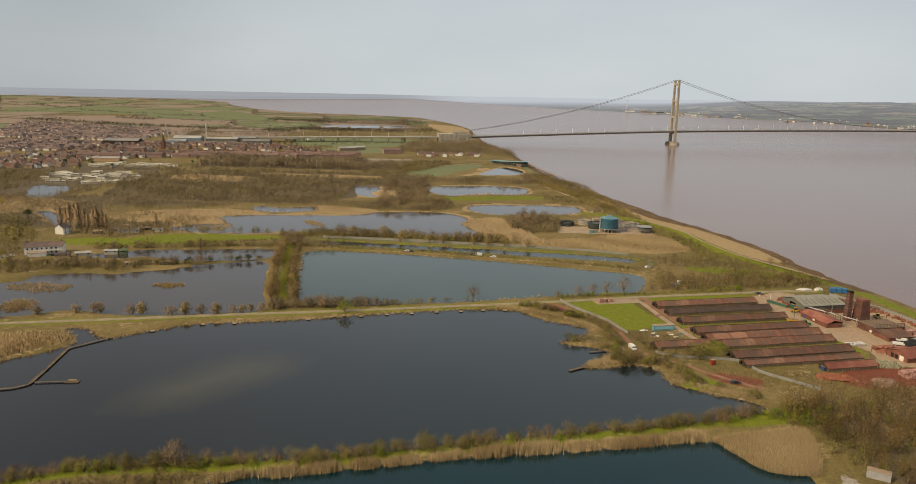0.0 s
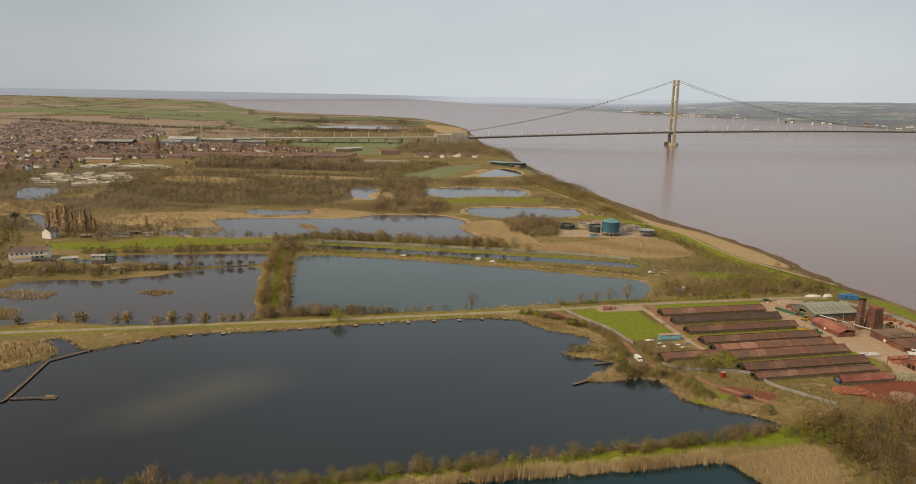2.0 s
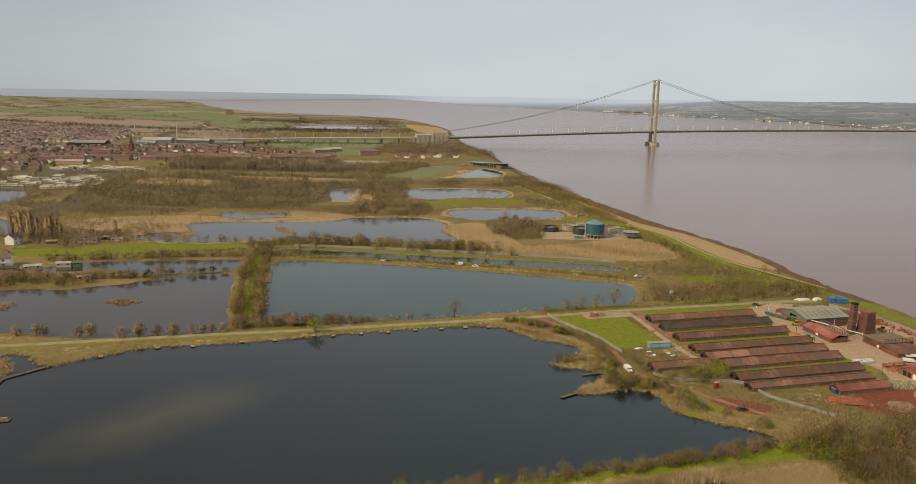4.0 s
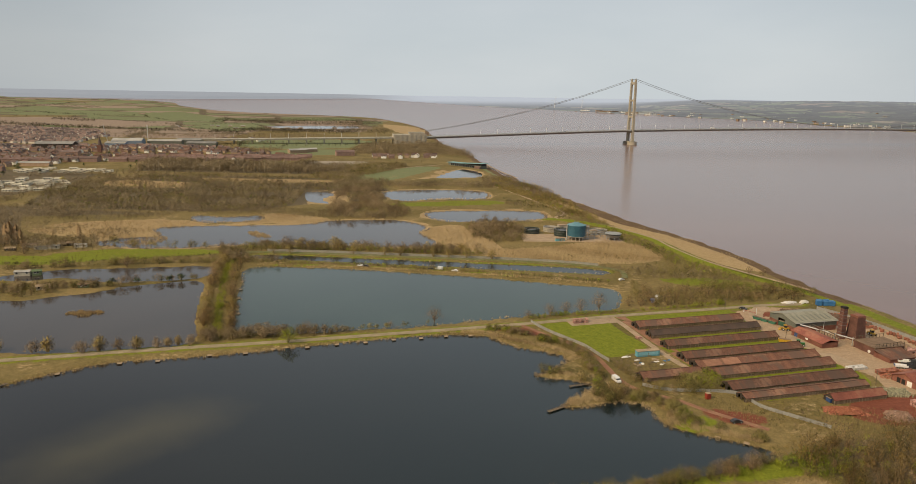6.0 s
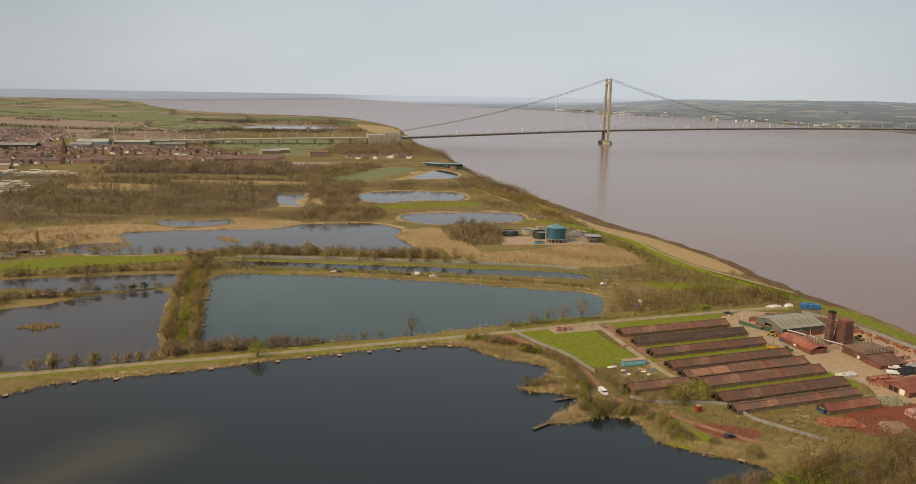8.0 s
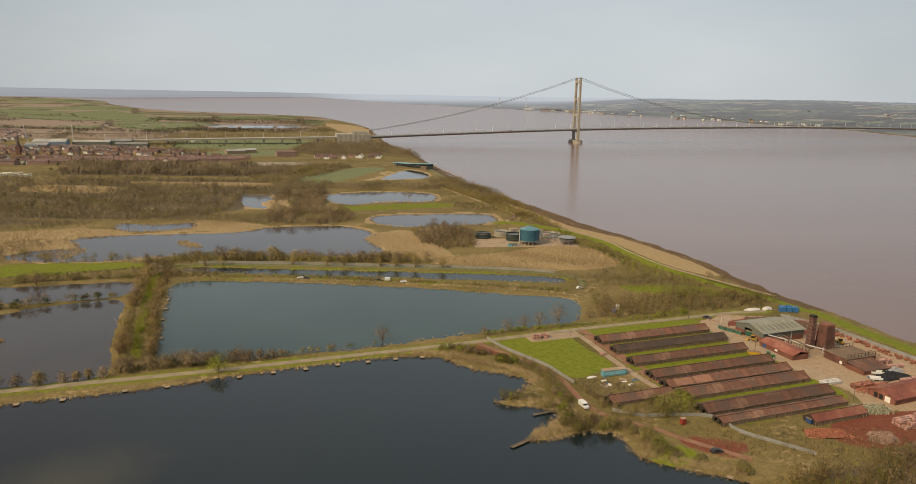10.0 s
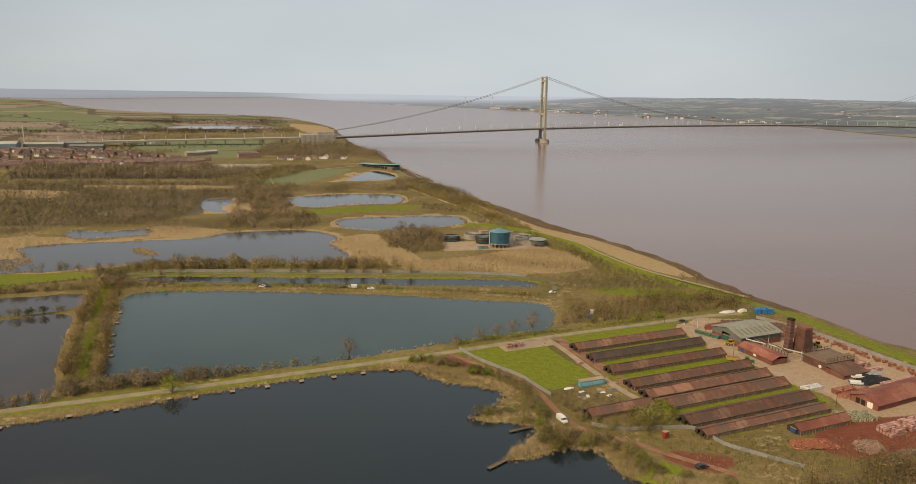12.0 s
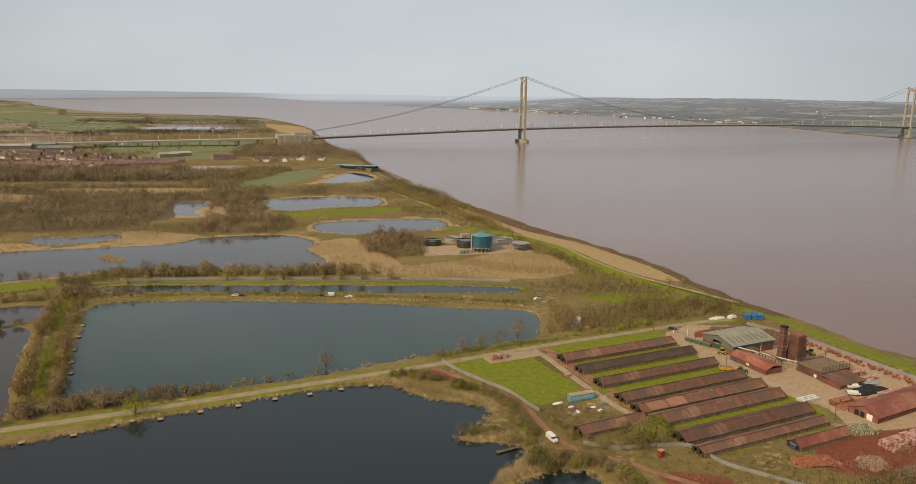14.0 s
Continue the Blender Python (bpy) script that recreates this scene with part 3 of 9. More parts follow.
def build_ground():
    fine = np.radians(np.arange(-50, 51.01, 0.43))
    coarse = np.radians(np.arange(56, 305, 6.0))
    ang = np.concatenate([fine, coarse])
    rad = [0.02, 20.0, 45.0]
    while rad[-1] < 4850:
        rad.append(rad[-1] + max(1.7, rad[-1] * 0.0108) if rad[-1] > 60 else rad[-1] + 8)
    rad = np.array(rad)
    rr, aa = np.meshgrid(rad, ang, indexing="ij")
    px, py = (MID_X + rr * np.sin(aa)).ravel(), (MID_Y + rr * np.cos(aa)).ravel()
    r = rr.ravel()
    far = np.where(r > NEAR, NEAR / (1 - SHARE * np.minimum((r - NEAR) / DEEP, 1.02)), r)
    scale = far / r
    tx, ty = MID_X + (px - MID_X) * scale, MID_Y + (py - MID_Y) * scale
    q = np.stack([tx, ty], 1)
    z = upland(tx, ty)[0] + 0.25 * wobble(tx, ty, 30, 2)
    # floodbank along the river
    bd = edge_distance(q, BANK_LINE, False)
    z = np.maximum(z, 2.4 * smooth((7 - bd) / 5))
    wet = np.full(len(q), 40.0)
    for name, poly in PONDS.items():
        wet = np.minimum(wet, signed(q, poly))
    ragged = wet + 0.7 * wobble(tx, ty, 7, 3) + 0.5 * wobble(tx, ty, 3, 4)
    z = np.minimum(z, np.where(wet < 30, np.clip(ragged * 0.55 - 0.6, -1.8, 5.0), z))
    for isle in REED_ISLANDS:
        z = np.maximum(z, np.clip(-0.6 - signed(q, isle) * 0.4, -3, -0.72))
    rs = signed(q, RIVER_PLAN, 200)
    z = np.minimum(z, np.clip(rs * 0.08 - 1.0 + 0.25 * wobble(tx, ty, 25, 8), -4.0, 400))
    zz = EYE_Z + (z - EYE_Z) / scale
    # what covers the land
    a = np.zeros((len(q), 4), np.float32)
    b = np.zeros((len(q), 4), np.float32)
    c = np.zeros((len(q), 4), np.float32)
    a[:, 3] = b[:, 3] = c[:, 3] = 1

    def lay(arr, ch, amount):
        arr[:, ch] = np.maximum(arr[:, ch], amount)

    soft = lambda d, w: np.clip(0.5 - d / w, 0, 1)
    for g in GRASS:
        # grass further off takes the greyed green that stands in for haze
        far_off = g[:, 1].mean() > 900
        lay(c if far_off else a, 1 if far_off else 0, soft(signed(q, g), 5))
    lay(a, 0, soft(bd - 5, 4))
    td = edge_distance(q, TRACK, False)
    lay(a, 0, 0.6 * soft(td - 6, 5))
    for g in REEDBEDS:
        lay(a, 1, soft(signed(q, g), 7))
    ragged_band = 4 + 5 * wobble(tx, ty, 26, 41) + 3 * wobble(tx, ty, 9, 42)
    for name in ("reserve_lake", "reed_pond", "works_pond", "haven_pond", "ditch"):
        lay(a, 1, soft(signed(q, PONDS[name]) - ragged_band, 9))
    lay(a, 0, 0.56 * soft(signed(q, PONDS["canal"]) - 5, 5))
    lay(a, 1, 0.42 * soft(np.abs(signed(q, PONDS["main_lake"])) - 0.6 * ragged_band, 4))
    # patches of greener and of paler rough grass
    near = ty < 1500
    lay(a, 0, np.where(near, 0.38 * smooth(0.5 + 1.6 * wobble(tx, ty, 55, 43)), 0))
    lay(a, 1, np.where(near & (a[:, 0] < 0.5), 0.46 * smooth(0.3 + 1.8 * wobble(tx, ty, 38, 44)), 0))
    for isle in REED_ISLANDS:
        lay(a, 1, soft(signed(q, isle) - 3, 4))
    lay(a, 2, soft(signed(q, YARD), 4))
    for g, amount in zip(RED, (1.0, 0.62, 0.6, 0.8)):
        lay(b, 0, amount * soft(signed(q, g), 5))
    # fields on the southern hills: a patchwork of ploughed, green and stubble plots
    hillside = (tx < -560) & (ty > 1750) | (ty > 2150) & (tx < -250)
    fu, fv = (tx * 0.97 + ty * 0.24) / 330 + 0.3 * wobble(tx, ty, 1500, 14), (-tx * 0.24 + ty * 0.97) / 230
    cell = np.sin(np.floor(fu) * 12.9898 + np.floor(fv) * 78.233) * 43758.5453
    cell = cell - np.floor(cell)
    inner = np.minimum(np.minimum(fu % 1, 1 - fu % 1) * 330, np.minimum(fv % 1, 1 - fv % 1) * 230) > 14
    lay(b, 1, np.where(hillside & inner & (cell > 0.52), 0.8, 0))
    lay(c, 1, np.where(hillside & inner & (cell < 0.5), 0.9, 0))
    lay(c, 0, np.where(hillside, np.where(inner, 0.3, 1.0), 0))
    for g in WOODS:
        lay(c, 0, soft(signed(q, g, 60), 20))
    lay(c, 2, soft(signed(q, CAR_PARK), 6))
    lay(c, 2, 0.6 * soft(signed(q, LANE_END), 3))
    near_edge = edge_distance(q, NEAR_BANK, False)
    lay(a, 0, 0.66 * soft(near_edge - 3.5, 3))
    # measured hill fields, in the same haze-greyed tones
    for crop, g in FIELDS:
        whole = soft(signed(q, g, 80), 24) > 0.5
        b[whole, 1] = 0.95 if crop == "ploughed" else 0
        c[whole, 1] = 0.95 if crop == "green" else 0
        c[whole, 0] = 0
    lay(b, 2, soft(np.abs(rs - 4) - 7 - 9 * smooth((ty - 600) / 80) * smooth((960 - ty) / 60), 6) * (ty > 420))
    nr, na = len(rad), len(ang)
    i, j = np.meshgrid(np.arange(nr - 1), np.arange(na), indexing="ij")
    j2 = (j + 1) % na
    faces = np.stack([i * na + j, i * na + j2, (i + 1) * na + j2, (i + 1) * na + j], -1).reshape(-1, 4)
    ob = mesh_object("ground", np.stack([px, py, zz], 1), faces[:, ::-1], GROUND, smooth_shade=True)
    for name, arr in (("cover_a", a), ("cover_b", b), ("cover_c", c)):
        ob.data.attributes.new(name, "FLOAT_COLOR", "POINT").data.foreach_set("color", arr.ravel())
    return tagged(ob, "flat riverside land of scrub, reed and grass with low hills", "ground", kind="structure")


def mesh_object(name, verts, faces, material, smooth_shade=False):
    """A mesh object from arrays of corners and of faces with equal corner counts."""
    me = bpy.data.meshes.new(name)
    verts, faces = np.asarray(verts, np.float32), np.asarray(faces, np.int32)
    k = faces.shape[1]
    me.vertices.add(len(verts))
    me.vertices.foreach_set("co", verts.ravel())
    me.loops.add(len(faces) * k)
    me.loops.foreach_set("vertex_index", faces.ravel())
    me.polygons.add(len(faces))
    me.polygons.foreach_set("loop_start", np.arange(0, len(faces) * k, k, dtype=np.int32))
    me.polygons.foreach_set("loop_total", np.full(len(faces), k, np.int32))
    me.polygons.foreach_set("use_smooth", np.full(len(faces), smooth_shade))
    me.update(calc_edges=True)
    me.materials.append(material)
    return new(name, me)


def build_water():
    for name, poly in PONDS.items():
        c = poly.mean(0)
        bm = bmesh.new()
        pts = []
        tangent = np.roll(poly, -1, 0) - np.roll(poly, 1, 0)
        normal = np.stack([tangent[:, 1], -tangent[:, 0]], 1) / np.maximum(np.hypot(*tangent.T), 1e-6)[:, None]
        area = np.sum(poly[:, 0] * np.roll(poly[:, 1], -1) - np.roll(poly[:, 0], -1) * poly[:, 1])
        wide = poly + normal * (1.6 if area > 0 else -1.6)
        vs = [bm.verts.new((p[0], p[1], -0.6)) for p in wide]
        es = [bm.edges.new((vs[i], vs[(i + 1) % len(vs)])) for i in range(len(vs))]
        bmesh.ops.triangle_fill(bm, use_beauty=False, use_dissolve=False, edges=es, normal=(0, 0, 1))
        me = bpy.data.meshes.new(name)
        bm.to_mesh(me)
        bm.free()
        me.materials.append({"main_lake": LAKE, "front_lake": DEEP_TEAL, "teal_lake": TEAL, "canal": CANAL}.get(name, POND))
        tagged(new(name, me), WATER_LABELS.get(name, "still grey pond water edged with pale reeds"), "water", kind="structure")
    ang = np.radians(np.arange(-70, 181, 1.0))
    rad = np.concatenate([[30, 200, 400], np.arange(600, 4851, 90), [4850]])
    rr, aa = np.meshgrid(rad, ang, indexing="ij")
    r = rr.ravel()
    far = np.where(r > NEAR, NEAR / (1 - SHARE * np.minimum((r - NEAR) / DEEP, 1.02)), r)
    z = EYE_Z + (-1.0 - EYE_Z) * r / far
    i, j = np.meshgrid(np.arange(len(rad) - 1), np.arange(len(ang) - 1), indexing="ij")
    na = len(ang)
    faces = np.stack([i * na + j, i * na + j + 1, (i + 1) * na + j + 1, (i + 1) * na + j], -1).reshape(-1, 4)
    v = np.stack([MID_X + r * np.sin(aa.ravel()), MID_Y + r * np.cos(aa.ravel()), z], 1)
    # the sheet is kept to the river's own side of the shore
    q = v[:, :2]
    t = q.copy()
    t[:, 0], t[:, 1] = MID_X + (q[:, 0] - MID_X) * far / r, MID_Y + (q[:, 1] - MID_Y) * far / r
    keep = signed(t, RIVER_PLAN, 400) < 150
    faces = faces[keep[faces].any(1)]
    used = np.unique(faces)
    remap = np.zeros(len(v), int)
    remap[used] = np.arange(len(used))
    ob = mesh_object("river", v[used], remap[faces][:, ::-1], RIVER, smooth_shade=True)
    tagged(ob, "wide muddy brown estuary with a dull rippled surface", "water", kind="structure")


WATER_LABELS = {"main_lake": "large dark fishing lake with a still surface", "front_lake": "deep teal lake behind a reedy bank", "teal_lake": "blue-green lake between the track and the road",
                "west_lake": "pale grey lake with clumps of dead reed", "canal": "narrow dark strip of water beside a fenced road"}
build_ground()
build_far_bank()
build_water()


# ---- building blocks ----
def part(name, bm, material, parent=None, label=""):
    """Links a bmesh as one mesh object under a thing or a part."""
    me = bpy.data.meshes.new(name)
    bm.to_mesh(me)
    bm.free()
    me.materials.append(material)
    ob = new(name, me)
    if parent:
        ob.parent = parent
    return tagged(ob, label)


def box(bm, x0, y0, z0, x1, y1, z1, m=None):
    v = [bm.verts.new(p) for p in ((x0, y0, z0), (x1, y0, z0), (x1, y1, z0), (x0, y1, z0), (x0, y0, z1), (x1, y0, z1), (x1, y1, z1), (x0, y1, z1))]
    for f in ((3, 2, 1, 0), (4, 5, 6, 7), (0, 1, 5, 4), (1, 2, 6, 5), (2, 3, 7, 6), (3, 0, 4, 7)):
        bm.faces.new([v[i] for i in f])
    if m is not None:
        bmesh.ops.transform(bm, matrix=m, verts=v)
    return v


def boxes(*sizes):
    bm = bmesh.new()
    for s in sizes:
        box(bm, *s)
    return bm


def prism(points, y0, y1):
    """A solid from an outline in x and z, drawn from y0 to y1."""
    bm = bmesh.new()
    a = [bm.verts.new((x, y0, z)) for x, z in points]
    b = [bm.verts.new((x, y1, z)) for x, z in points]
    bm.faces.new(a)
    bm.faces.new(b[::-1])
    for i in range(len(a)):
        j = (i + 1) % len(a)
        bm.faces.new((a[j], a[i], b[i], b[j]))
    bmesh.ops.recalc_face_normals(bm, faces=bm.faces)
    return bm


def cylinder(r0, r1, z0, z1, n=20, x=0.0, y=0.0, bm=None):
    bm = bm or bmesh.new()
    bmesh.ops.create_cone(bm, cap_ends=True, segments=n, radius1=r0, radius2=r1, depth=z1 - z0, matrix=Matrix.Translation((x, y, (z0 + z1) / 2)))
    return bm


def tube(bm, p, q, r, n=6):
    p, q = Vector(p), Vector(q)
    m = Matrix.Translation((p + q) / 2) @ (q - p).to_track_quat("Z", "Y").to_matrix().to_4x4()
    bmesh.ops.create_cone(bm, cap_ends=True, segments=n, radius1=r, radius2=r, depth=(q - p).length, matrix=m)
    return bm


def thing(name, label, category, m=None, group="", kind=""):
    ob = new(name)
    ob.empty_display_size = 0.5
    if m is not None:
        ob.matrix_world = m
    return tagged(ob, label, category, group, kind)


def ribbon(name, line, width, z, material, label, category, drop=0.3):
    """A road or path along a line, with a little thickness."""
    d = np.gradient(line, axis=0)
    nrm = np.stack([-d[:, 1], d[:, 0]], 1) / np.hypot(*d.T)[:, None] * width / 2
    n = len(line)
    zs = np.full(n, z) if np.isscalar(z) else z
    v = np.concatenate([np.column_stack([line + nrm, zs]), np.column_stack([line - nrm, zs]),
                        np.column_stack([line + nrm * 1.1, zs - drop]), np.column_stack([line - nrm * 1.1, zs - drop])])
    i = np.arange(n - 1)
    f = np.concatenate([np.stack([n + i, n + i + 1, i + 1, i], 1), np.stack([i, i + 1, 2 * n + i + 1, 2 * n + i], 1), np.stack([3 * n + i, 3 * n + i + 1, n + i + 1, n + i], 1)])
    return tagged(mesh_object(name, v, f, material), label, category, kind="structure")


# ---- roads and tracks ----
ribbon("track", TRACK, 3.4, 0.32, ASPHALT, "pale gravel track along the bank between the lakes", "road")

# ---- plants ----
TWIG = foliage("bare_twigs", (0.185, 0.143, 0.085), (0.33, 0.262, 0.162), cover=0.8)
BIRCH = foliage("pale_birch_twigs", (0.24, 0.19, 0.135), (0.42, 0.35, 0.26))
WOOD_BUD = foliage("golden_budding_twigs", (0.115, 0.075, 0.022), (0.22, 0.15, 0.045))
HEDGE = foliage("dark_hedge_twigs", (0.06, 0.053, 0.03), (0.13, 0.108, 0.06))
OLIVE = foliage("olive_twigs", (0.15, 0.128, 0.042), (0.28, 0.235, 0.085), cover=0.7)
TREE_TWIG = foliage("airy_tree_twigs", (0.18, 0.115, 0.055), (0.31, 0.215, 0.115), cover=0.6)
BROWN_TWIG = foliage("brown_bramble_twigs", (0.185, 0.135, 0.08), (0.32, 0.24, 0.145))
DRY_GRASS = foliage("dry_grass_tufts", (0.17, 0.14, 0.05), (0.32, 0.24, 0.11), cover=0.8)
BUD = foliage("budding_twigs", (0.19, 0.14, 0.05), (0.34, 0.26, 0.09))
LEAF = foliage("fresh_leaves", (0.16, 0.2, 0.02), (0.3, 0.32, 0.035))
DARK_LEAF = foliage("evergreen_leaves", (0.025, 0.04, 0.016), (0.055, 0.075, 0.028), cover=0.9)
POPLAR = foliage("red_brown_twigs", (0.36, 0.24, 0.135), (0.52, 0.37, 0.22), cover=0.8)
WILLOW = foliage("yellow_willow", (0.4, 0.33, 0.04), (0.52, 0.43, 0.06))
REED = foliage("dead_reed", (0.36, 0.262, 0.135), (0.55, 0.42, 0.235), spread=0.15, cover=0.85)


def slivers(base, way, width, rng):
    """Thin tapered triangles from base along way."""
    side = np.cross(way, rng.normal(size=way.shape))
    side *= (width / np.maximum(np.linalg.norm(side, axis=1), 1e-6))[:, None]
    return np.stack([base - side, base + side, base + way], 1)


def unit(v):
    return v / np.maximum(np.linalg.norm(v, axis=-1, keepdims=True), 1e-6)


def with_normals(tri, nrm):
    """Triangles of a plant with the direction that each one is shaded by, as a fourth row."""
    return np.concatenate([tri, nrm[:, None, :]], 1)


def crown_plant(seed, n=60, spread=0.45, w=0.03, lumps=6, fringe=0.35, low=0.0, leaf=1.0):
    """A twiggy crown of several rounded heads over a few stems: sprays of twigs lying over each head and fine tips standing out of it; height about 1."""
    rng = np.random.RandomState(seed)
    a = rng.uniform(0, 6.28) + np.arange(lumps) * 2.4
    o = spread * 0.62 * np.sqrt((np.arange(lumps) + 0.3) / lumps)
    r = rng.uniform(0.2, 0.32, lumps) * (0.6 + 0.9 * spread)
    c = np.stack([np.cos(a) * o, np.sin(a) * o, 0.95 - r - 1.25 * (o / 0.6) ** 1.4 * rng.uniform(0.6, 1.3, lumps)], 1)
    c[:, 2] = np.maximum(c[:, 2], low + 0.2)
    s = rng.randint(0, lumps, n)
    v = rng.normal(size=(n, 3))
    v[:, 2] = np.where(v[:, 2] < -0.4, -v[:, 2], v[:, 2])
    v = unit(v)
    k = int(n * fringe)
    p = c[s] + v * (r[s] * rng.uniform(0.55, 1.0, n))[:, None]
    # sprays over the heads, running upwards
    up = np.array([0, 0, 0.45]) + 0.7 * rng.normal(size=(n, 3))
    run = unit(up - v * np.sum(up * v, 1)[:, None] + 0.25 * v)
    side = unit(np.cross(run, v)) * (w * rng.uniform(0.7, 1.6, n))[:, None]
    length = (rng.uniform(0.08, 0.19, n) * leaf)[:, None]
    spray = np.stack([p - side - run * length * 0.4, p + side - run * length * 0.4, p + run * length * 0.6], 1)
    # tips
    way = (unit(v + np.array([0, 0, 0.5])) * rng.uniform(0.1, 0.2, n)[:, None])[:k]
    tips = slivers(p[:k], way, w * 0.5 * rng.uniform(0.6, 1.3, k), rng)
    shade = unit(v * 0.75 + c[s] * np.array([0.6, 0.6, 0]) + np.array([0, 0, 0.3]) + 0.3 * rng.normal(size=(n, 3)))
    stems = slivers(np.zeros((lumps, 3)), c + np.array([0, 0, 0.1]), np.full(lumps, 0.018), rng)
    return np.concatenate([with_normals(spray[k:], shade[k:]), with_normals(tips, shade[:k]), with_normals(stems, unit(c * np.array([1, 1, 0.2])))])


def leafy_plant(seed, n=90, spread=0.45, low=0.08, leaf=0.09):
    """Uneven lumps of small leaf clumps round a few stems; height 1."""
    return crown_plant(seed, n, spread, leaf * 0.55, 7, 0.15, low, leaf * 9)


def reed_plant(seed, n=9, spread=0.35, lo=0.035, hi=0.075):
    """A tuft of dead stalks with feathery tops; height 1."""
    rng = np.random.RandomState(seed)
    base = np.column_stack([rng.uniform(-spread, spread, (n, 2)), np.zeros(n)])
    way = np.column_stack([rng.uniform(-0.16, 0.16, (n, 2)), rng.uniform(0.65, 1.0, n)])
    shade = unit(np.array([0, 0, 0.9]) + 0.35 * rng.normal(size=(n, 3)))
    return with_normals(slivers(base, way, rng.uniform(lo, hi, n), rng), shade)


def poplar_plant(seed, n=420, w=0.012):
    """A tall column of upswept twigs; height 1."""
    rng = np.random.RandomState(seed)
    z = rng.uniform(0.1, 0.95, n)
    a = rng.uniform(0, 6.28, n)
    o = (0.15 * np.sin(np.clip(z * 1.05 + 0.02, 0, 1) * math.pi) ** 0.6 + 0.012) * rng.uniform(0.6, 1.0, n)
    out = np.stack([np.cos(a), np.sin(a), np.zeros(n)], 1)
    p = out * o[:, None] + np.array([0, 0, 1.0]) * z[:, None]
    side = np.stack([-np.sin(a), np.cos(a), np.zeros(n)], 1) * (w * rng.uniform(0.6, 1.5, n))[:, None]
    run = np.array([0, 0, 1.0]) + 0.2 * out
    length = rng.uniform(0.06, 0.13, n)[:, None]
    tri = np.stack([p - side - run * length * 0.5, p + side - run * length * 0.5, p + run * length * 0.5], 1)
    trunk = with_normals(slivers(np.zeros((1, 3)), np.array([[0, 0, 1.0]]), np.array([0.02]), rng), np.array([[0, -1.0, 0.2]]))
    return np.concatenate([trunk, with_normals(tri, unit(out + np.array([0, 0, 0.5]) + 0.2 * rng.normal(size=(n, 3))))])


KINDS = {
    "bare": ([crown_plant(s, 80, 0.42, 0.022) for s in range(8)], TWIG), "scrub": ([crown_plant(s + 20, 46, 0.6, 0.03) for s in range(8)], TWIG),
    "bud": ([crown_plant(s + 40, 56, 0.52, 0.034) for s in range(8)], BUD), "leafy": ([leafy_plant(s, 60) for s in range(8)], LEAF),
    "wood": ([crown_plant(s + 80, 58, 0.5, 0.028) for s in range(8)], TWIG), "olive": ([crown_plant(s + 30, 54, 0.52, 0.031) for s in range(8)], OLIVE),
    "far_wood": ([crown_plant(s + 85, 24, 0.5, 0.055, 5) for s in range(8)], TWIG),
    "dark": ([leafy_plant(s + 60, 120, 0.4) for s in range(4)], DARK_LEAF), "reed": ([reed_plant(s, 11, 0.55, 0.022, 0.05) for s in range(8)], REED),
    "fine_bud": ([crown_plant(s + 140, 170, 0.5, 0.019, 8) for s in range(6)], BUD), "fine_bare": ([crown_plant(s + 150, 170, 0.5, 0.017, 8, 0.45) for s in range(6)], BROWN_TWIG),
    "fine_reed": ([reed_plant(s, 32, 0.5, 0.012, 0.026) for s in range(8)], REED), "tuft": ([reed_plant(s + 11, 7) for s in range(6)], DRY_GRASS),
    "fine_leafy": ([leafy_plant(s + 160, 150, 0.45, 0.05, 0.05) for s in range(6)], LEAF), "fine_olive": ([crown_plant(s + 170, 170, 0.5, 0.021, 8) for s in range(6)], OLIVE),
    "near_bud": ([crown_plant(s + 240, 270, 0.5, 0.012, 11, 0.4, 0.0, 0.5) for s in range(5)], WOOD_BUD), "near_bare": ([crown_plant(s + 250, 270, 0.5, 0.01, 11, 0.55, 0.0, 0.55) for s in range(5)], TREE_TWIG),
    "near_olive": ([crown_plant(s + 260, 250, 0.5, 0.014, 10, 0.3, 0.0, 0.45) for s in range(5)], OLIVE),
    "birch": ([poplar_plant(s + 50, 40, 0.02) for s in range(6)], BIRCH), "hedgerow": ([crown_plant(s + 230, 20, 0.55, 0.07, 5) for s in range(6)], HEDGE), "poplar": ([poplar_plant(s) for s in range(4)], POPLAR),
}


def land_z(q):
    bd = edge_distance(q, BANK_LINE, False)
    return np.maximum(upland(q[:, 0], q[:, 1])[0], 2.4 * smooth((7 - bd) / 5)) - 0.15


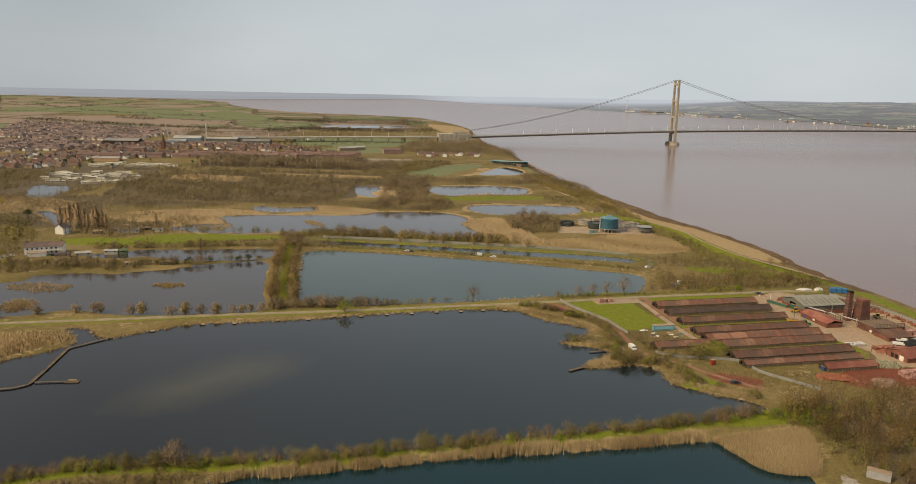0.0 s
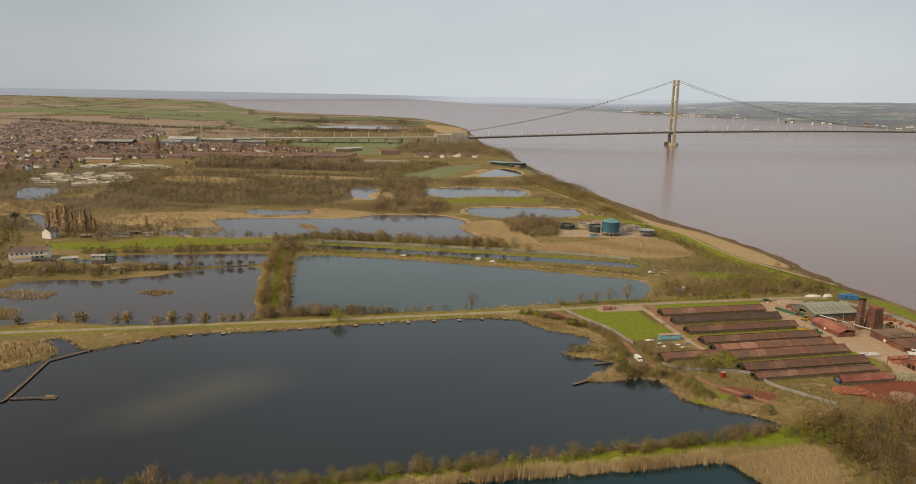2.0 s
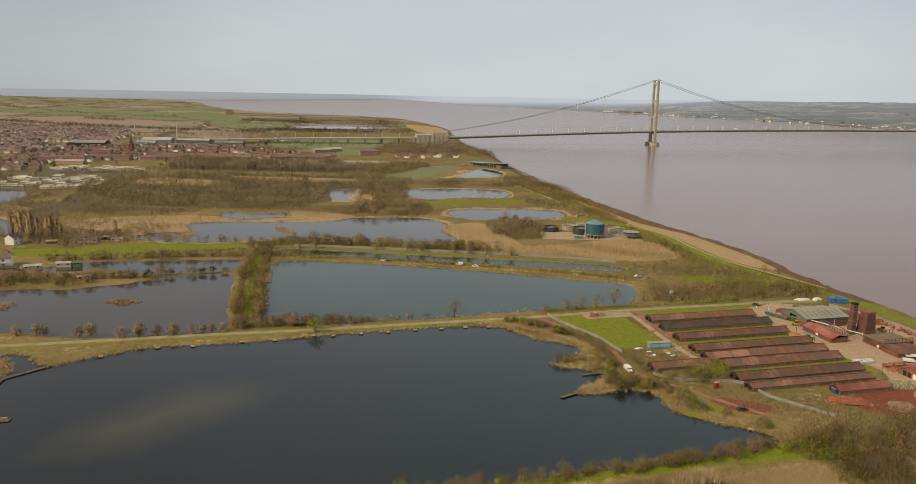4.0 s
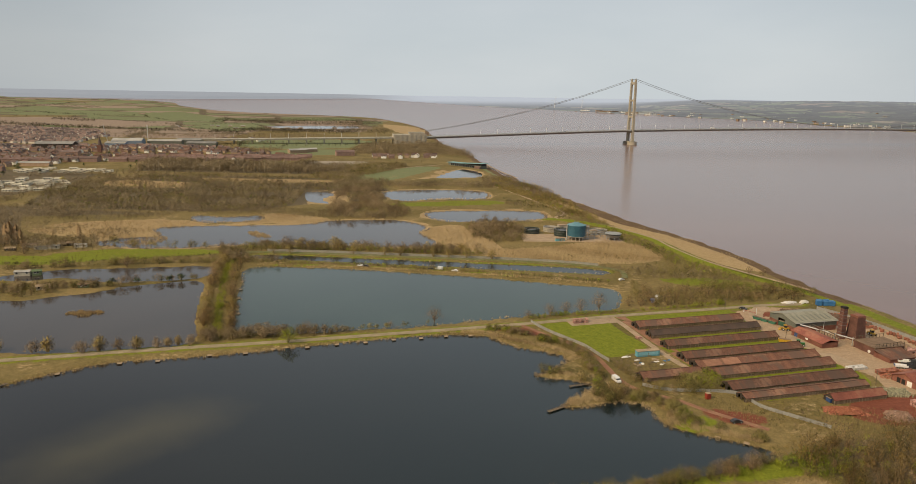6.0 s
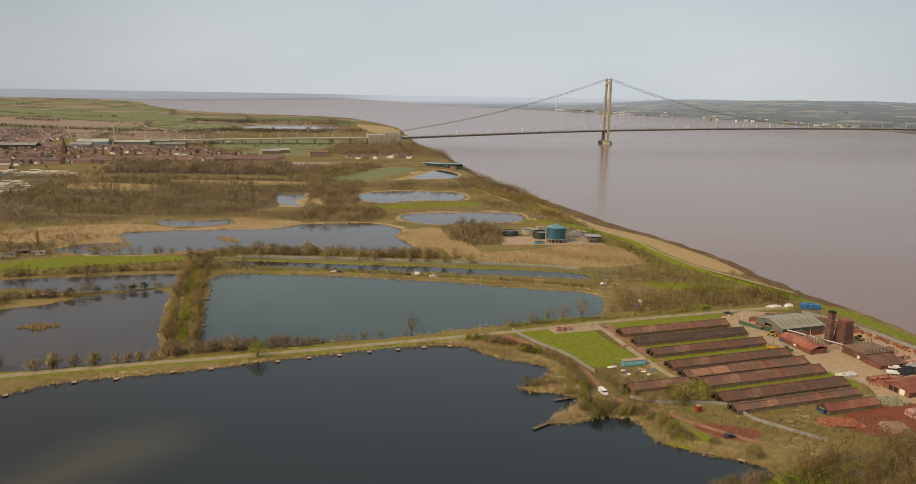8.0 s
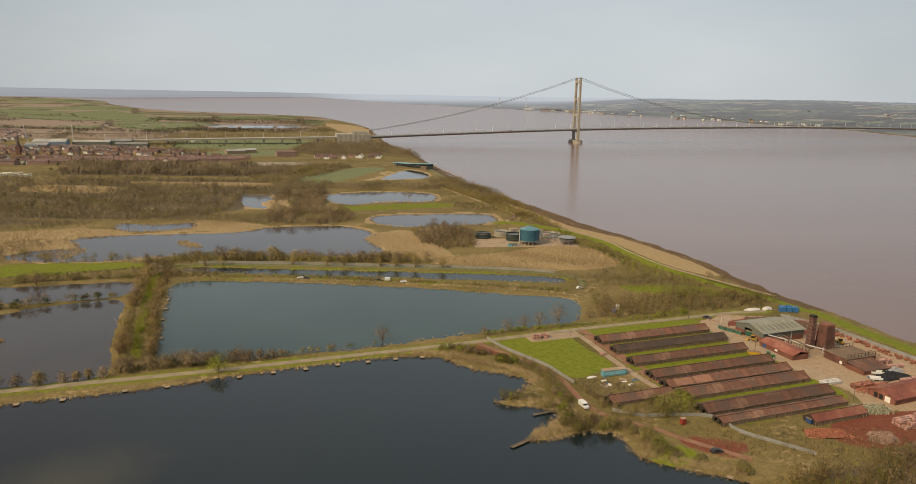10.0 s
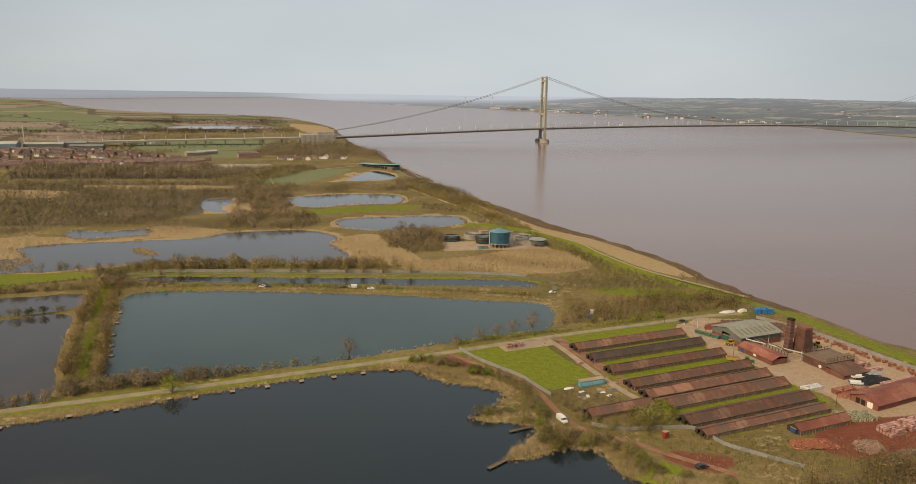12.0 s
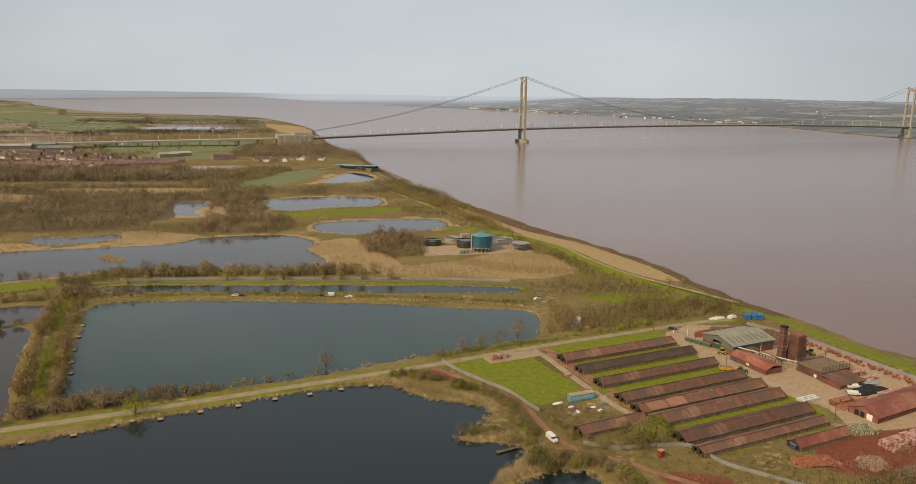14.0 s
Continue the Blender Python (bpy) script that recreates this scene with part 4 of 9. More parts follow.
def grow(name, kind, q, height, label, vary=0.3, seed=1, z=None, squash=1.0):
    """One object of many plants of a kind at the places q."""
    rng = np.random.RandomState(seed)
    q = np.asarray(q, float)
    if not len(q):
        return None
    zz = land_z(q) if z is None else np.full(len(q), z)
    protos, material = KINDS[kind]
    pick = rng.randint(0, len(protos), len(q))
    h = height * rng.uniform(1 - vary, 1 + vary, len(q)) * (1 + 0.5 * wobble(q[:, 0], q[:, 1], 75, seed + 3))
    a = rng.uniform(0, 6.28, len(q))
    wide = h * squash * rng.uniform(0.85, 1.2, len(q))
    tone = np.clip(0.5 + 1.5 * wobble(q[:, 0], q[:, 1], 60, seed) + rng.uniform(-0.35, 0.35, len(q)), 0, 1)
    chunks, tones, shades = [], [], []
    light = np.array([-0.5, -0.6, 0.65])
    for k, quad in enumerate(protos):
        tri, nrm = quad[:, :3], quad[:, 3]
        i = np.nonzero(pick == k)[0]
        if not len(i):
            continue
        c, s = np.cos(a[i])[:, None, None], np.sin(a[i])[:, None, None]
        x = (tri[None, :, :, 0] * c - tri[None, :, :, 1] * s) * wide[i][:, None, None] + q[i, 0][:, None, None]
        y = (tri[None, :, :, 0] * s + tri[None, :, :, 1] * c) * wide[i][:, None, None] + q[i, 1][:, None, None]
        w = tri[None, :, :, 2] * h[i][:, None, None] + zz[i][:, None, None]
        c, s = c[:, :, 0], s[:, :, 0]
        sh = np.stack([nrm[None, :, 0] * c - nrm[None, :, 1] * s, nrm[None, :, 0] * s + nrm[None, :, 1] * c, np.repeat(nrm[None, :, 2], len(i), 0)], -1).reshape(-1, 3)
        chunk = np.stack([x, y, w], -1).reshape(-1, 3, 3)
        # twigs and leaves turn their face to the light
        face = np.cross(chunk[:, 1] - chunk[:, 0], chunk[:, 2] - chunk[:, 0])
        turned = face @ light < 0
        chunk[turned] = chunk[turned][:, [1, 0, 2]]
        chunks.append(chunk.reshape(-1, 3))
        shades.append(np.repeat(sh, 3, 0))
        tones.append(np.repeat(tone[i], len(tri) * 3))
    v = np.concatenate(chunks)
    ob = mesh_object(name, v, np.arange(len(v)).reshape(-1, 3), material, True)
    ob.data.attributes.new("custom_normal", "FLOAT_VECTOR", "POINT").data.foreach_set("vector", np.concatenate(shades).astype(np.float32).ravel())
    ob.data.attributes.new("tone", "FLOAT", "POINT").data.foreach_set("value", np.concatenate(tones).astype(np.float32))
    return tagged(ob, label, "vegetation" if kind != "reed" else "reeds", kind="stuff") if label else ob


RED_WAY = spline([(36, 377), (48, 361), (58, 349.5), (65, 334), (68, 315), (71, 304), (77, 297), (88, 289), (94, 282), (104, 273), (112, 266)], closed=False)
SHED_BLOCK = np.array([(90, 385), (160, 404), (172, 300), (112, 285), (108, 303), (112, 310), (100, 345)], float)


def dry(q, margin=0.3):
    ok = np.ones(len(q), bool)
    for poly in PONDS.values():
        ok &= signed(q, poly, 20) > margin
    ok &= edge_distance(q, TRACK, False) > 3.2
    ok &= edge_distance(q, RED_WAY, False) > 2.2
    ok &= signed(q, SHED_BLOCK, 20) > -0.5
    ok &= signed(q, RIVER_PLAN, 60) > 1
    return ok


def scatter(poly, spacing, seed, margin=0.3, clump=0.0):
    """Jittered places inside a polygon, on dry land."""
    rng = np.random.RandomState(seed)
    poly = np.asarray(poly, float)
    lo, hi = poly.min(0), poly.max(0)
    gx, gy = np.meshgrid(np.arange(lo[0], hi[0], spacing), np.arange(lo[1], hi[1], spacing))
    q = np.stack([gx.ravel(), gy.ravel()], 1) + rng.uniform(-0.5, 0.5, (gx.size, 2)) * spacing
    q = q[inside(q, poly)]
    if clump and len(q):
        q = q[wobble(q[:, 0], q[:, 1], 14 * spacing, seed) > clump - 1]
    return q[dry(q, margin)] if len(q) else q


def along(line, spacing, width, seed, offset=0.0, margin=0.3, smooth_line=True):
    """Jittered places in a strip along a line."""
    rng = np.random.RandomState(seed)
    p = spline(line, closed=False, step=2) if smooth_line else np.asarray(line, float)
    seg = np.hypot(*np.diff(p, axis=0).T)
    s = np.concatenate([[0], np.cumsum(seg)])
    n = int(s[-1] / spacing)
    t = rng.uniform(0, s[-1], n)
    x, y = np.interp(t, s, p[:, 0]), np.interp(t, s, p[:, 1])
    i = np.clip(np.searchsorted(s, t) - 1, 0, len(seg) - 1)
    d = np.diff(p, axis=0)[i] / np.maximum(seg[i], 1e-6)[:, None]
    o = offset + rng.uniform(-0.5, 0.5, n) * width
    q = np.stack([x - d[:, 1] * o, y + d[:, 0] * o], 1)
    return q[dry(q, margin)] if len(q) else q


def clumps(spots, n, reach, seed):
    """Several places close round each spot."""
    rng = np.random.RandomState(seed)
    spots = np.asarray(spots, float)
    q = np.repeat(spots, n, 0) + rng.normal(size=(len(spots) * n, 2)) * reach * 0.5
    return away(q)


def away(q):
    """Places clear of the red path and the cars parked on it."""
    keep = edge_distance(q, RED_WAY, False) > 3.4
    for x, y in ((67.4, 307.4), (102.4, 271.3), (64.5, 301), (101, 266)):
        keep &= np.hypot(q[:, 0] - x, q[:, 1] - y) > 5.5
    return q[keep]


def gappy(line, spacing, seed, offset, width, share=0.65, n=5, reach=1.5):
    """Clumps of plants strung along a line with gaps between them."""
    q = along(line, spacing, width, seed, offset, -3)
    keep = np.random.RandomState(seed + 999).rand(len(q)) < share
    return clumps(q[keep], n, reach, seed + 7)


def clear(q):
    """Leave out the reed clearings of the reserve."""
    for i in (8, 10):
        q = q[signed(q, REEDBEDS[i], 20.0) > 3 * wobble(q[:, 0], q[:, 1], 20, i)]
    return q


def plant_all():
    # the nature reserve: bare willow and birch scrub
    wood_a = [(-400, 1000), (-221, 994), (-165, 985), (-108, 905), (-75, 890), (-67, 805), (-110, 780), (-125, 860), (-170, 865), (-165, 790), (-162, 745), (-199, 712), (-270, 705), (-420, 720), (-470, 860)]
    grow("reserve_scrub", "wood", clear(scatter(wood_a, 6.2, 1, clump=0.65)), 5.8, "bare brown willow scrub of the nature reserve", seed=1)
    grow("reserve_scrub_olive", "olive", clear(scatter(wood_a, 5.6, 2, clump=0.85)), 4.8, "olive budding bushes among bare scrub", seed=2)
    grow("clearing_reeds", "reed", np.concatenate([scatter(REEDBEDS[i], 2.6, 430 + i) for i in (8, 10)]), 1.7, "tan reed in clearings of the scrub", seed=430)
    wood_b = [(-450, 1040), (-337, 1036), (-197, 1032), (-148, 1085), (-190, 1120), (-334, 1150), (-470, 1160)]
    grow("birch_wood", "bare", scatter(wood_b, 6.0, 3), 11, "tall bare grey birches in a dense belt", seed=3)
    grow("birch_stems", "birch", scatter(wood_b, 9.0, 431), 12.5, "slender pale birch stems in a dense belt", seed=431)
    wood_c = [(-129, 850), (-88, 885), (-72, 800), (-60, 760), (-40, 740), (-36, 700), (-60, 682), (-115, 684), (-123, 765)]
    grow("pool_trees", "fine_bare", scatter(wood_c, 6.0, 4, clump=0.75), 8.2, "bare trees between the reserve pools", seed=4)
    grow("reserve_green", "leafy", scatter(wood_a, 15, 119, clump=0.9), 2.8, "green undergrowth among the bare scrub", seed=119)
    grow("reserve_tall_trees", "bare", scatter(wood_a, 15, 111, clump=0.8), 9.5, "taller bare trees above the scrub", seed=111)
    grow("lane_trees", "bare", scatter([(-345, 530), (-300, 520), (-262, 535), (-250, 548), (-275, 565), (-330, 560)], 5.5, 112), 8.0, "bare brown trees by the cottage", seed=112)
    grow("lake_edge_scrub", "scrub", scatter([(-300, 700), (-190, 694), (-110, 678), (-50, 676), (-40, 700), (-120, 720), (-200, 730), (-300, 740)], 4.0, 5), 4.5, "low scrub behind the reserve lake", seed=5)
    grow("meadow_scrub", "scrub", scatter([(-470, 560), (-260, 545), (-250, 600), (-330, 640), (-250, 690), (-430, 720), (-560, 700)], 5.6, 106, clump=0.8), 4.8, "thin brown scrub on the marsh", seed=106)
    wood_d = [(-470, 560), (-352, 545), (-330, 560), (-388, 665), (-270, 690), (-420, 720), (-560, 720)]
    grow("marsh_scrub", "scrub", scatter(wood_d, 5.8, 6, clump=0.6), 4.0, "bare brown marsh scrub", seed=6)
    grow("marsh_edge_scrub", "wood", scatter([(-430, 640), (-340, 650), (-255, 668), (-242, 692), (-190, 696), (-200, 715), (-330, 722), (-430, 720)], 6.5, 450, clump=0.95), 5.2, "bare brown scrub behind the reed beds", seed=450)
    grow("roadside_wood", "olive", scatter([(-440, 480), (-352, 470), (-345, 500), (-390, 560), (-480, 600)], 6.0, 7), 8, "budding trees beside the lane", seed=7)
    grow("roadside_thicket", "scrub", scatter([(-440, 380), (-330, 430), (-320, 455), (-352, 480), (-440, 470)], 5.0, 77), 6, "bare thicket by the white house", seed=77)
    grow("reed_pond_trees", "bare", scatter([(-150, 900), (60, 905), (95, 1000), (60, 1010), (45, 950), (-60, 940), (-140, 940)], 5.0, 8, clump=0.6), 6.5, "bare trees behind the reed pond", seed=8)
    grow("river_belt", "bud", scatter([(95, 1023), (117, 909), (132, 799), (145, 699), (150, 658), (131, 665), (112, 716), (92, 822), (62, 900), (58, 980)], 4.2, 9, clump=0.75), 5.6, "olive and brown scrub along the foreshore", seed=9)
    grow("river_belt_green", "leafy", scatter([(95, 1023), (117, 909), (132, 799), (145, 699), (150, 658), (131, 665), (112, 716), (92, 822), (62, 900), (58, 980)], 13, 10), 4.0, "green bushes along the foreshore", seed=10)
    haven = [(-195, 1000), (-120, 930), (-75, 945), (-125, 995), (-62, 1150), (-80, 1190), (-190, 1160), (-150, 1085)]
    grow("haven_trees", "olive", scatter(haven, 6.0, 411, clump=0.9), 7.0, "olive trees behind the haven", seed=411)
    grow("haven_bare_trees", "wood", scatter(haven, 7.0, 412), 7.5, "bare trees behind the haven", seed=412)
    shore_wood = [(40, 1010), (92, 1010), (118, 905), (128, 820), (105, 800), (90, 850), (70, 905), (55, 960)]
    grow("shore_wood", "wood", scatter(shore_wood, 6.0, 413, clump=0.8), 6.5, "bare trees behind the foreshore", seed=413)
    grow("shore_wood_olive", "olive", scatter(shore_wood, 6.5, 414, clump=0.8), 5.5, "olive trees behind the foreshore", seed=414)
    lane = [(64, 800), (100, 790), (120, 700), (140, 655), (128, 640), (105, 690), (100, 745), (60, 770)]
    grow("lane_scrub", "olive", scatter(lane, 5.5, 415, clump=0.9), 4.5, "olive scrub beside the reserve lane", seed=415)
    grow("lane_scrub_bare", "wood", scatter(lane, 6.5, 416, clump=0.9), 5.0, "bare scrub beside the reserve lane", seed=416)
    east = [(100, 500), (128, 500), (150, 512), (172, 478), (196, 462), (176, 462), (140, 470), (112, 480)]
    grow("lake_corner_scrub", "scrub", scatter(east, 4.0, 417, clump=0.7), 3.6, "brown scrub at the lake corner", seed=417)
    grow("lake_corner_olive", "olive", scatter(east, 5.0, 418, clump=0.8), 3.6, "olive scrub at the lake corner", seed=418)
    belt = [(13, 637), (33, 665), (60, 657), (63, 611), (60, 584), (36, 578), (20, 600)]
    grow("works_belt_olive", "fine_olive", scatter(belt, 7.0, 211), 5.5, "olive undergrowth beside the treatment works", seed=211)
    grow("works_belt", "fine_bare", scatter(belt, 5.4, 11), 8.0, "dense budding trees beside the treatment works", seed=11)
    bank = [(140, 645), (158, 598), (164, 552), (175, 514), (190, 480), (197, 464), (171, 478), (157, 510), (152, 560), (138, 595), (132, 632)]
    grow("bank_scrub", "olive", scatter(bank, 3.6, 12), 4.5, "olive thorn scrub below the floodbank", seed=12)
    grow("bank_scrub_green", "leafy", scatter(bank, 7.0, 13), 4.0, "green bushes below the floodbank", seed=13)
    ne = [(114, 455), (122, 440), (150, 448), (178, 462), (204, 448), (219, 437), (205, 428), (182, 424), (144, 413), (119, 411), (108, 411), (106, 421)]
    grow("works_scrub", "near_bare", scatter(ne, 4.8, 14, clump=0.85), 6.6, "budding scrub between lake and brickworks", seed=14)
    grow("works_scrub_budding", "fine_olive", scatter(ne, 5.5, 15), 4.6, "olive budding scrub between lake and brickworks", seed=15)
    # hedges and banks
    cause = [(-114, 362), (-121, 388), (-133, 430), (-145, 480), (-150, 512)]
    for side in (1, -1):
        rows = along(cause, 3.4, 3.0, 16 + side, side * 6.2, -3)
        grow("causeway_trees", "near_bare", rows, 6.8, "bare rounded hawthorns along the causeway", seed=16 + side, squash=1.0)
        grow("causeway_budding_trees", "fine_bud", along(cause, 9, 5.0, 36 + side, side * 5.0, -2), 6.4, "budding trees along the causeway", seed=18 + side)
        grow("causeway_bushes", "fine_olive", along(cause, 2.2, 5, 46 + side, side * 4.6, -2), 3.4, "budding bushes along the causeway", seed=19 + side)
    grow("causeway_green", "fine_leafy", along(cause, 1.0, 4.0, 20, 0, -1), 3.2, "low green growth on the causeway path", seed=20)
    road = [(-150, 553), (-100, 549), (-40, 544), (25, 538)]
    grow("road_hedge_olive", "olive", along(road, 1.5, 11, 221), 5.5, "olive bushes behind the roadside fence", seed=221)
    grow("road_hedge", "fine_bare", along(road, 2.2, 12, 21), 8.2, "bare trees behind the roadside fence", seed=21)
    grow("road_hedge_budding", "fine_bud", along(road, 4.0, 11, 321), 8.0, "budding willows behind the roadside fence", seed=321)
    grow("road_hedge_green", "leafy", along(road, 2.2, 6, 22, -3), 3.0, "green undergrowth behind the roadside fence", seed=22)
    tip = [(-150, 500), (-128, 502), (-112, 503), (-116, 512), (-140, 512), (-160, 545), (-172, 540)]
    grow("causeway_end_trees", "fine_bare", scatter(tip, 5.0, 322, -1), 7.0, "bare trees where the causeway meets the lane", seed=322)
    grow("causeway_end_olive", "fine_olive", np.concatenate([scatter(tip, 3.6, 323, -1), scatter([(-155, 535), (-130, 538), (-132, 552), (-158, 556)], 4.0, 324)]), 4.6, "olive bushes where the causeway meets the lane", seed=323)
    spit = [(-130, 498), (-100, 496), (-58, 493), (0, 482), (40, 474), (80, 463), (98, 456)]
    grow("spit_scrub", "olive", along(spit, 0.8, 4, 23, 5.5), 2.4, "low olive scrub on the spit", seed=23)
    grow("spit_reeds", "reed", along(spit, 0.6, 3, 324, 0.0, -1), 1.6, "dead reed and rough grass on the spit", seed=324)
    grow("spit_green", "leafy", along(spit, 2.0, 3, 24, 7), 2.0, "green growth on the spit", seed=24)
    ridge = [(-285, 425), (-250, 432), (-222, 437), (-203, 441), (-193, 447.5), (-175, 454), (-158, 459)]
    grow("west_spit_trees", "fine_bare", along(ridge, 3.4, 4, 25, 0, -3), 5.4, "bare trees on the spit between two ponds", seed=25)
    grow("west_spit_olive", "fine_olive", along(ridge, 2.0, 5, 125, 0, -3), 4.2, "olive bushes on the spit between two ponds", seed=125)
    grow("west_spit_bushes", "dark", along(ridge[2:], 8.0, 3, 26, 0, -3), 4.6, "dark evergreen bushes on the spit", seed=26)
    below = [(-340, 405), (-300, 404), (-262, 420), (-244, 414), (-225, 424), (-240, 436), (-262, 436), (-330, 432)]
    grow("house_thicket", "fine_bare", scatter(below, 6.0, 27), 6.0, "bare thicket below the white house", seed=27)
    grow("house_thicket_olive", "fine_olive", scatter(below, 5.0, 127), 4.2, "olive bushes below the white house", seed=127)
    bank_edge = [(-290, 474), (-260, 480), (-210, 493), (-160, 500)]
    grow("narrow_pond_hedge", "fine_olive", along(bank_edge, 1.6, 3, 28, 2), 4.2, "olive hedge above the narrow pond", seed=28)
    grow("narrow_pond_trees", "fine_bare", along(bank_edge, 4.5, 3, 128, 3), 5.8, "bare trees above the narrow pond", seed=128)
    grow("meadow_hedge", "hedgerow", along([(-300, 488), (-258, 496), (-207, 511), (-166, 524)], 1.0, 2, 228, 0), 2.2, "dark clipped hedge below the meadow", seed=228)
    grow("meadow_trees", "fine_olive", along([(-257, 551), (-235, 546), (-211, 545), (-191, 548), (-170, 545)], 5.5, 3, 29, 0, -3), 6.0, "small budding trees at the lake edge", seed=29)
    # beside the track
    spots = np.array([(-202, 335), (-186, 334), (-180, 335), (-165, 335), (-158, 336), (-151, 338), (-143, 339), (-134, 342), (-130, 343), (-121, 346), (-126, 345), (-215, 334), (-232, 328), (-206, 335), (-250, 320), (-258, 317)], float)
    grow("track_bushes", "fine_bare", clumps(spots, 4, 1.6, 30), 6.3, "bare rounded bushes along the lake side of the track", seed=30, squash=0.9)
    grow("track_bushes_olive", "fine_bud", clumps(spots[::2], 3, 1.6, 130), 5.6, "budding rounded bushes along the lake side of the track", seed=130, squash=0.9)
    grow("track_scrub", "fine_bare", along([(-118, 348), (-104, 352), (-88, 356), (-62, 361), (-50, 364)], 0.8, 8, 31, 3.0, -1), 5.2, "brown scrub beside the track", seed=31)
    grow("track_scrub_green", "fine_olive", along([(-114, 350), (-62, 362), (-30, 370), (-10, 377)], 1.0, 5, 32, 3.0, -1), 3.4, "olive scrub beside the track", seed=32)
    grow("track_hedge", "fine_leafy", along([(40, 386), (68, 394), (104, 402), (137, 411), (158, 416)], 0.8, 2.5, 33, 1.6), 2.3, "clipped green hedge beside the track", seed=33)
    grow("lake_bank_hedge", "near_bare", gappy(NEAR_BANK, 3.0, 34, 1.6, 3.0, 0.85, 4, 2.2), 4.0, "bare brambles along the bank between the lakes", seed=34, squash=0.85)
    grow("lake_bank_bushes", "near_olive", gappy(NEAR_BANK, 2.8, 35, 1.0, 3.4, 0.85, 4, 2.2), 4.5, "olive bushes along the bank between the lakes", seed=35, squash=0.95)
    grow("lake_bank_green", "fine_leafy", gappy(NEAR_BANK, 6.0, 36, 0.2, 3.0, 0.8, 4), 2.8, "fresh green bushes along the bank between the lakes", seed=36, squash=0.85)
    end = [(-200, 150), (-128, 178), (-86, 187), (-80, 178), (-100, 168), (-150, 140), (-220, 125)]
    grow("bank_end_bushes", "fine_olive", scatter(end, 3.6, 136), 4.2, "olive bushes where the bank widens", seed=136)
    grow("bank_end_scrub", "fine_bare", scatter(end, 4.2, 137), 4.2, "bare brambles where the bank widens", seed=137)
    # the wood by the brickworks
    right = [(104, 245), (115, 251), (130, 256), (150, 261), (180, 263), (230, 260), (230, 180), (150, 165), (128, 190), (120, 215), (116, 236)]
    grow("corner_wood", "near_bud", scatter(right, 6.4, 37), 8.8, "budding brown wood beside the brickworks", seed=37)
    grow("corner_wood_olive", "near_olive", scatter(right, 7.0, 138), 6.5, "olive budding trees of the wood", seed=138)
    grow("corner_wood_bare", "near_bare", scatter(right, 8.0, 38), 10.5, "bare trees of the wood", seed=38)
    edge = [(100, 240), (108, 244), (120, 252), (132, 250), (126, 236), (117, 232), (108, 236)]
    grow("wood_edge_green", "fine_leafy", scatter(edge, 2.6, 238), 3.6, "fresh green bushes at the edge of the wood", seed=238)
    grow("wood_edge_olive", "fine_olive", scatter([(104, 236), (126, 240), (128, 215), (122, 205), (114, 214), (113, 230)], 3.4, 239), 4.0, "olive bushes at the edge of the wood", seed=239)
    grow("corner_wood_green", "fine_leafy", scatter(right, 9.0, 39), 4.0, "green undergrowth of the wood", seed=39)
    pen = [(67, 318), (60, 312), (62, 300), (56, 292), (64, 292), (78, 292), (84, 288), (96, 300), (88, 304), (78, 308), (72, 322), (64, 334), (57, 338)]
    grow("point_willows", "fine_bud", away(scatter(pen, 3.6, 40)), 3.6, "yellow-brown willows on the lake point", seed=40)
    grow("point_scrub", "fine_bare", away(scatter(pen, 3.6, 41)), 2.8, "bare scrub on the lake point", seed=41)
    tip_spots = np.array([(38, 316), (40.5, 315.4), (43, 316), (46, 315.4), (49.5, 316)], float)
    grow("point_tip_bushes", "near_olive", clumps(tip_spots, 3, 1.2, 540), 4.2, "olive willows at the tip of the lake point", seed=540)
    grow("point_green", "fine_leafy", np.array([(44, 315.5), (41, 315.5), (58.5, 306), (57.5, 304.6), (59.4, 304.4), (88, 277), (84, 268)]), 4.0, "bright green bushes on the lake point", seed=42)
    thick = np.array([(57, 291), (63, 290.5), (68, 290), (73, 292), (61, 298), (66, 296), (60, 337), (61, 331), (60.5, 323), (53, 307.5), (84, 298), (91, 302), (95, 297), (93, 308)], float)
    grow("point_thicket", "near_olive", clumps(thick, 3, 3.0, 541), 5.2, "olive thicket on the lake point", seed=541)
    grow("point_bare_trees", "near_bare", clumps(thick[:10], 1, 3.0, 542), 6.0, "bare willows on the lake point", seed=542)
    rim = [(20, 372), (36, 362), (50, 350), (60, 338), (60, 316), (64, 304), (56, 292), (68, 293), (80, 288), (84, 278), (84, 270), (96, 266), (108, 258)]
    grow("point_bushes", "fine_olive", gappy(rim, 2.0, 440, -0.5, 5.0, 0.85, 4, 1.8), 3.5, "olive bushes along the lake point", seed=440)
    grow("point_bare_bushes", "fine_bare", gappy(rim, 3.0, 441, 1.0, 5.0, 0.8, 4, 1.8), 3.2, "bare brambles along the lake point", seed=441)
    grow("point_green_bushes", "fine_leafy", gappy(rim, 6.0, 442, 0.0, 5.0, 0.8, 4, 1.5), 3.2, "fresh green bushes along the lake point", seed=442)
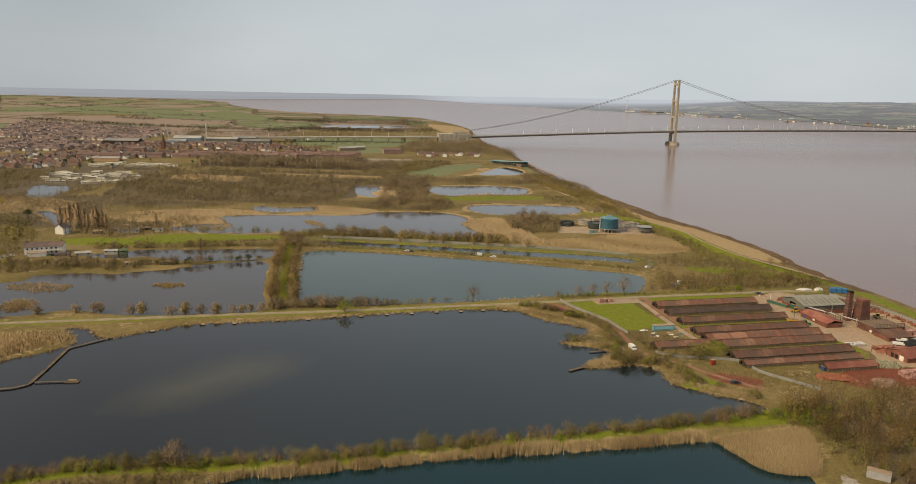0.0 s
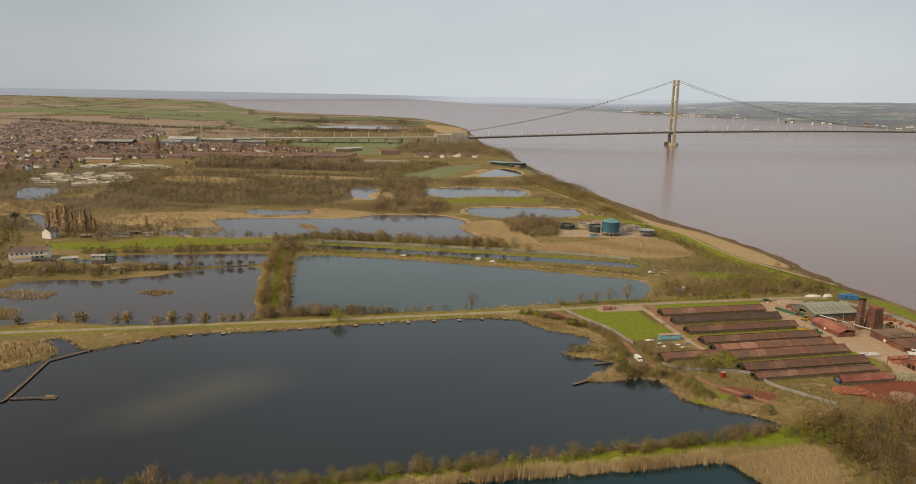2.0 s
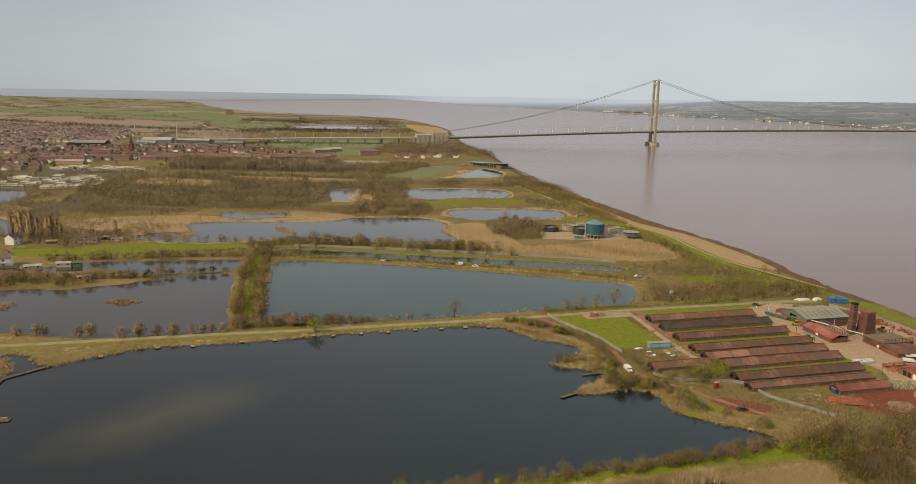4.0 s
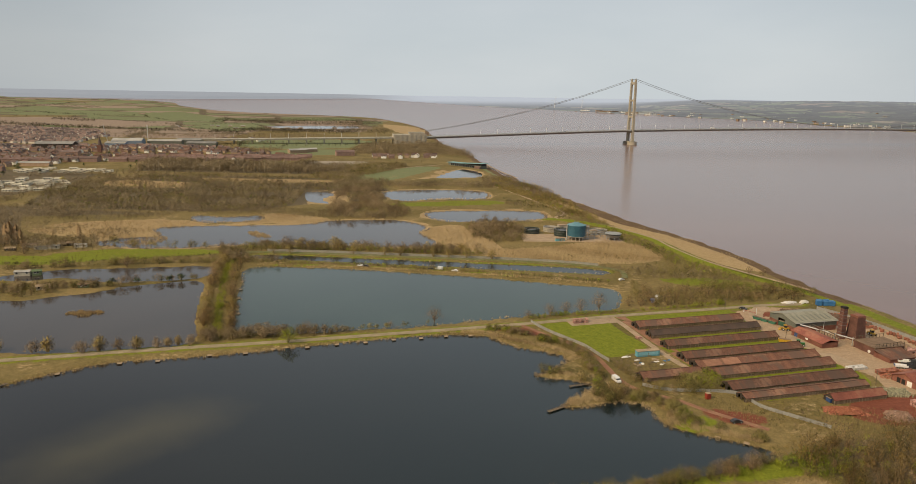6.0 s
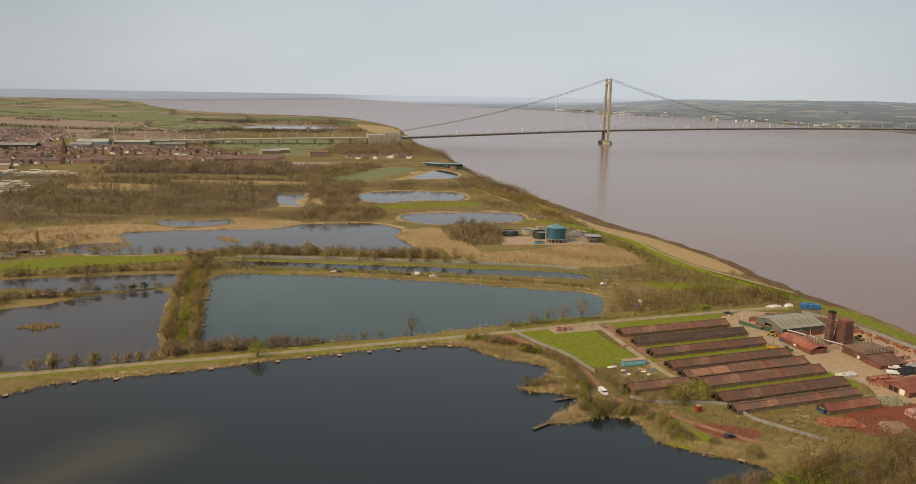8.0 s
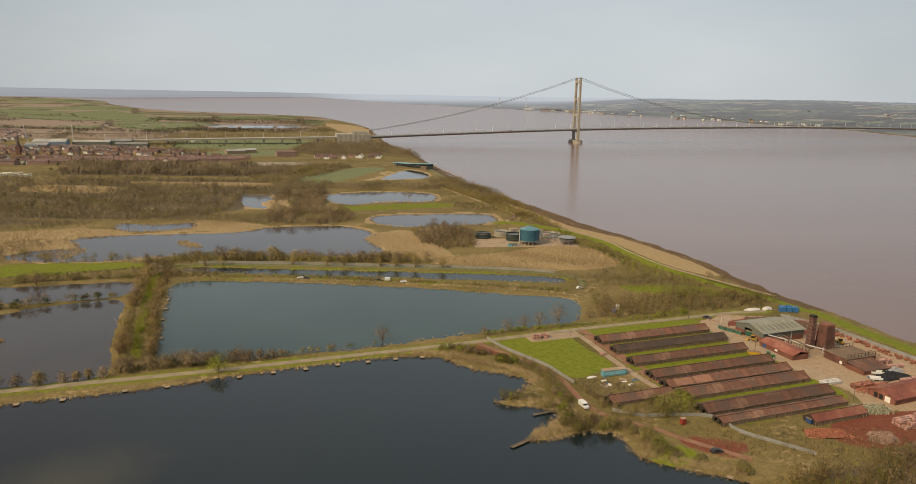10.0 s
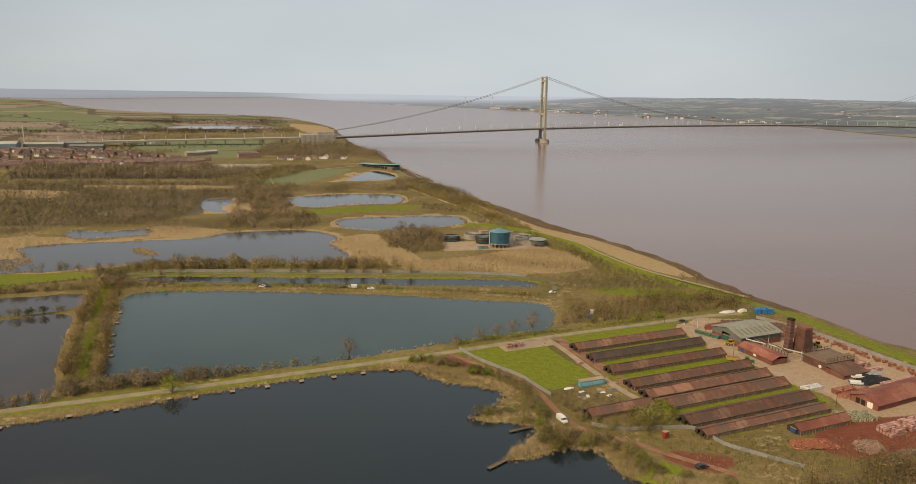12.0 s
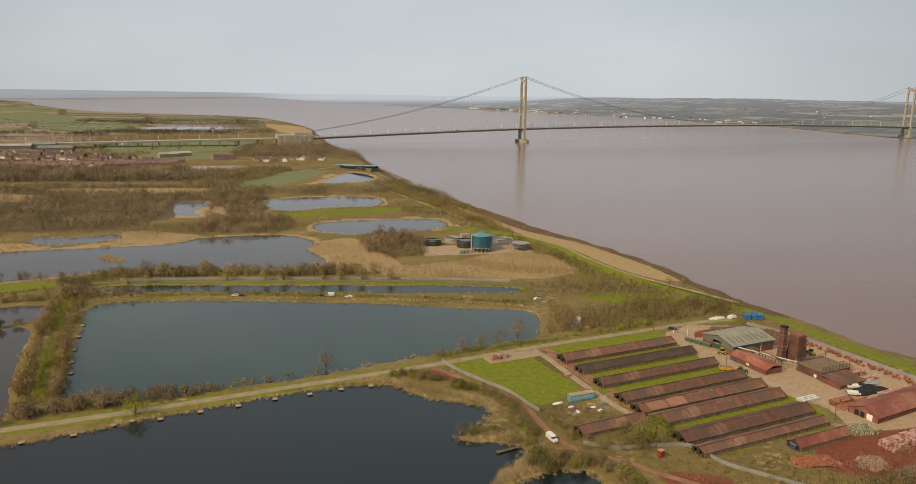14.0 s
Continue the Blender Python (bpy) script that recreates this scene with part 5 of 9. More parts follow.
    grow("shed_thicket", "fine_olive", scatter([(93, 298), (96, 310), (111, 315), (113, 306), (104, 297)], 2.2, 43), 5.0, "olive thicket beside the drying sheds", seed=43)
    grow("shed_thicket_green", "fine_leafy", scatter([(93, 298), (96, 310), (111, 315), (113, 306), (104, 297)], 3.4, 44), 4.4, "green bushes beside the drying sheds", seed=44)
    grow("waste_scrub", "fine_bare", scatter([(70, 330), (74, 318), (84, 310), (92, 304), (96, 320), (84, 332)], 2.8, 45), 2.2, "dead scrub on waste ground", seed=45)
    grow("rough_scrub", "fine_bare", scatter([(108, 262), (128, 270), (150, 268), (148, 284), (118, 286)], 4.0, 46), 1.6, "dead grass and scrub on waste ground", seed=46)
    # rough grass and low scrub on the open ground
    for k, (poly, sp) in enumerate((([(104, 262), (150, 266), (200, 272), (200, 282), (160, 284), (118, 290), (90, 300), (60, 345), (46, 376), (60, 340), (84, 300)], 1.5), ([(26, 505), (110, 490), (140, 500), (200, 462), (160, 480), (165, 540), (60, 545), (20, 540)], 2.6),
                                    ([(100, 430), (110, 412), (160, 420), (225, 440), (190, 480), (150, 500), (108, 495), (104, 450)], 2.2), ([(-300, 500), (-150, 500), (-140, 545), (-250, 560), (-340, 560)], 3.5),
                                    ([(-70, 690), (100, 745), (110, 800), (60, 900), (-60, 760)], 3.5), ([(100, 1000), (60, 900), (100, 800), (140, 660), (60, 655), (60, 700), (105, 745)], 3.5))):
        grow("rough_grass", "tuft", scatter(poly, sp, 300 + k), 1.1, "tufts of dry grass on open ground", seed=300 + k, vary=0.5)
        grow("low_scrub", "olive", scatter(poly, sp * 3.2, 310 + k, clump=0.8), 1.8, "low olive scrub on open ground", seed=310 + k, vary=0.5)
    grow("yard_edge_scrub", "fine_bare", scatter([(168, 270), (186, 276), (206, 280), (230, 290), (230, 262), (180, 262), (150, 262)], 3.4, 320), 3.0, "bare scrub beside the clay yard", seed=320)
    grow("yard_edge_olive", "fine_olive", scatter([(150, 262), (180, 268), (206, 278), (230, 285), (230, 262)], 4.4, 321), 3.6, "olive scrub beside the clay yard", seed=321)
    # reeds
    for k, (key, sp, h) in enumerate((("main_lake", 0.7, 1.25), ("teal_lake", 1.2, 1.2), ("reserve_lake", 1.1, 1.8), ("works_pond", 1.1, 1.8), ("reed_pond", 1.3, 1.8), ("dark_pool", 1.5, 1.8), ("canal", 1.6, 1.2))):
        closed = np.concatenate([PONDS[key], PONDS[key][:1]])
        grow("reed_fringe", "fine_reed" if key == "main_lake" else "reed", along(closed, sp, 3.0, 50 + k, -1.0, -1.2, False), h, "pale dead reeds along the water's edge", seed=50 + k, z=-0.55)
        if key == "main_lake":
            grow("reed_fringe", "fine_reed", along(closed, sp * 2, 3.0, 80 + k, 1.0, -1.2, False), h, "pale dead reeds along the water's edge", seed=80 + k, z=-0.55)
    cove = [(-6, 367), (14, 368), (31, 356), (48, 346), (58, 334), (52, 330)]
    grow("cove_reeds", "fine_reed", along(cove, 0.24, 4.0, 60, -1.5, -1), 1.9, "thick pale reeds round the cove", seed=60)
    grow("point_reeds", "fine_reed", along([(44, 314), (56, 311), (60, 303), (44, 286), (63, 291), (76, 289), (79, 280), (78, 270), (92, 263), (105, 256)], 0.22, 3.4, 61, 1.5, -1), 1.7, "thick pale reeds round the point", seed=61)
    front = np.array([(-84, 185), (-60, 192), (-34, 199), (-8, 206), (23, 213), (44, 217), (63, 222), (75, 225)])
    tufts = along(front, 0.1, 3.4, 62, -1.2, -1.5)
    gaps = np.array([(-84, 186.4), (-58, 192.3), (-45, 196), (-33, 198.8), (-20, 202.6), (-6, 206), (9, 209.5), (25, 213), (38, 216), (61, 221)])
    near_gap = np.min(np.hypot(tufts[:, None, 0] - gaps[None, :, 0], 0.3 * (tufts[:, None, 1] - gaps[None, :, 1])), 1)
    tufts = tufts[near_gap > 1.6 + 1.6 * wobble(tufts[:, 0], tufts[:, 1], 6, 3)]
    grow("front_reeds", "fine_reed", tufts, 2.8, "thick pale reeds along the front of the bank", seed=62, z=-0.5)
    grow("corner_reedbed", "fine_reed", scatter(REEDBEDS[2], 0.62, 63, -0.5), 2.1, "dense pale reed bed at the lake corner", seed=63)
    grow("island_reeds", "reed", scatter(REEDBEDS[4], 1.0, 64, -0.5), 1.9, "reed bed at the lake's west end", seed=64)
    grow("works_reedbed", "reed", scatter(REEDBEDS[0], 1.5, 65), 1.9, "brown reed bed below the treatment works", seed=65)
    grow("foreshore_reedbed", "reed", scatter(REEDBEDS[1], 2.4, 66, clump=0.9), 0.9, "pale reed bed on the foreshore", seed=66)
    for k in (3, 5, 6, 7):
        grow("marsh_reedbed", "reed", scatter(REEDBEDS[k], 2.2, 67 + k), 1.8, "pale reed bed beside the reserve lake", seed=67 + k)
    for k, isle in enumerate(REED_ISLANDS):
        rng = np.random.RandomState(90 + k)
        lo, hi = isle.min(0) - 2, isle.max(0) + 2
        q = rng.uniform(lo, hi, (1100, 2))
        grow("reed_island", "reed", q[signed(q, isle, 20) < 2.6 * wobble(q[:, 0], q[:, 1], 7, k)], 1.1, "clump of dead reed standing in the water", seed=90 + k, z=-0.6)
    # town, hills and far banks
    for k, (poly, sp, h) in enumerate((([(-190, 1355), (60, 1345), (30, 1480), (-180, 1460)], 9, 8), ([(-200, 1180), (-150, 1190), (-60, 1240), (30, 1290), (-150, 1270)], 9, 3.5), ([(-200, 1480), (20, 1480), (-10, 1690), (-180, 1680)], 9, 10),
                                       ([(-560, 1180), (-330, 1190), (-330, 1210), (-560, 1200)], 9, 7), ([(-480, 860), (-420, 850), (-400, 1010), (-470, 1030)], 8, 7),
                                       ([(-1000, 1780), (-480, 1800), (-300, 1850), (-300, 1960), (-700, 1960), (-1000, 1860)], 12, 8), ([(-560, 690), (-450, 690), (-455, 830), (-540, 850)], 8, 6),
                                       ([(-260, 2100), (-150, 2100), (-260, 2700), (-430, 2900), (-420, 2600)], 13, 8), ([(-420, 1380), (-330, 1340), (-330, 1460), (-420, 1480)], 10, 8))):
        grow("far_trees", "far_wood", scatter(poly, sp, 100 + k, clump=0.8), h, "bare trees round the town", seed=100 + k)
    for k, poly in enumerate(([(-640, 2580), (-300, 2560), (-240, 2750), (-300, 3000), (-520, 3150), (-950, 3050), (-880, 2750)], [(-620, 1980), (-160, 2090), (-180, 2340), (-300, 2300), (-480, 2230), (-600, 2330), (-720, 2150)], [(-620, 1600), (-470, 1740), (-440, 1560), (-420, 1460), (-560, 1440)])):
        grow("plain_wood", "hedgerow", scatter(poly, 11, 440 + k, clump=0.85), 6.5, "dark thickets on the low plain", seed=440 + k)
    grow("anchorage_wood", "wood", scatter([(-190, 1380), (-130, 1375), (-40, 1400), (30, 1370), (60, 1290), (105, 1200), (60, 1400), (30, 1480), (-50, 1590), (-190, 1550)], 7.5, 444), 9.5, "tall bare trees below the anchorage", seed=444)
    grow("lawn_trees", "bare", along([(-131, 1114), (-88, 1175), (-40, 1228)], 7, 3, 445), 4.5, "row of small bare trees above the lawn", seed=445)
    rim = []
    for k, (crop, g) in enumerate(FIELDS):
        rim.append(along(np.concatenate([g, g[:1]]), 7.0, 9, 460 + k, 0, -1, False))
    rim.append(along([(-2500, 4150), (-1900, 4100), (-1500, 3850), (-1195, 3650)], 3.0, 90, 480, 0, -1))
    rim.append(along([(-1950, 2900), (-1720, 2735), (-1480, 2690), (-1230, 2820)], 5.0, 14, 481, 0, -1))
    rim.append(along([(-1760, 3230), (-1500, 3270), (-1345, 3190), (-1180, 2810)], 5.0, 14, 482, 0, -1))
    grow("field_hedge", "hedgerow", np.concatenate(rim), 6.0, "dark hedgerows between the fields", seed=120)
    outskirts = [(-820, 700), (-640, 660), (-545, 690), (-548, 800), (-600, 930), (-740, 960)]
    grow("outskirt_wood", "olive", scatter(outskirts, 8, 133, clump=0.9), 7, "olive budding trees round the caravan park", seed=133)
    grow("outskirt_scrub", "wood", scatter(outskirts, 9, 134), 6, "bare trees round the caravan park", seed=134)
    grow("caravan_hedge", "wood", along([(-560, 690), (-500, 700), (-470, 705), (-455, 760), (-448, 850), (-440, 940), (-470, 990), (-560, 960)], 2.2, 14, 135), 6, "bare trees round the caravan park", seed=135)
    grow("garden_trees", "dark", scatter([(-760, 960), (-560, 960), (-340, 1200), (-560, 1290), (-780, 1250)], 42, 141), 7, "dark evergreens among the houses", seed=141)
    grow("hill_wood", "hedgerow", np.concatenate([scatter(p_, 10, 142 + i) for i, p_ in enumerate(([(-1500, 2160), (-900, 2060), (-560, 1960), (-560, 2010), (-900, 2110), (-1500, 2230)], [(-1350, 2420), (-1200, 2400), (-1190, 2470), (-1340, 2490)], [(-700, 2120), (-420, 2080), (-260, 2090), (-300, 2180), (-560, 2200)], [(-900, 2760), (-560, 2700), (-560, 2740), (-900, 2830)]))]), 9, "dark woods along the foot of the hills", seed=142)
    for k, poly in enumerate(([(-1250, 1560), (-790, 1480), (-430, 1290), (-330, 1200), (-560, 1200), (-640, 950), (-730, 980), (-760, 1280)], [(-1000, 1640), (-480, 1560), (-300, 1620), (-330, 1760), (-1000, 1800)], [(-640, 700), (-540, 690), (-545, 830), (-600, 930), (-660, 940)])):
        grow("town_trees", "far_wood", scatter(poly, 13, 130 + k, clump=0.9), 6.0, "bare garden trees among the houses", seed=130 + k)


def tree(x, y, h, kind, label, seed, crown=None, spread=0.5, twigs=480):
    """A single tree: a tapered forking trunk, and a crown of many twigs or leaf clumps."""
    rng = np.random.RandomState(seed)
    t = thing("tree", label, "tree", at_tree(x, y))
    k = 16
    a = np.arange(k) * 2.4 + rng.uniform(-0.3, 0.3, k)
    reach = np.sqrt((np.arange(k) + 0.5) / k)
    lean = reach * spread * rng.uniform(0.55, 1.1, k)
    fork = 0.07
    top = np.stack([np.cos(a) * lean, np.sin(a) * lean, (0.93 - 0.48 * reach ** 2.5) * rng.uniform(0.72, 1.06, k)], 1)
    bm = cylinder(0.02 * h, 0.014 * h, -0.3, h * (fork + 0.03), 7)
    for i in range(k):
        tube(bm, (0, 0, h * fork), tuple(top[i] * h * 0.8), 0.0045 * h, 5)
    part("trunk", bm, BARK, t, "grey-brown forking trunk")
    quad = crown_plant(seed, twigs, spread, 0.013, 12, 0.55, 0.0, 0.7) if kind == "bare" else leafy_plant(seed, 700, spread, 0.1, 0.032)
    tri = quad[:, :3]
    turned = np.cross(tri[:, 1] - tri[:, 0], tri[:, 2] - tri[:, 0]) @ np.array([-0.5, -0.6, 0.65]) < 0
    tri[turned] = tri[turned][:, [1, 0, 2]]
    v = tri.reshape(-1, 3) * h
    ob = mesh_object("crown", v, np.arange(len(v)).reshape(-1, 3), crown, True)
    ob.data.attributes.new("custom_normal", "FLOAT_VECTOR", "POINT").data.foreach_set("vector", np.repeat(quad[:, 3], 3, 0).astype(np.float32).ravel())
    ob.data.attributes.new("tone", "FLOAT", "POINT").data.foreach_set("value", np.full(len(v), rng.uniform(0.3, 0.8), np.float32))
    ob.parent = t
    return t


def at_tree(x, y):
    return Matrix.Translation((x, y, float(land_z(np.array([[x, y]]))[0])))


BARK = surface("grey_brown_bark", (0.19, 0.145, 0.1), (0.27, 0.21, 0.15), 0.8)
plant_all()
BARE_TREES = ((-70, 361, 8.0), (-9, 382, 10.0), (-97, 191, 10), (94, 239.5, 8), (53, 394, 8), (62, 398, 8), (71, 402, 8.5), (82, 407, 11), (41, 389, 6), (-31, 373, 4), (160, 258, 9), (190, 262, 9), (172, 264, 8),
              (-213, 486, 11), (-252, 484, 9), (-300, 520, 10), (205, 474, 6), (198, 480, 6), (100, 412, 7), (107, 413, 6))
for k, (x, y, h) in enumerate(BARE_TREES):
    tree(x, y, h, "bare", "bare spreading tree in early spring", 200 + k, TREE_TWIG, 0.55, 900 if k == 2 else 480)
for k, (x, y) in enumerate(((-128, 531.5), (-116, 531), (-47, 527.5), (-36, 527), (-12, 524.5), (-1, 523.5), (12, 522), (30, 519.5), (-70, 530))):
    tree(x, y, 8.5, "bare", "slim yellowish willow beside the fence", 240 + k, BUD, 0.42, 420)
tree(-76.5, 348.0, 9.6, "leafy", "bright green willow beside the track", 260, LEAF, 0.6)
tree(-336, 541, 8, "leafy", "dense dark evergreen beside the white house", 261, DARK_LEAF, 0.6)
tree(-398, 568, 13, "leafy", "tall dark conifer by the lane", 262, DARK_LEAF, 0.25)
for k, (x, y) in enumerate([(-358 + 3.9 * i, 549 + 1.5 * (i % 2)) for i in range(11)]):
    p = grow("poplar", "poplar", [(x, y)], 19, "", 0.1, 270 + k)
    tagged(p, "tall bare brown poplar in a row", "tree", "row of poplars")
p = grow("poplar", "poplar", [(-285, 566)], 14, "", 0.1, 279)
tagged(p, "lone slender poplar at the water's edge", "tree")
for k, (x, y) in enumerate(((-318, 425), (-292, 430), (-262, 436), (-490, 640), (-505, 655), (-480, 650), (-575, 930), (-480, 905), (-520, 690), (-540, 700), (-560, 730), (-590, 720), (-610, 760), (-530, 670), (-330, 438))):
    tree(x, y, 5.5 if k < 3 else 9, "leafy", "yellow-green willow in fresh leaf", 280 + k, WILLOW, 0.45)

# ---- the suspension bridge ----
T_SOUTH, T_NORTH = Vector((469.0, 1806.5, 0)), Vector((1850.0, 2088.0, 0))
ALONG = (T_NORTH - T_SOUTH).normalized()
BRIDGE_TURN = math.degrees(math.atan2(ALONG.y, ALONG.x))
SPAN, SIDE_S, SIDE_N = 1410.0, 530.0, 280.0


def deck_z(s):
    """Height of the road above the water, s metres north of the south tower."""
    if s < 0:
        return 34 - 19 * (-s / SIDE_S) ** 1.15 if s > -SIDE_S else 15 - 7 * min(1, (-s - SIDE_S) / 500)
    if s > SPAN:
        return 34 + 2 * (s - SPAN) / SIDE_N
    return 34 + 8 * 4 * (s / SPAN) * (1 - s / SPAN)


def deck_mesh(stations, profile):
    bm = bmesh.new()
    rings = []
    for s in stations:
        rings.append([bm.verts.new((s, y, deck_z(s) + z)) for y, z in profile])
    for a, b in zip(rings, rings[1:]):
        for i in range(len(a)):
            j = (i + 1) % len(a)
            bm.faces.new((a[i], a[j], b[j], b[i]))
    bm.faces.new(rings[0])
    bm.faces.new(rings[-1][::-1])
    bmesh.ops.recalc_face_normals(bm, faces=bm.faces)
    return bm


def cable_mesh(points, r=0.45):
    bm = bmesh.new()
    rings = []
    for p in points:
        rings.append([bm.verts.new((p[0], p[1] + math.cos(a) * r, p[2] + math.sin(a) * r)) for a in [k * math.pi / 3 for k in range(6)]])
    for a, b in zip(rings, rings[1:]):
        for i in range(6):
            bm.faces.new((a[i], a[(i + 1) % 6], b[(i + 1) % 6], b[i]))
    bmesh.ops.recalc_face_normals(bm, faces=bm.faces)
    return bm


def build_bridge():
    m = Matrix.Translation(T_SOUTH) @ Matrix.Rotation(radians(BRIDGE_TURN), 4, "Z")
    root = thing("suspension_bridge", "pale concrete suspension bridge with slender towers over the estuary", "bridge", m)
    for s, base in ((0.0, -4.0), (SPAN, -2.0)):
        bm = bmesh.new()
        for side in (-1, 1):
            y0, y1 = side * 12.5, side * 11.0
            rings = []
            for z, y, w in ((7, y0, 3.2), (34, y0, 3.0), (95, (y0 + y1) / 2, 2.7), (160, y1, 2.35)):
                rings.append([bm.verts.new((s + dx * w, y + dy * w, z)) for dx, dy in ((-1, -1), (1, -1), (1, 1), (-1, 1))])
            for a, b in zip(rings, rings[1:]):
                for i in range(4):
                    bm.faces.new((a[i], a[(i + 1) % 4], b[(i + 1) % 4], b[i]))
            bm.faces.new(rings[0][::-1])
            bm.faces.new(rings[-1])
        tower = part("tower", bm, CONCRETE, root, "tapered twin-legged concrete tower")
        for z, h in ((28, 4.5), (66, 5), (106, 5), (148, 6)):
            bm = boxes((s - 2.0, -12, z, s + 2.0, 12, z + h))
            bmesh.ops.bevel(bm, geom=bm.edges[:], offset=0.3, segments=1, affect="EDGES")
            part("cross_beam", bm, CONCRETE, tower)
        if s == 0:
            bm = cylinder(12, 12, base, 6.0, 32, s, -12.5)
            cylinder(12, 12, base, 6.0, 32, s, 12.5, bm)
            box(bm, s - 10, -14, 5.6, s + 10, 14, 7.4)
        else:
            bm = boxes((s - 8, -20, base, s + 8, 20, 8))
        part("pier", bm, CONCRETE, tower, "broad concrete pier at the tower foot")
        for side in (-1, 1):
            bm = cylinder(1.6, 1.3, 160, 162.5, 10, s, side * 11)
            part("cable_saddle", bm, CONCRETE, tower)
    # road deck: a shallow steel box with walkways
    prof = [(-14.2, 0), (-11, 0.9), (-11, 1.2), (11, 1.2), (11, 0.9), (14.2, 0), (11, -1.2), (8, -3.6), (-8, -3.6), (-11, -1.2)]
    stations = list(np.arange(-SIDE_S, SPAN + SIDE_N + 1, 44.4))
    deck = part("deck", deck_mesh(stations, prof), STEEL, root, "long grey steel road deck")
    for side in (-1, 1):
        part("parapet", deck_mesh(stations, [(side * 14.0 - 0.12, 0.2), (side * 14.0 + 0.12, 0.2), (side * 14.0 + 0.12, 1.5), (side * 14.0 - 0.12, 1.5)]), STEEL, deck)
        top = [(s, side * 11.0, 30 + (162 - 30) * (1 + s / SIDE_S) - 14 * 4 * (-s / SIDE_S) * (1 + s / SIDE_S)) for s in np.linspace(-SIDE_S, 0, 20)]
        mid = [(s, side * 11.0, 46 + (162 - 46) * (2 * s / SPAN - 1) ** 2) for s in np.linspace(0, SPAN, 60)]
        end = [(SPAN + s, side * 11.0, 162 - (162 - 40) * s / SIDE_N) for s in np.linspace(0, SIDE_N, 6)]
        part("main_cable", cable_mesh(top + mid[1:] + end[1:]), CABLE, root, "dark steel suspension cable")
    lamp_bm = boxes((-0.35, -0.35, 0, 0.35, 0.35, 10.5), (-0.3, -2.2, 10.5, 0.3, 2.2, 10.9))
    lamp = part("lamp_post", lamp_bm, LAMP_PAINT, deck, "pale grey lamp post")
    first = True
    for s in np.arange(-SIDE_S + 10, SPAN + 200, 42.0):
        post = lamp if first else lamp.copy()
        if not first:
            scene.collection.objects.link(post)
        first = False
        post.location = (s, 0, deck_z(s) + 1.2)
    # anchorage and approach viaduct
    anchor = thing("bridge_anchorage", "massive pale concrete anchorage block with ribbed sides", "bridge", m)
    part("block", boxes((-SIDE_S - 78, -19, -2, -SIDE_S, 19, 22)), CONCRETE, anchor)
    for k in range(7):
        part("rib", boxes((-SIDE_S - 74 + k * 11, -20, -2, -SIDE_S - 70 + k * 11, -19, 21)), CONCRETE, anchor)
    part("cable_housing", boxes((-SIDE_S - 40, -16, 22, -SIDE_S - 5, -7, 27), (-SIDE_S - 40, 7, 22, -SIDE_S - 5, 16, 27)), CONCRETE, anchor)
    via = thing("approach_viaduct", "low concrete road viaduct on paired columns", "bridge", m)
    line = list(np.arange(-SIDE_S - 78, -SIDE_S - 560, -40.0))[::-1]
    road = part("deck", deck_mesh(line, [(-13, -1.8), (-13.5, 1.6), (13.5, 1.6), (13, -1.8)]), CONCRETE, via)
    for s in line[1:-1]:
        for y in (-9, 6):
            part("column", boxes((s - 1.5, y, -1, s + 1.5, y + 3, deck_z(s) - 1.7)), CONCRETE, via)
    for s in line[::1]:
        post = lamp.copy()
        scene.collection.objects.link(post)
        post.parent = road
        post.location = (s, 0, deck_z(s) + 1.2)
    # vehicles crossing, mere dots from here
    for s, side, mat_, big in ((230, -5, WHITE_PAINT, 1), (90, -5, DARK_PAINT, 0), (520, 5, WHITE_PAINT, 0), (760, -5, WHITE_PAINT, 1), (905, -5, DARK_PAINT, 0), (-180, -5, DARK_PAINT, 0), (330, 5, RED_PAINT, 0)):
        w = Matrix.Translation((s, side, deck_z(s) + 1.22))
        lorry = thing("lorry" if big else "car", "pale vehicle crossing the bridge deck" if mat_ is WHITE_PAINT else "dark vehicle crossing the bridge deck", "vehicle", m @ w, "traffic on the bridge")
        if big:
            part("trailer", boxes((-6, -1.25, 1.0, 4.2, 1.25, 4.0)), mat_, lorry)
            part("cab", boxes((4.4, -1.2, 0.5, 6.4, 1.2, 3.2)), mat_, lorry)
        else:
            part("body", prism([(-2.1, 0.3), (-2.1, 0.9), (-1.5, 1.4), (0.6, 1.45), (1.2, 0.95), (2.1, 0.8), (2.1, 0.3)], -0.9, 0.9), mat_, lorry)
        for wx in ((-5, -3.6, 5.2) if big else (-1.3, 1.3)):
            part("wheel", boxes((wx - 0.35, -1.2 if big else -0.92, 0, wx + 0.35, 1.2 if big else 0.92, 0.9 if big else 0.6)), DARK_PAINT, lorry)


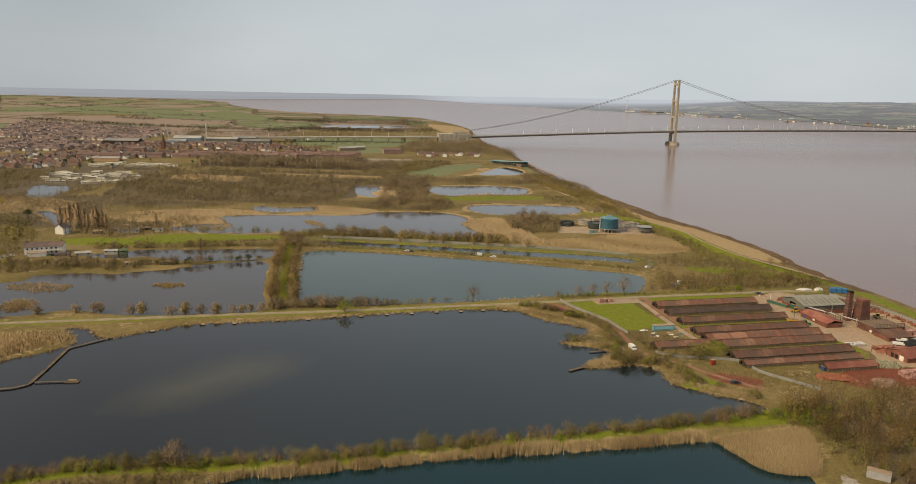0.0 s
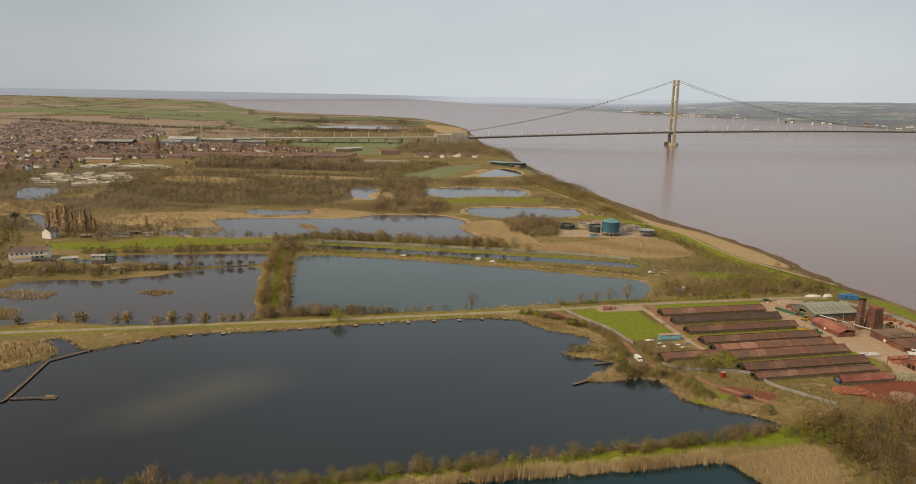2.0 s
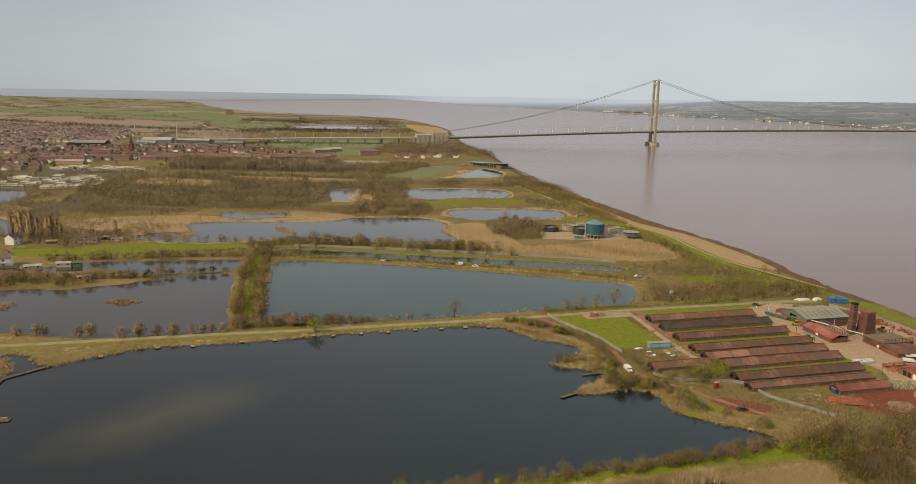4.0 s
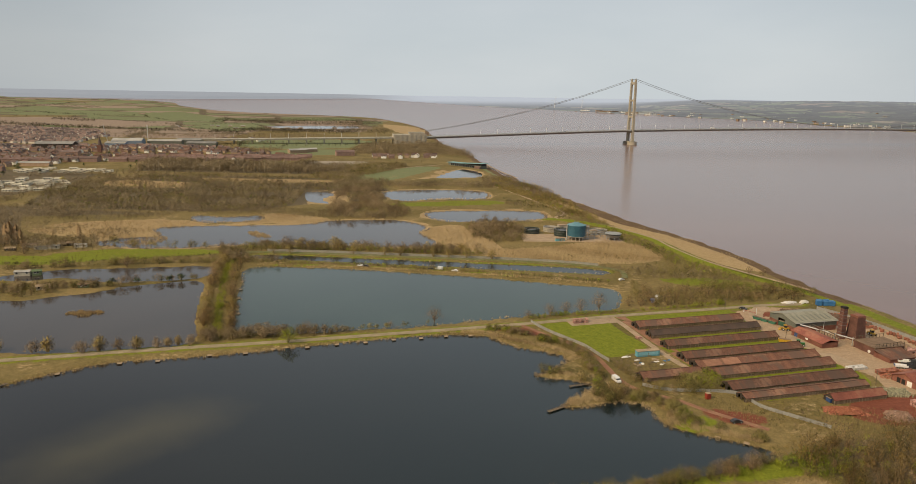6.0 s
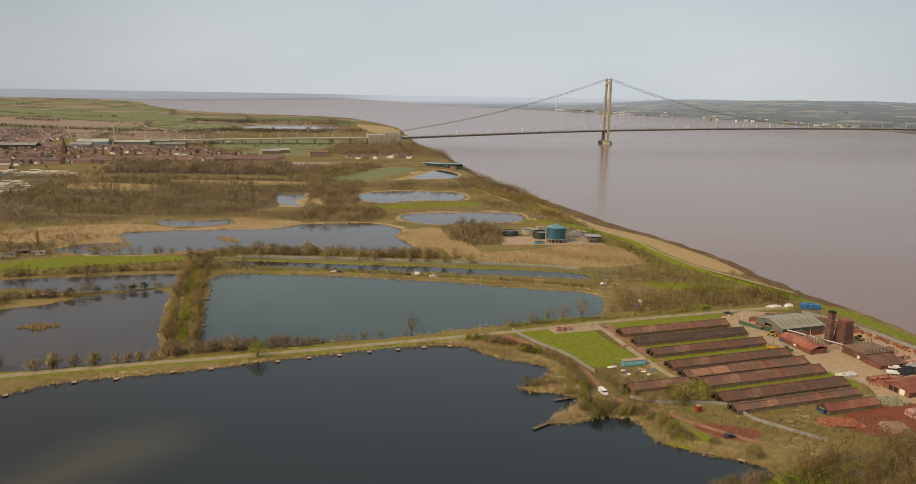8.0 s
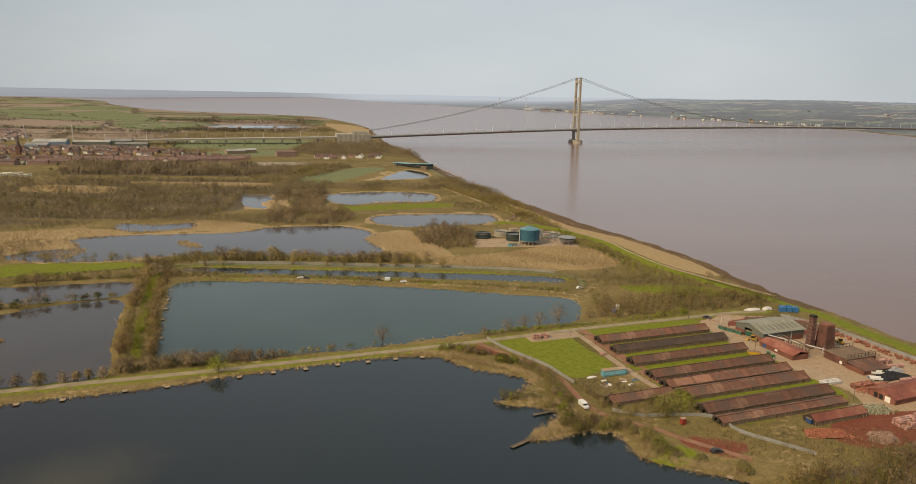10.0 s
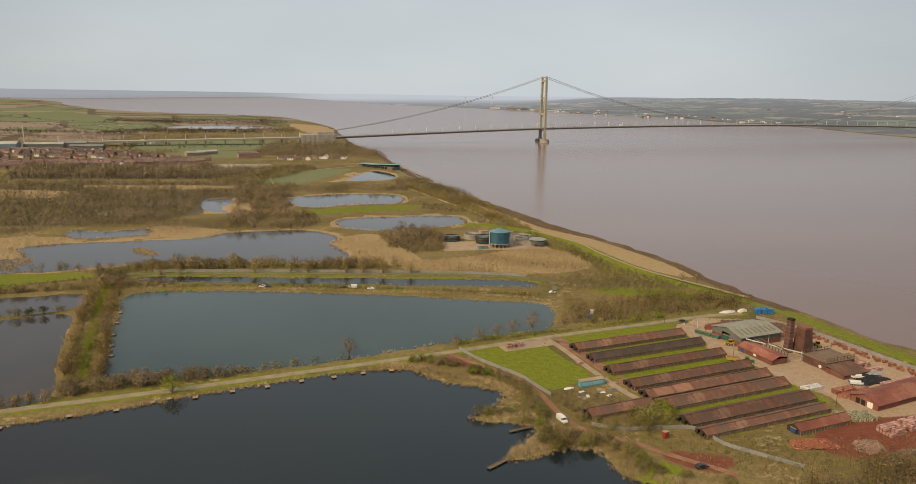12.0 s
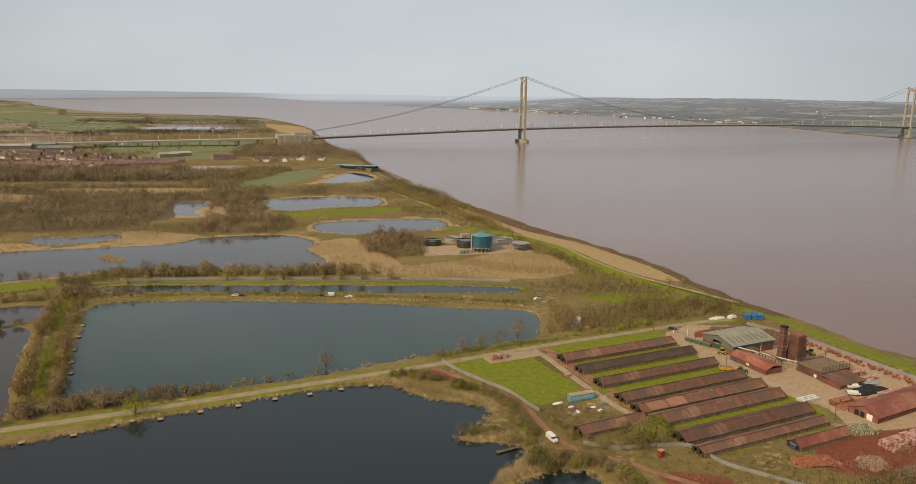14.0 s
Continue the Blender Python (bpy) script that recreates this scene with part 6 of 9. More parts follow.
LAMP_PAINT = surface("pale_grey_paint", (0.55, 0.55, 0.54), (0.62, 0.62, 0.6), 1, rough=0.5)
WHITE_PAINT = surface("white_vehicle_paint", (0.72, 0.72, 0.72), (0.8, 0.8, 0.8), 1, rough=0.3, bump=0, vary=0.05)
DARK_PAINT = surface("dark_vehicle_paint", (0.03, 0.03, 0.035), (0.05, 0.05, 0.055), 1, rough=0.35, bump=0, vary=0.2)
BLUE_PAINT = surface("blue_vehicle_paint", (0.03, 0.07, 0.2), (0.05, 0.1, 0.26), 1, rough=0.4, bump=0, vary=0.1)
RED_PAINT = surface("red_vehicle_paint", (0.3, 0.04, 0.03), (0.36, 0.06, 0.04), 1, rough=0.4, bump=0, vary=0.1)
build_bridge()

# ---- the brickworks ----
YARD_TURN = 14.0
YM = Matrix.Rotation(radians(YARD_TURN), 4, "Z")
TARP_BLUE = surface("blue_tarpaulin", (0.03, 0.13, 0.32), (0.06, 0.2, 0.42), 0.6, rough=0.5, vary=0.1)
TURQUOISE = surface("turquoise_paint", (0.1, 0.32, 0.4), (0.16, 0.4, 0.47), 0.6, rough=0.5, vary=0.1, stain=(0.25, 0.2, 0.15))
GREEN_PAINT = surface("green_skip_paint", (0.03, 0.11, 0.075), (0.05, 0.15, 0.1), 0.6, rough=0.6, vary=0.2)
YELLOW_PAINT = surface("yellow_machine_paint", (0.5, 0.3, 0.02), (0.6, 0.36, 0.04), 0.8, rough=0.45, vary=0.1, stain=(0.25, 0.17, 0.08))
TRACTOR_GREEN = surface("tractor_green_paint", (0.03, 0.14, 0.03), (0.05, 0.18, 0.04), 0.8, rough=0.4, vary=0.1)
RUBBER = surface("black_rubber", (0.018, 0.018, 0.018), (0.03, 0.03, 0.03), 2, rough=0.9)
GLASS = surface("dark_window_glass", (0.02, 0.025, 0.03), (0.03, 0.035, 0.04), 1, rough=0.08, bump=0, vary=0.1)
SHEET = surface("grey_green_roof_sheet", (0.25, 0.24, 0.18), (0.33, 0.315, 0.245), 0.15, rough=0.6, vary=0.05, stretch=(3, 0.3, 1))
CLAD = surface("grey_green_cladding", (0.13, 0.14, 0.12), (0.17, 0.18, 0.15), 0.4, rough=0.6, vary=0.05)
SKYLIGHT = surface("clouded_skylight", (0.14, 0.14, 0.11), (0.18, 0.18, 0.14), 0.4, rough=0.4, vary=0.1)
PINK_PACK = surface("pink_brick_pack", (0.42, 0.22, 0.18), (0.52, 0.32, 0.27), 0.9, vary=0.3, fine=9)
RED_PACK = surface("stacked_red_tiles", (0.28, 0.1, 0.06), (0.38, 0.17, 0.11), 0.9, vary=0.35, fine=9)
WHITE_PACK = surface("white_wrapped_pack", (0.55, 0.52, 0.49), (0.66, 0.63, 0.6), 0.9, vary=0.15)
COAL = surface("black_coal_heap", (0.012, 0.012, 0.014), (0.03, 0.03, 0.034), 0.6)
TARP_GREY = surface("grey_tarpaulin", (0.3, 0.3, 0.31), (0.4, 0.4, 0.41), 0.5, rough=0.5)
CLAY = surface("dumped_clay", (0.2, 0.13, 0.08), (0.3, 0.2, 0.13), 0.4)
SCRAP = surface("mixed_rubble", (0.15, 0.085, 0.06), (0.26, 0.17, 0.125), 0.8, vary=0.4)
SHARD = surface("broken_orange_tile", (0.3, 0.1, 0.05), (0.42, 0.17, 0.1), 0.8, vary=0.3)
GALV = surface("galvanised_fence_steel", (0.27, 0.27, 0.26), (0.35, 0.35, 0.34), 0.5, rough=0.55, vary=0.1)
GABLE_WOOD = surface("dark_shed_boards", (0.035, 0.028, 0.022), (0.07, 0.054, 0.04), 0.6, vary=0.3)
POST_WOOD = surface("bleached_post", (0.22, 0.165, 0.11), (0.34, 0.26, 0.18), 0.8, vary=0.3)
ROAD_FENCE = surface("pale_fence_panel", (0.3, 0.29, 0.25), (0.4, 0.38, 0.33), 0.5, vary=0.08)
SHUTTER = surface("brown_shutter_boards", (0.22, 0.155, 0.1), (0.34, 0.25, 0.165), 1.2, vary=0.2, stretch=(3, 1, 0.3))
SLAB = surface("worn_concrete_slab", (0.31, 0.225, 0.145), (0.41, 0.305, 0.205), 0.2, vary=0.08)


def at_uv(u, v, z=0.0, turn=0.0):
    return YM @ Matrix.Translation((u, v, z)) @ Matrix.Rotation(radians(turn), 4, "Z")


def at_xy(x, y, z=0.0, turn=0.0):
    return Matrix.Translation((x, y, z)) @ Matrix.Rotation(radians(turn), 4, "Z")


def gable_roof(length, width, eave, ridge, over=0.5, thick=0.18, seed=0, sag=0.0):
    """A tiled roof with a slightly uneven ridge and eaves."""
    rng = random.Random(seed)
    bm = bmesh.new()
    n = max(4, int(length / 4))
    rows = []
    for i in range(n + 1):
        x = -over + (length + 2 * over) * i / n
        dz = rng.uniform(-sag, sag)
        rows.append([(x, -over, eave - 0.15 + dz), (x, width * 0.25, (eave + ridge) / 2 - 0.1 + dz), (x, width / 2, ridge + dz), (x, width * 0.75, (eave + ridge) / 2 - 0.1 + dz), (x, width + over, eave - 0.15 + dz)])
    top = [[bm.verts.new(p) for p in r] for r in rows]
    low = [[bm.verts.new((p[0], p[1], p[2] - thick)) for p in r] for r in rows]
    for a, b in ((top, 1), (low, -1)):
        for i in range(n):
            for k in range(4):
                f = (a[i][k], a[i + 1][k], a[i + 1][k + 1], a[i][k + 1])
                bm.faces.new(f if b > 0 else f[::-1])
    for i in range(n):
        bm.faces.new((low[i][0], low[i + 1][0], top[i + 1][0], top[i][0]))
        bm.faces.new((top[i][4], top[i + 1][4], low[i + 1][4], low[i][4]))
    for i, flip in ((0, 1), (n, -1)):
        for k in range(4):
            f = (top[i][k], top[i][k + 1], low[i][k + 1], low[i][k])
            bm.faces.new(f if flip > 0 else f[::-1])
    return bm


POST_MESH = None


def drying_shed(m, length, width, eave, ridge, roof, label, seed):
    """A long low open-sided drying shed: tiled roof on rows of posts, boarded gables with doorways."""
    shed = thing("drying_shed", label, "shed", m, "brick drying sheds")
    part("roof", gable_roof(length, width, eave, ridge, 0.14, 0.12, seed=seed, sag=0.09), roof, shed, "sagging clay-tiled roof")
    part("ridge_cap", boxes((-0.4, width / 2 - 0.18, ridge - 0.03, length + 0.4, width / 2 + 0.18, ridge + 0.12)), ROOF_TILE, shed)
    global POST_MESH
    if POST_MESH is None:
        bm = boxes((-0.13, -0.13, 0, 0.13, 0.13, 1.0))
        POST_MESH = bpy.data.meshes.new("post")
        bm.to_mesh(POST_MESH)
        bm.free()
        POST_MESH.materials.append(POST_WOOD)
    n = int(length / 1.45)
    for i in range(n + 1):
        post = new("post", POST_MESH)
        post.parent = shed
        post.location, post.scale = (0.2 + (length - 0.4) * i / n, 0.1, 0), (1, 1, eave - 0.1)
    part("rail", boxes((0, 0.3, eave - 0.3, length, 0.48, eave - 0.1), (0, 0.05, 0.7, length, 0.15, 0.85)), WOOD, shed)
    part("drying_shutter", boxes((0, 0.16, 0.1, length, 0.26, eave - 0.32)), SHUTTER, shed, "dark slatted boards behind the posts")
    part("back_wall", boxes((0, width - 0.2, 0, length, width, eave - 0.1)), DARK_WOOD, shed)
    h = ridge - 0.2
    for x0, x1 in ((0.02, 0.2), (length - 0.2, length - 0.02)):
        bm = bmesh.new()
        outline = [(0.15, 0), (0.15, eave - 0.25), (width / 2, h), (width - 0.15, eave - 0.25), (width - 0.15, 0), (width * 0.8, 0), (width * 0.8, 1.9), (width * 0.62, 1.9), (width * 0.62, 0),
                   (width * 0.42, 0), (width * 0.42, 1.9), (width * 0.22, 1.9), (width * 0.22, 0)]
        a = [bm.verts.new((x0, y, z)) for y, z in outline]
        b = [bm.verts.new((x1, y, z)) for y, z in outline]
        bm.faces.new(a)
        bm.faces.new(b[::-1])
        for i in range(len(a)):
            j = (i + 1) % len(a)
            bm.faces.new((a[j], a[i], b[i], b[j]))
        bmesh.ops.recalc_face_normals(bm, faces=bm.faces)
        part("gable", bm, GABLE_WOOD, shed, "black boarded gable with doorways")
    return shed


SHEDS = [(337.4, 181.6, 243.2, 8.0, ROOF_TILE), (324.4, 181.6, 243.3, 6.9, ROOF_DARK), (309.7, 181.0, 242.3, 7.0, ROOF_TILE), (294.2, 180.4, 243.0, 7.6, ROOF_TILE), (283.8, 180.2, 242.8, 7.8, ROOF_TILE),
         (274.0, 180.0, 242.4, 8.2, ROOF_TILE), (260.3, 179.6, 241.0, 8.4, ROOF_TILE), (252.1, 179.4, 238.4, 6.0, ROOF_TILE)]
for k, (v, u0, u1, w, roof) in enumerate(SHEDS):
    shed = drying_shed(at_uv(u0, v), u1 - u0, w, 1.95, 3.65 if k < 7 else 2.9, roof, "long low drying shed with a brown clay-tiled roof" if roof is ROOF_TILE else "long low drying shed with a sooty dark tiled roof", k)
    if k == 4:
        for x in (3.5, 13.0):
            patch = part("tile_patch", boxes((0, 0, 0, 8.0, 3.7, 0.05)), ROOF_PATCH, shed, "patch of newer orange tiles")
            patch.matrix_local = Matrix.Translation((x, 0.0, 1.93)) @ Matrix.Rotation(math.atan2(1.7, w / 2), 4, "X")
drying_shed(at_uv(212.0, 242.6), 25.0, 5.6, 1.9, 3.7, ROOF_RED, "short shed with a patched red tiled roof", 20)
drying_shed(at_uv(150.5, 278.6), 28.0, 7.0, 1.7, 3.2, ROOF_TILE, "half-hidden shed with a brown tiled roof", 21)


def works_hall():
    hall = thing("works_hall", "large brick hall with a grey-green sheet roof", "building", at_uv(257.6, 316.8))
    L, W, e, r = 25.0, 18.8, 5.3, 7.5
    part("brick_wall", boxes((0, 0, 0, L, 0.35, 2.6), (0, W - 0.35, 0, L, W, 2.6), (L - 0.35, 0.35, 0, L, W - 0.35, 2.6), (0, 0.35, 0, 0.35, 7.5, 2.6), (0, 12.5, 0, 0.35, W - 0.35, 2.6)), BRICK, hall)
    part("cladding", boxes((-0.05, -0.05, 2.6, L, 0.3, e), (-0.05, W - 0.3, 2.6, L, W, e)), CLAD, hall, "grey-green profiled cladding")
    for x0, x1, door in ((0.0, 0.3, True), (L - 0.3, L, False)):
        bm = bmesh.new()
        o = [(0.3, 2.6), (0.3, e), (W / 2, r - 0.1), (W - 0.3, e), (W - 0.3, 2.6)]
        o += [(12.5, 2.6), (12.5, 4.4), (7.5, 4.4), (7.5, 2.6)] if door else []
        a = [bm.verts.new((x0, y, z)) for y, z in o]
        b = [bm.verts.new((x1, y, z)) for y, z in o]
        bm.faces.new(a)
        bm.faces.new(b[::-1])
        for i in range(len(a)):
            bm.faces.new((a[(i + 1) % len(a)], a[i], b[i], b[(i + 1) % len(a)]))
        bmesh.ops.recalc_face_normals(bm, faces=bm.faces)
        part("gable", bm, CLAD, hall)
    part("roof", gable_roof(L, W, e, r, 0.6, 0.25), SHEET, hall, "shallow sheet roof")
    for k in range(8):
        x = 1.8 + k * 2.9
        s = part("skylight", boxes((0, 0, 0, 0.8, 5.0, 0.06)), SKYLIGHT, hall)
        s.matrix_local = Matrix.Translation((x, 1.4, e + 0.38)) @ Matrix.Rotation(math.atan2(r - e, W / 2), 4, "X")
    part("gutter", boxes((-0.3, -0.85, e - 0.35, L + 0.3, -0.62, e - 0.12)), GALV, hall)
    part("downpipe", boxes((17, -0.2, 0, 17.35, 0, e)), LAMP_PAINT, hall)


works_hall()


def chimney(m, w0, w1, h, label, bands):
    c = thing("kiln_chimney", label, "chimney", m)
    bm = bmesh.new()
    lv = [0, h * 0.33, h * 0.66, h - 0.8]
    rings = []
    for z in lv:
        w = w0 + (w1 - w0) * z / h
        rings.append([bm.verts.new((dx * w / 2, dy * w / 2, z)) for dx, dy in ((-1, -1), (1, -1), (1, 1), (-1, 1))])
    for a, b in zip(rings, rings[1:]):
        for i in range(4):
            bm.faces.new((a[i], a[(i + 1) % 4], b[(i + 1) % 4], b[i]))
    bm.faces.new(rings[-1])
    part("shaft", bm, BRICK_DARK, c, "tapered sooty brick shaft")
    part("cap", boxes((-w1 / 2 - 0.2, -w1 / 2 - 0.2, h - 0.9, w1 / 2 + 0.2, w1 / 2 + 0.2, h - 0.3), (-w1 / 2, -w1 / 2, h - 0.3, w1 / 2, w1 / 2, h)), DARK_WOOD if bands else BRICK, c, "darkened chimney cap")
    if bands:
        for k in range(1, 9):
            z = h * k / 9.5
            w = w0 + (w1 - w0) * z / h + 0.14
            part("iron_band", boxes((-w / 2, -w / 2, z, w / 2, w / 2, z + 0.14)), CABLE, c)


chimney(at_xy(192.6, 362.6, 0, 14), 2.9, 2.2, 16.5, "tall square brick chimney with iron bands", True)
chimney(at_xy(199.3, 361.6, 0, 14), 6.4, 4.4, 12.5, "broad tapering dark red brick kiln stack", False)


def works_annex():
    a = thing("works_annex", "low brick annex with red tiled lean-to roofs", "building", at_uv(254.0, 295.0))
    part("wall", boxes((0, 0, 0, 0.3, 20, 2.3), (8.7, 0, 0, 9, 20, 3.0), (0.3, 0, 0, 8.7, 0.3, 2.6), (0.3, 19.7, 0, 8.7, 20, 2.6)), BRICK, a)
    part("roof", prism([(-0.4, 2.25), (-0.4, 2.4), (4.0, 4.0), (9.4, 3.1), (9.4, 2.95), (4.0, 3.82)], -0.4, 20.4), ROOF_RED, a)
    part("door", boxes((-0.06, 16, 0, -0.004, 18, 2.1)), BLUE_PAINT, a, "blue boarded door")
    part("window", boxes((-0.05, 9, 1.0, -0.004, 10.6, 1.9)), PLASTER, a, "white-painted window")
    for k in range(12):
        part("roof_post", boxes((9.5, 0.5 + k * 1.7, 0, 9.75, 0.75 + k * 1.7, 4.4)), WOOD, a)
    part("gantry", boxes((9.4, 0.3, 4.4, 9.9, 20, 4.6), (11.9, 0.3, 4.4, 12.4, 20, 4.6)), WOOD, a)
    conv = part("conveyor", boxes((0, -0.3, -0.15, 26, 0.3, 0.2)), LAMP_PAINT, a, "pale covered conveyor")
    conv.matrix_local = Matrix.Translation((5, 20.5, 4.8)) @ Matrix.Rotation(radians(-58), 4, "Z") @ Matrix.Rotation(radians(3), 4, "Y")
    for d in (8, 16, 24):
        part("conveyor_leg", boxes((5 + d * 0.53 - 0.15, 20.5 - d * 0.848 - 0.15, 0, 5 + d * 0.53 + 0.15, 20.5 - d * 0.848 + 0.15, 4.5)), STEEL, a)


works_annex()


def kiln_block():
    k = thing("kiln_building", "old brick kiln with an arched mouth and timber-railed roof", "building", at_uv(271.5, 282.0))
    part("body", boxes((0, 0, 0, 17, 12, 3.4)), BRICK_DARK, k)
    part("roof_slab", boxes((-0.3, -0.3, 3.4, 17.3, 12.3, 3.7)), CLAY, k, "dusty sand-coloured roof")
    for i in range(9):
        for y in (0.1, 11.8):
            part("post", boxes((0.3 + i * 2.05, y, 3.7, 0.5 + i * 2.05, y + 0.2, 5.4)), WOOD, k)
    part("rail", boxes((0, 0.1, 5.3, 17, 0.25, 5.45), (0, 11.8, 5.3, 17, 11.95, 5.45), (0, 0.1, 4.5, 17, 0.2, 4.6)), WOOD, k)
    bm = cylinder(0.75, 0.75, 0, 0.12, 24)
    bmesh.ops.rotate(bm, matrix=Matrix.Rotation(radians(90), 3, "Y"), verts=bm.verts)
    bmesh.ops.translate(bm, vec=(-0.15, 3.0, 1.0), verts=bm.verts)
    part("kiln_mouth", bm, PLASTER, k, "whitewashed round kiln mouth")
    part("lean_to", prism([(3, 2.0), (3, 2.15), (10, 3.3), (10, 3.12)], -0.2, 0), ROOF_RED, k)
    low = thing("lean_to_shed", "low brick lean-to with a brown tiled roof", "building", at_uv(270.5, 272.5))
    part("wall", boxes((0, 0, 0, 15, 0.3, 1.6), (0, 8.7, 0, 15, 9, 2.8), (0, 0.3, 0, 0.3, 8.7, 2.2), (14.7, 0.3, 0, 15, 8.7, 2.2)), BRICK, low)
    bm = bmesh.new()
    box(bm, -0.3, -0.3, 0, 15.3, 9.3, 0.16)
    bmesh.ops.transform(bm, matrix=Matrix.Translation((0, 0, 1.75)) @ Matrix.Rotation(radians(8), 4, "X"), verts=bm.verts)
    part("roof", bm, ROOF_TILE, low)


kiln_block()


def tile_shed():
    s = thing("tile_store", "long tile store with a bright red tiled roof", "building", at_uv(256.2, 246.4, 0, 3))
    L, W = 60.0, 11.5
    part("roof", gable_roof(L, W, 2.6, 5.0, 0.5, seed=3, sag=0.05), ROOF_RED, s)
    part("wall", boxes((0, 0, 0, L, 0.3, 2.6), (0, W - 0.3, 0, L, W, 2.6)), BRICK, s)
    o = [(0, 0), (0, 2.6), (W / 2, 4.8), (W, 2.6), (W, 0)]
    for x0, x1 in ((0, 0.3), (L - 0.3, L)):
        bm = bmesh.new()
        a = [bm.verts.new((x0, y, z)) for y, z in o]
        b = [bm.verts.new((x1, y, z)) for y, z in o]
        bm.faces.new(a)
        bm.faces.new(b[::-1])
        for i in range(len(a)):
            bm.faces.new((a[(i + 1) % 5], a[i], b[i], b[(i + 1) % 5]))
        bmesh.ops.recalc_face_normals(bm, faces=bm.faces)
        part("gable", bm, BRICK, s)
    part("door", boxes((-0.08, 2.2, 0, -0.01, 4.4, 2.3)), PLASTER, s, "white double door")
    # dark panels on the gable stand in for the shade inside two doorways
    part("opening", boxes((-0.06, 5.2, 0, -0.01, 6.8, 2.2), (-0.06, 7.4, 0, -0.01, 9, 2.2)), DARK_WOOD, s)


tile_shed()


# ---- stacks, heaps and machines in the yard ----
def pack_proto(mat_, label, w=1.15, d=1.0, h=1.05):
    p = thing("brick_pallet", label, "pallet", at_xy(0, 0, -50), "palletised bricks and tiles")
    for k in range(3):
        bm = bmesh.new()
        box(bm, -w / 2, -d / 2, 0.12 + k * h / 3, w / 2, d / 2, 0.12 + (k + 1) * h / 3 - 0.04)
        bmesh.ops.bevel(bm, geom=[e for e in bm.edges if abs(e.verts[0].co.z - e.verts[1].co.z) > 0.1], offset=0.06, segments=1, affect="EDGES")
        part("course", bm, mat_, p)
    part("pallet", boxes((-w / 2, -d / 2, 0, w / 2, d / 2, 0.1)), WOOD, p)
    return p


def stacks(m, nu, nv, tiers, mat_, label, seed, du=1.35, dv=1.2, gap=0.06):
    """Rows of palletised packs, the first made here and the others copied from it."""
    rng = random.Random(seed)
    proto = pack_proto(mat_, label)
    first = True
    for i in range(nu):
        for j in range(nv):
            for t in range(tiers):
                if t and rng.random() < 0.25 or rng.random() < gap:
                    continue
                w = m @ Matrix.Translation((i * du + rng.uniform(-0.05, 0.05), j * dv, 0.02 + t * 1.22)) @ Matrix.Rotation(rng.uniform(-0.05, 0.05), 4, "Z")
                if first:
                    proto.matrix_world = w
                    first = False
                else:
                    copy_thing(proto, w)


PACKS = ((at_uv(154.0, 354.0), 6, 2, 2, PINK_PACK, "pallet of pink bricks on the concrete pad"), (at_uv(174.6, 326.0), 2, 2, 1, PINK_PACK, "pallet of pink bricks on the concrete pad"),
         (at_uv(246.0, 269.5), 7, 3, 1, WHITE_PACK, "white-wrapped pallet beside the sheds"), (at_uv(255.0, 263.5), 9, 3, 1, RED_PACK, "pallet of red tiles in the yard"),
         (at_uv(287.0, 279.5), 7, 3, 2, PINK_PACK, "pallet of pink bricks in the yard"), (at_uv(285.0, 274.5), 10, 2, 1, PINK_PACK, "pallet of pink bricks in the yard"),
         (at_uv(281.0, 262.0), 14, 2, 1, PINK_PACK, "pallet of pink bricks beside the tile store"), (at_uv(241.5, 230.5), 7, 5, 2, PINK_PACK, "pallet of pink bricks by the red clay yard"),
         (at_uv(252.5, 231.0), 8, 5, 2, PINK_PACK, "pallet of pink bricks by the red clay yard"))
PACKS += ((at_uv(235.0, 246.6), 5, 2, 1, RED_PACK, "pallet of red tiles by the short shed"), (at_uv(262.0, 259.5), 6, 2, 2, RED_PACK, "pallet of red tiles in the yard"))
for k, args in enumerate(PACKS):
    stacks(*args, seed=k)
rng = random.Random(4)
proto = pack_proto(RED_PACK, "loose stack of red tiles along the fence")
line = spline([(210, 402), (218, 384), (225, 362), (231, 340), (236, 322)], closed=False, step=1)
seg = np.concatenate([[0], np.cumsum(np.hypot(*np.diff(line, axis=0).T))])
first = True
for s in np.arange(0, seg[-1], 2.0):
    for row in (0, 1.5, 3.0):
        if rng.random() < 0.35:
            continue
        x, y = np.interp(s, seg, line[:, 0]) - row, np.interp(s, seg, line[:, 1])
        w = at_xy(x + rng.uniform(-0.3, 0.3), y, 0.02, 70 + rng.uniform(-12, 12)) @ Matrix.Diagonal((1, 1, rng.uniform(0.8, 1.5), 1))
        if first:
            proto.matrix_world = at_xy(x, y, 0.02, 70)
            first = False
        else:
            copy_thing(proto, w)


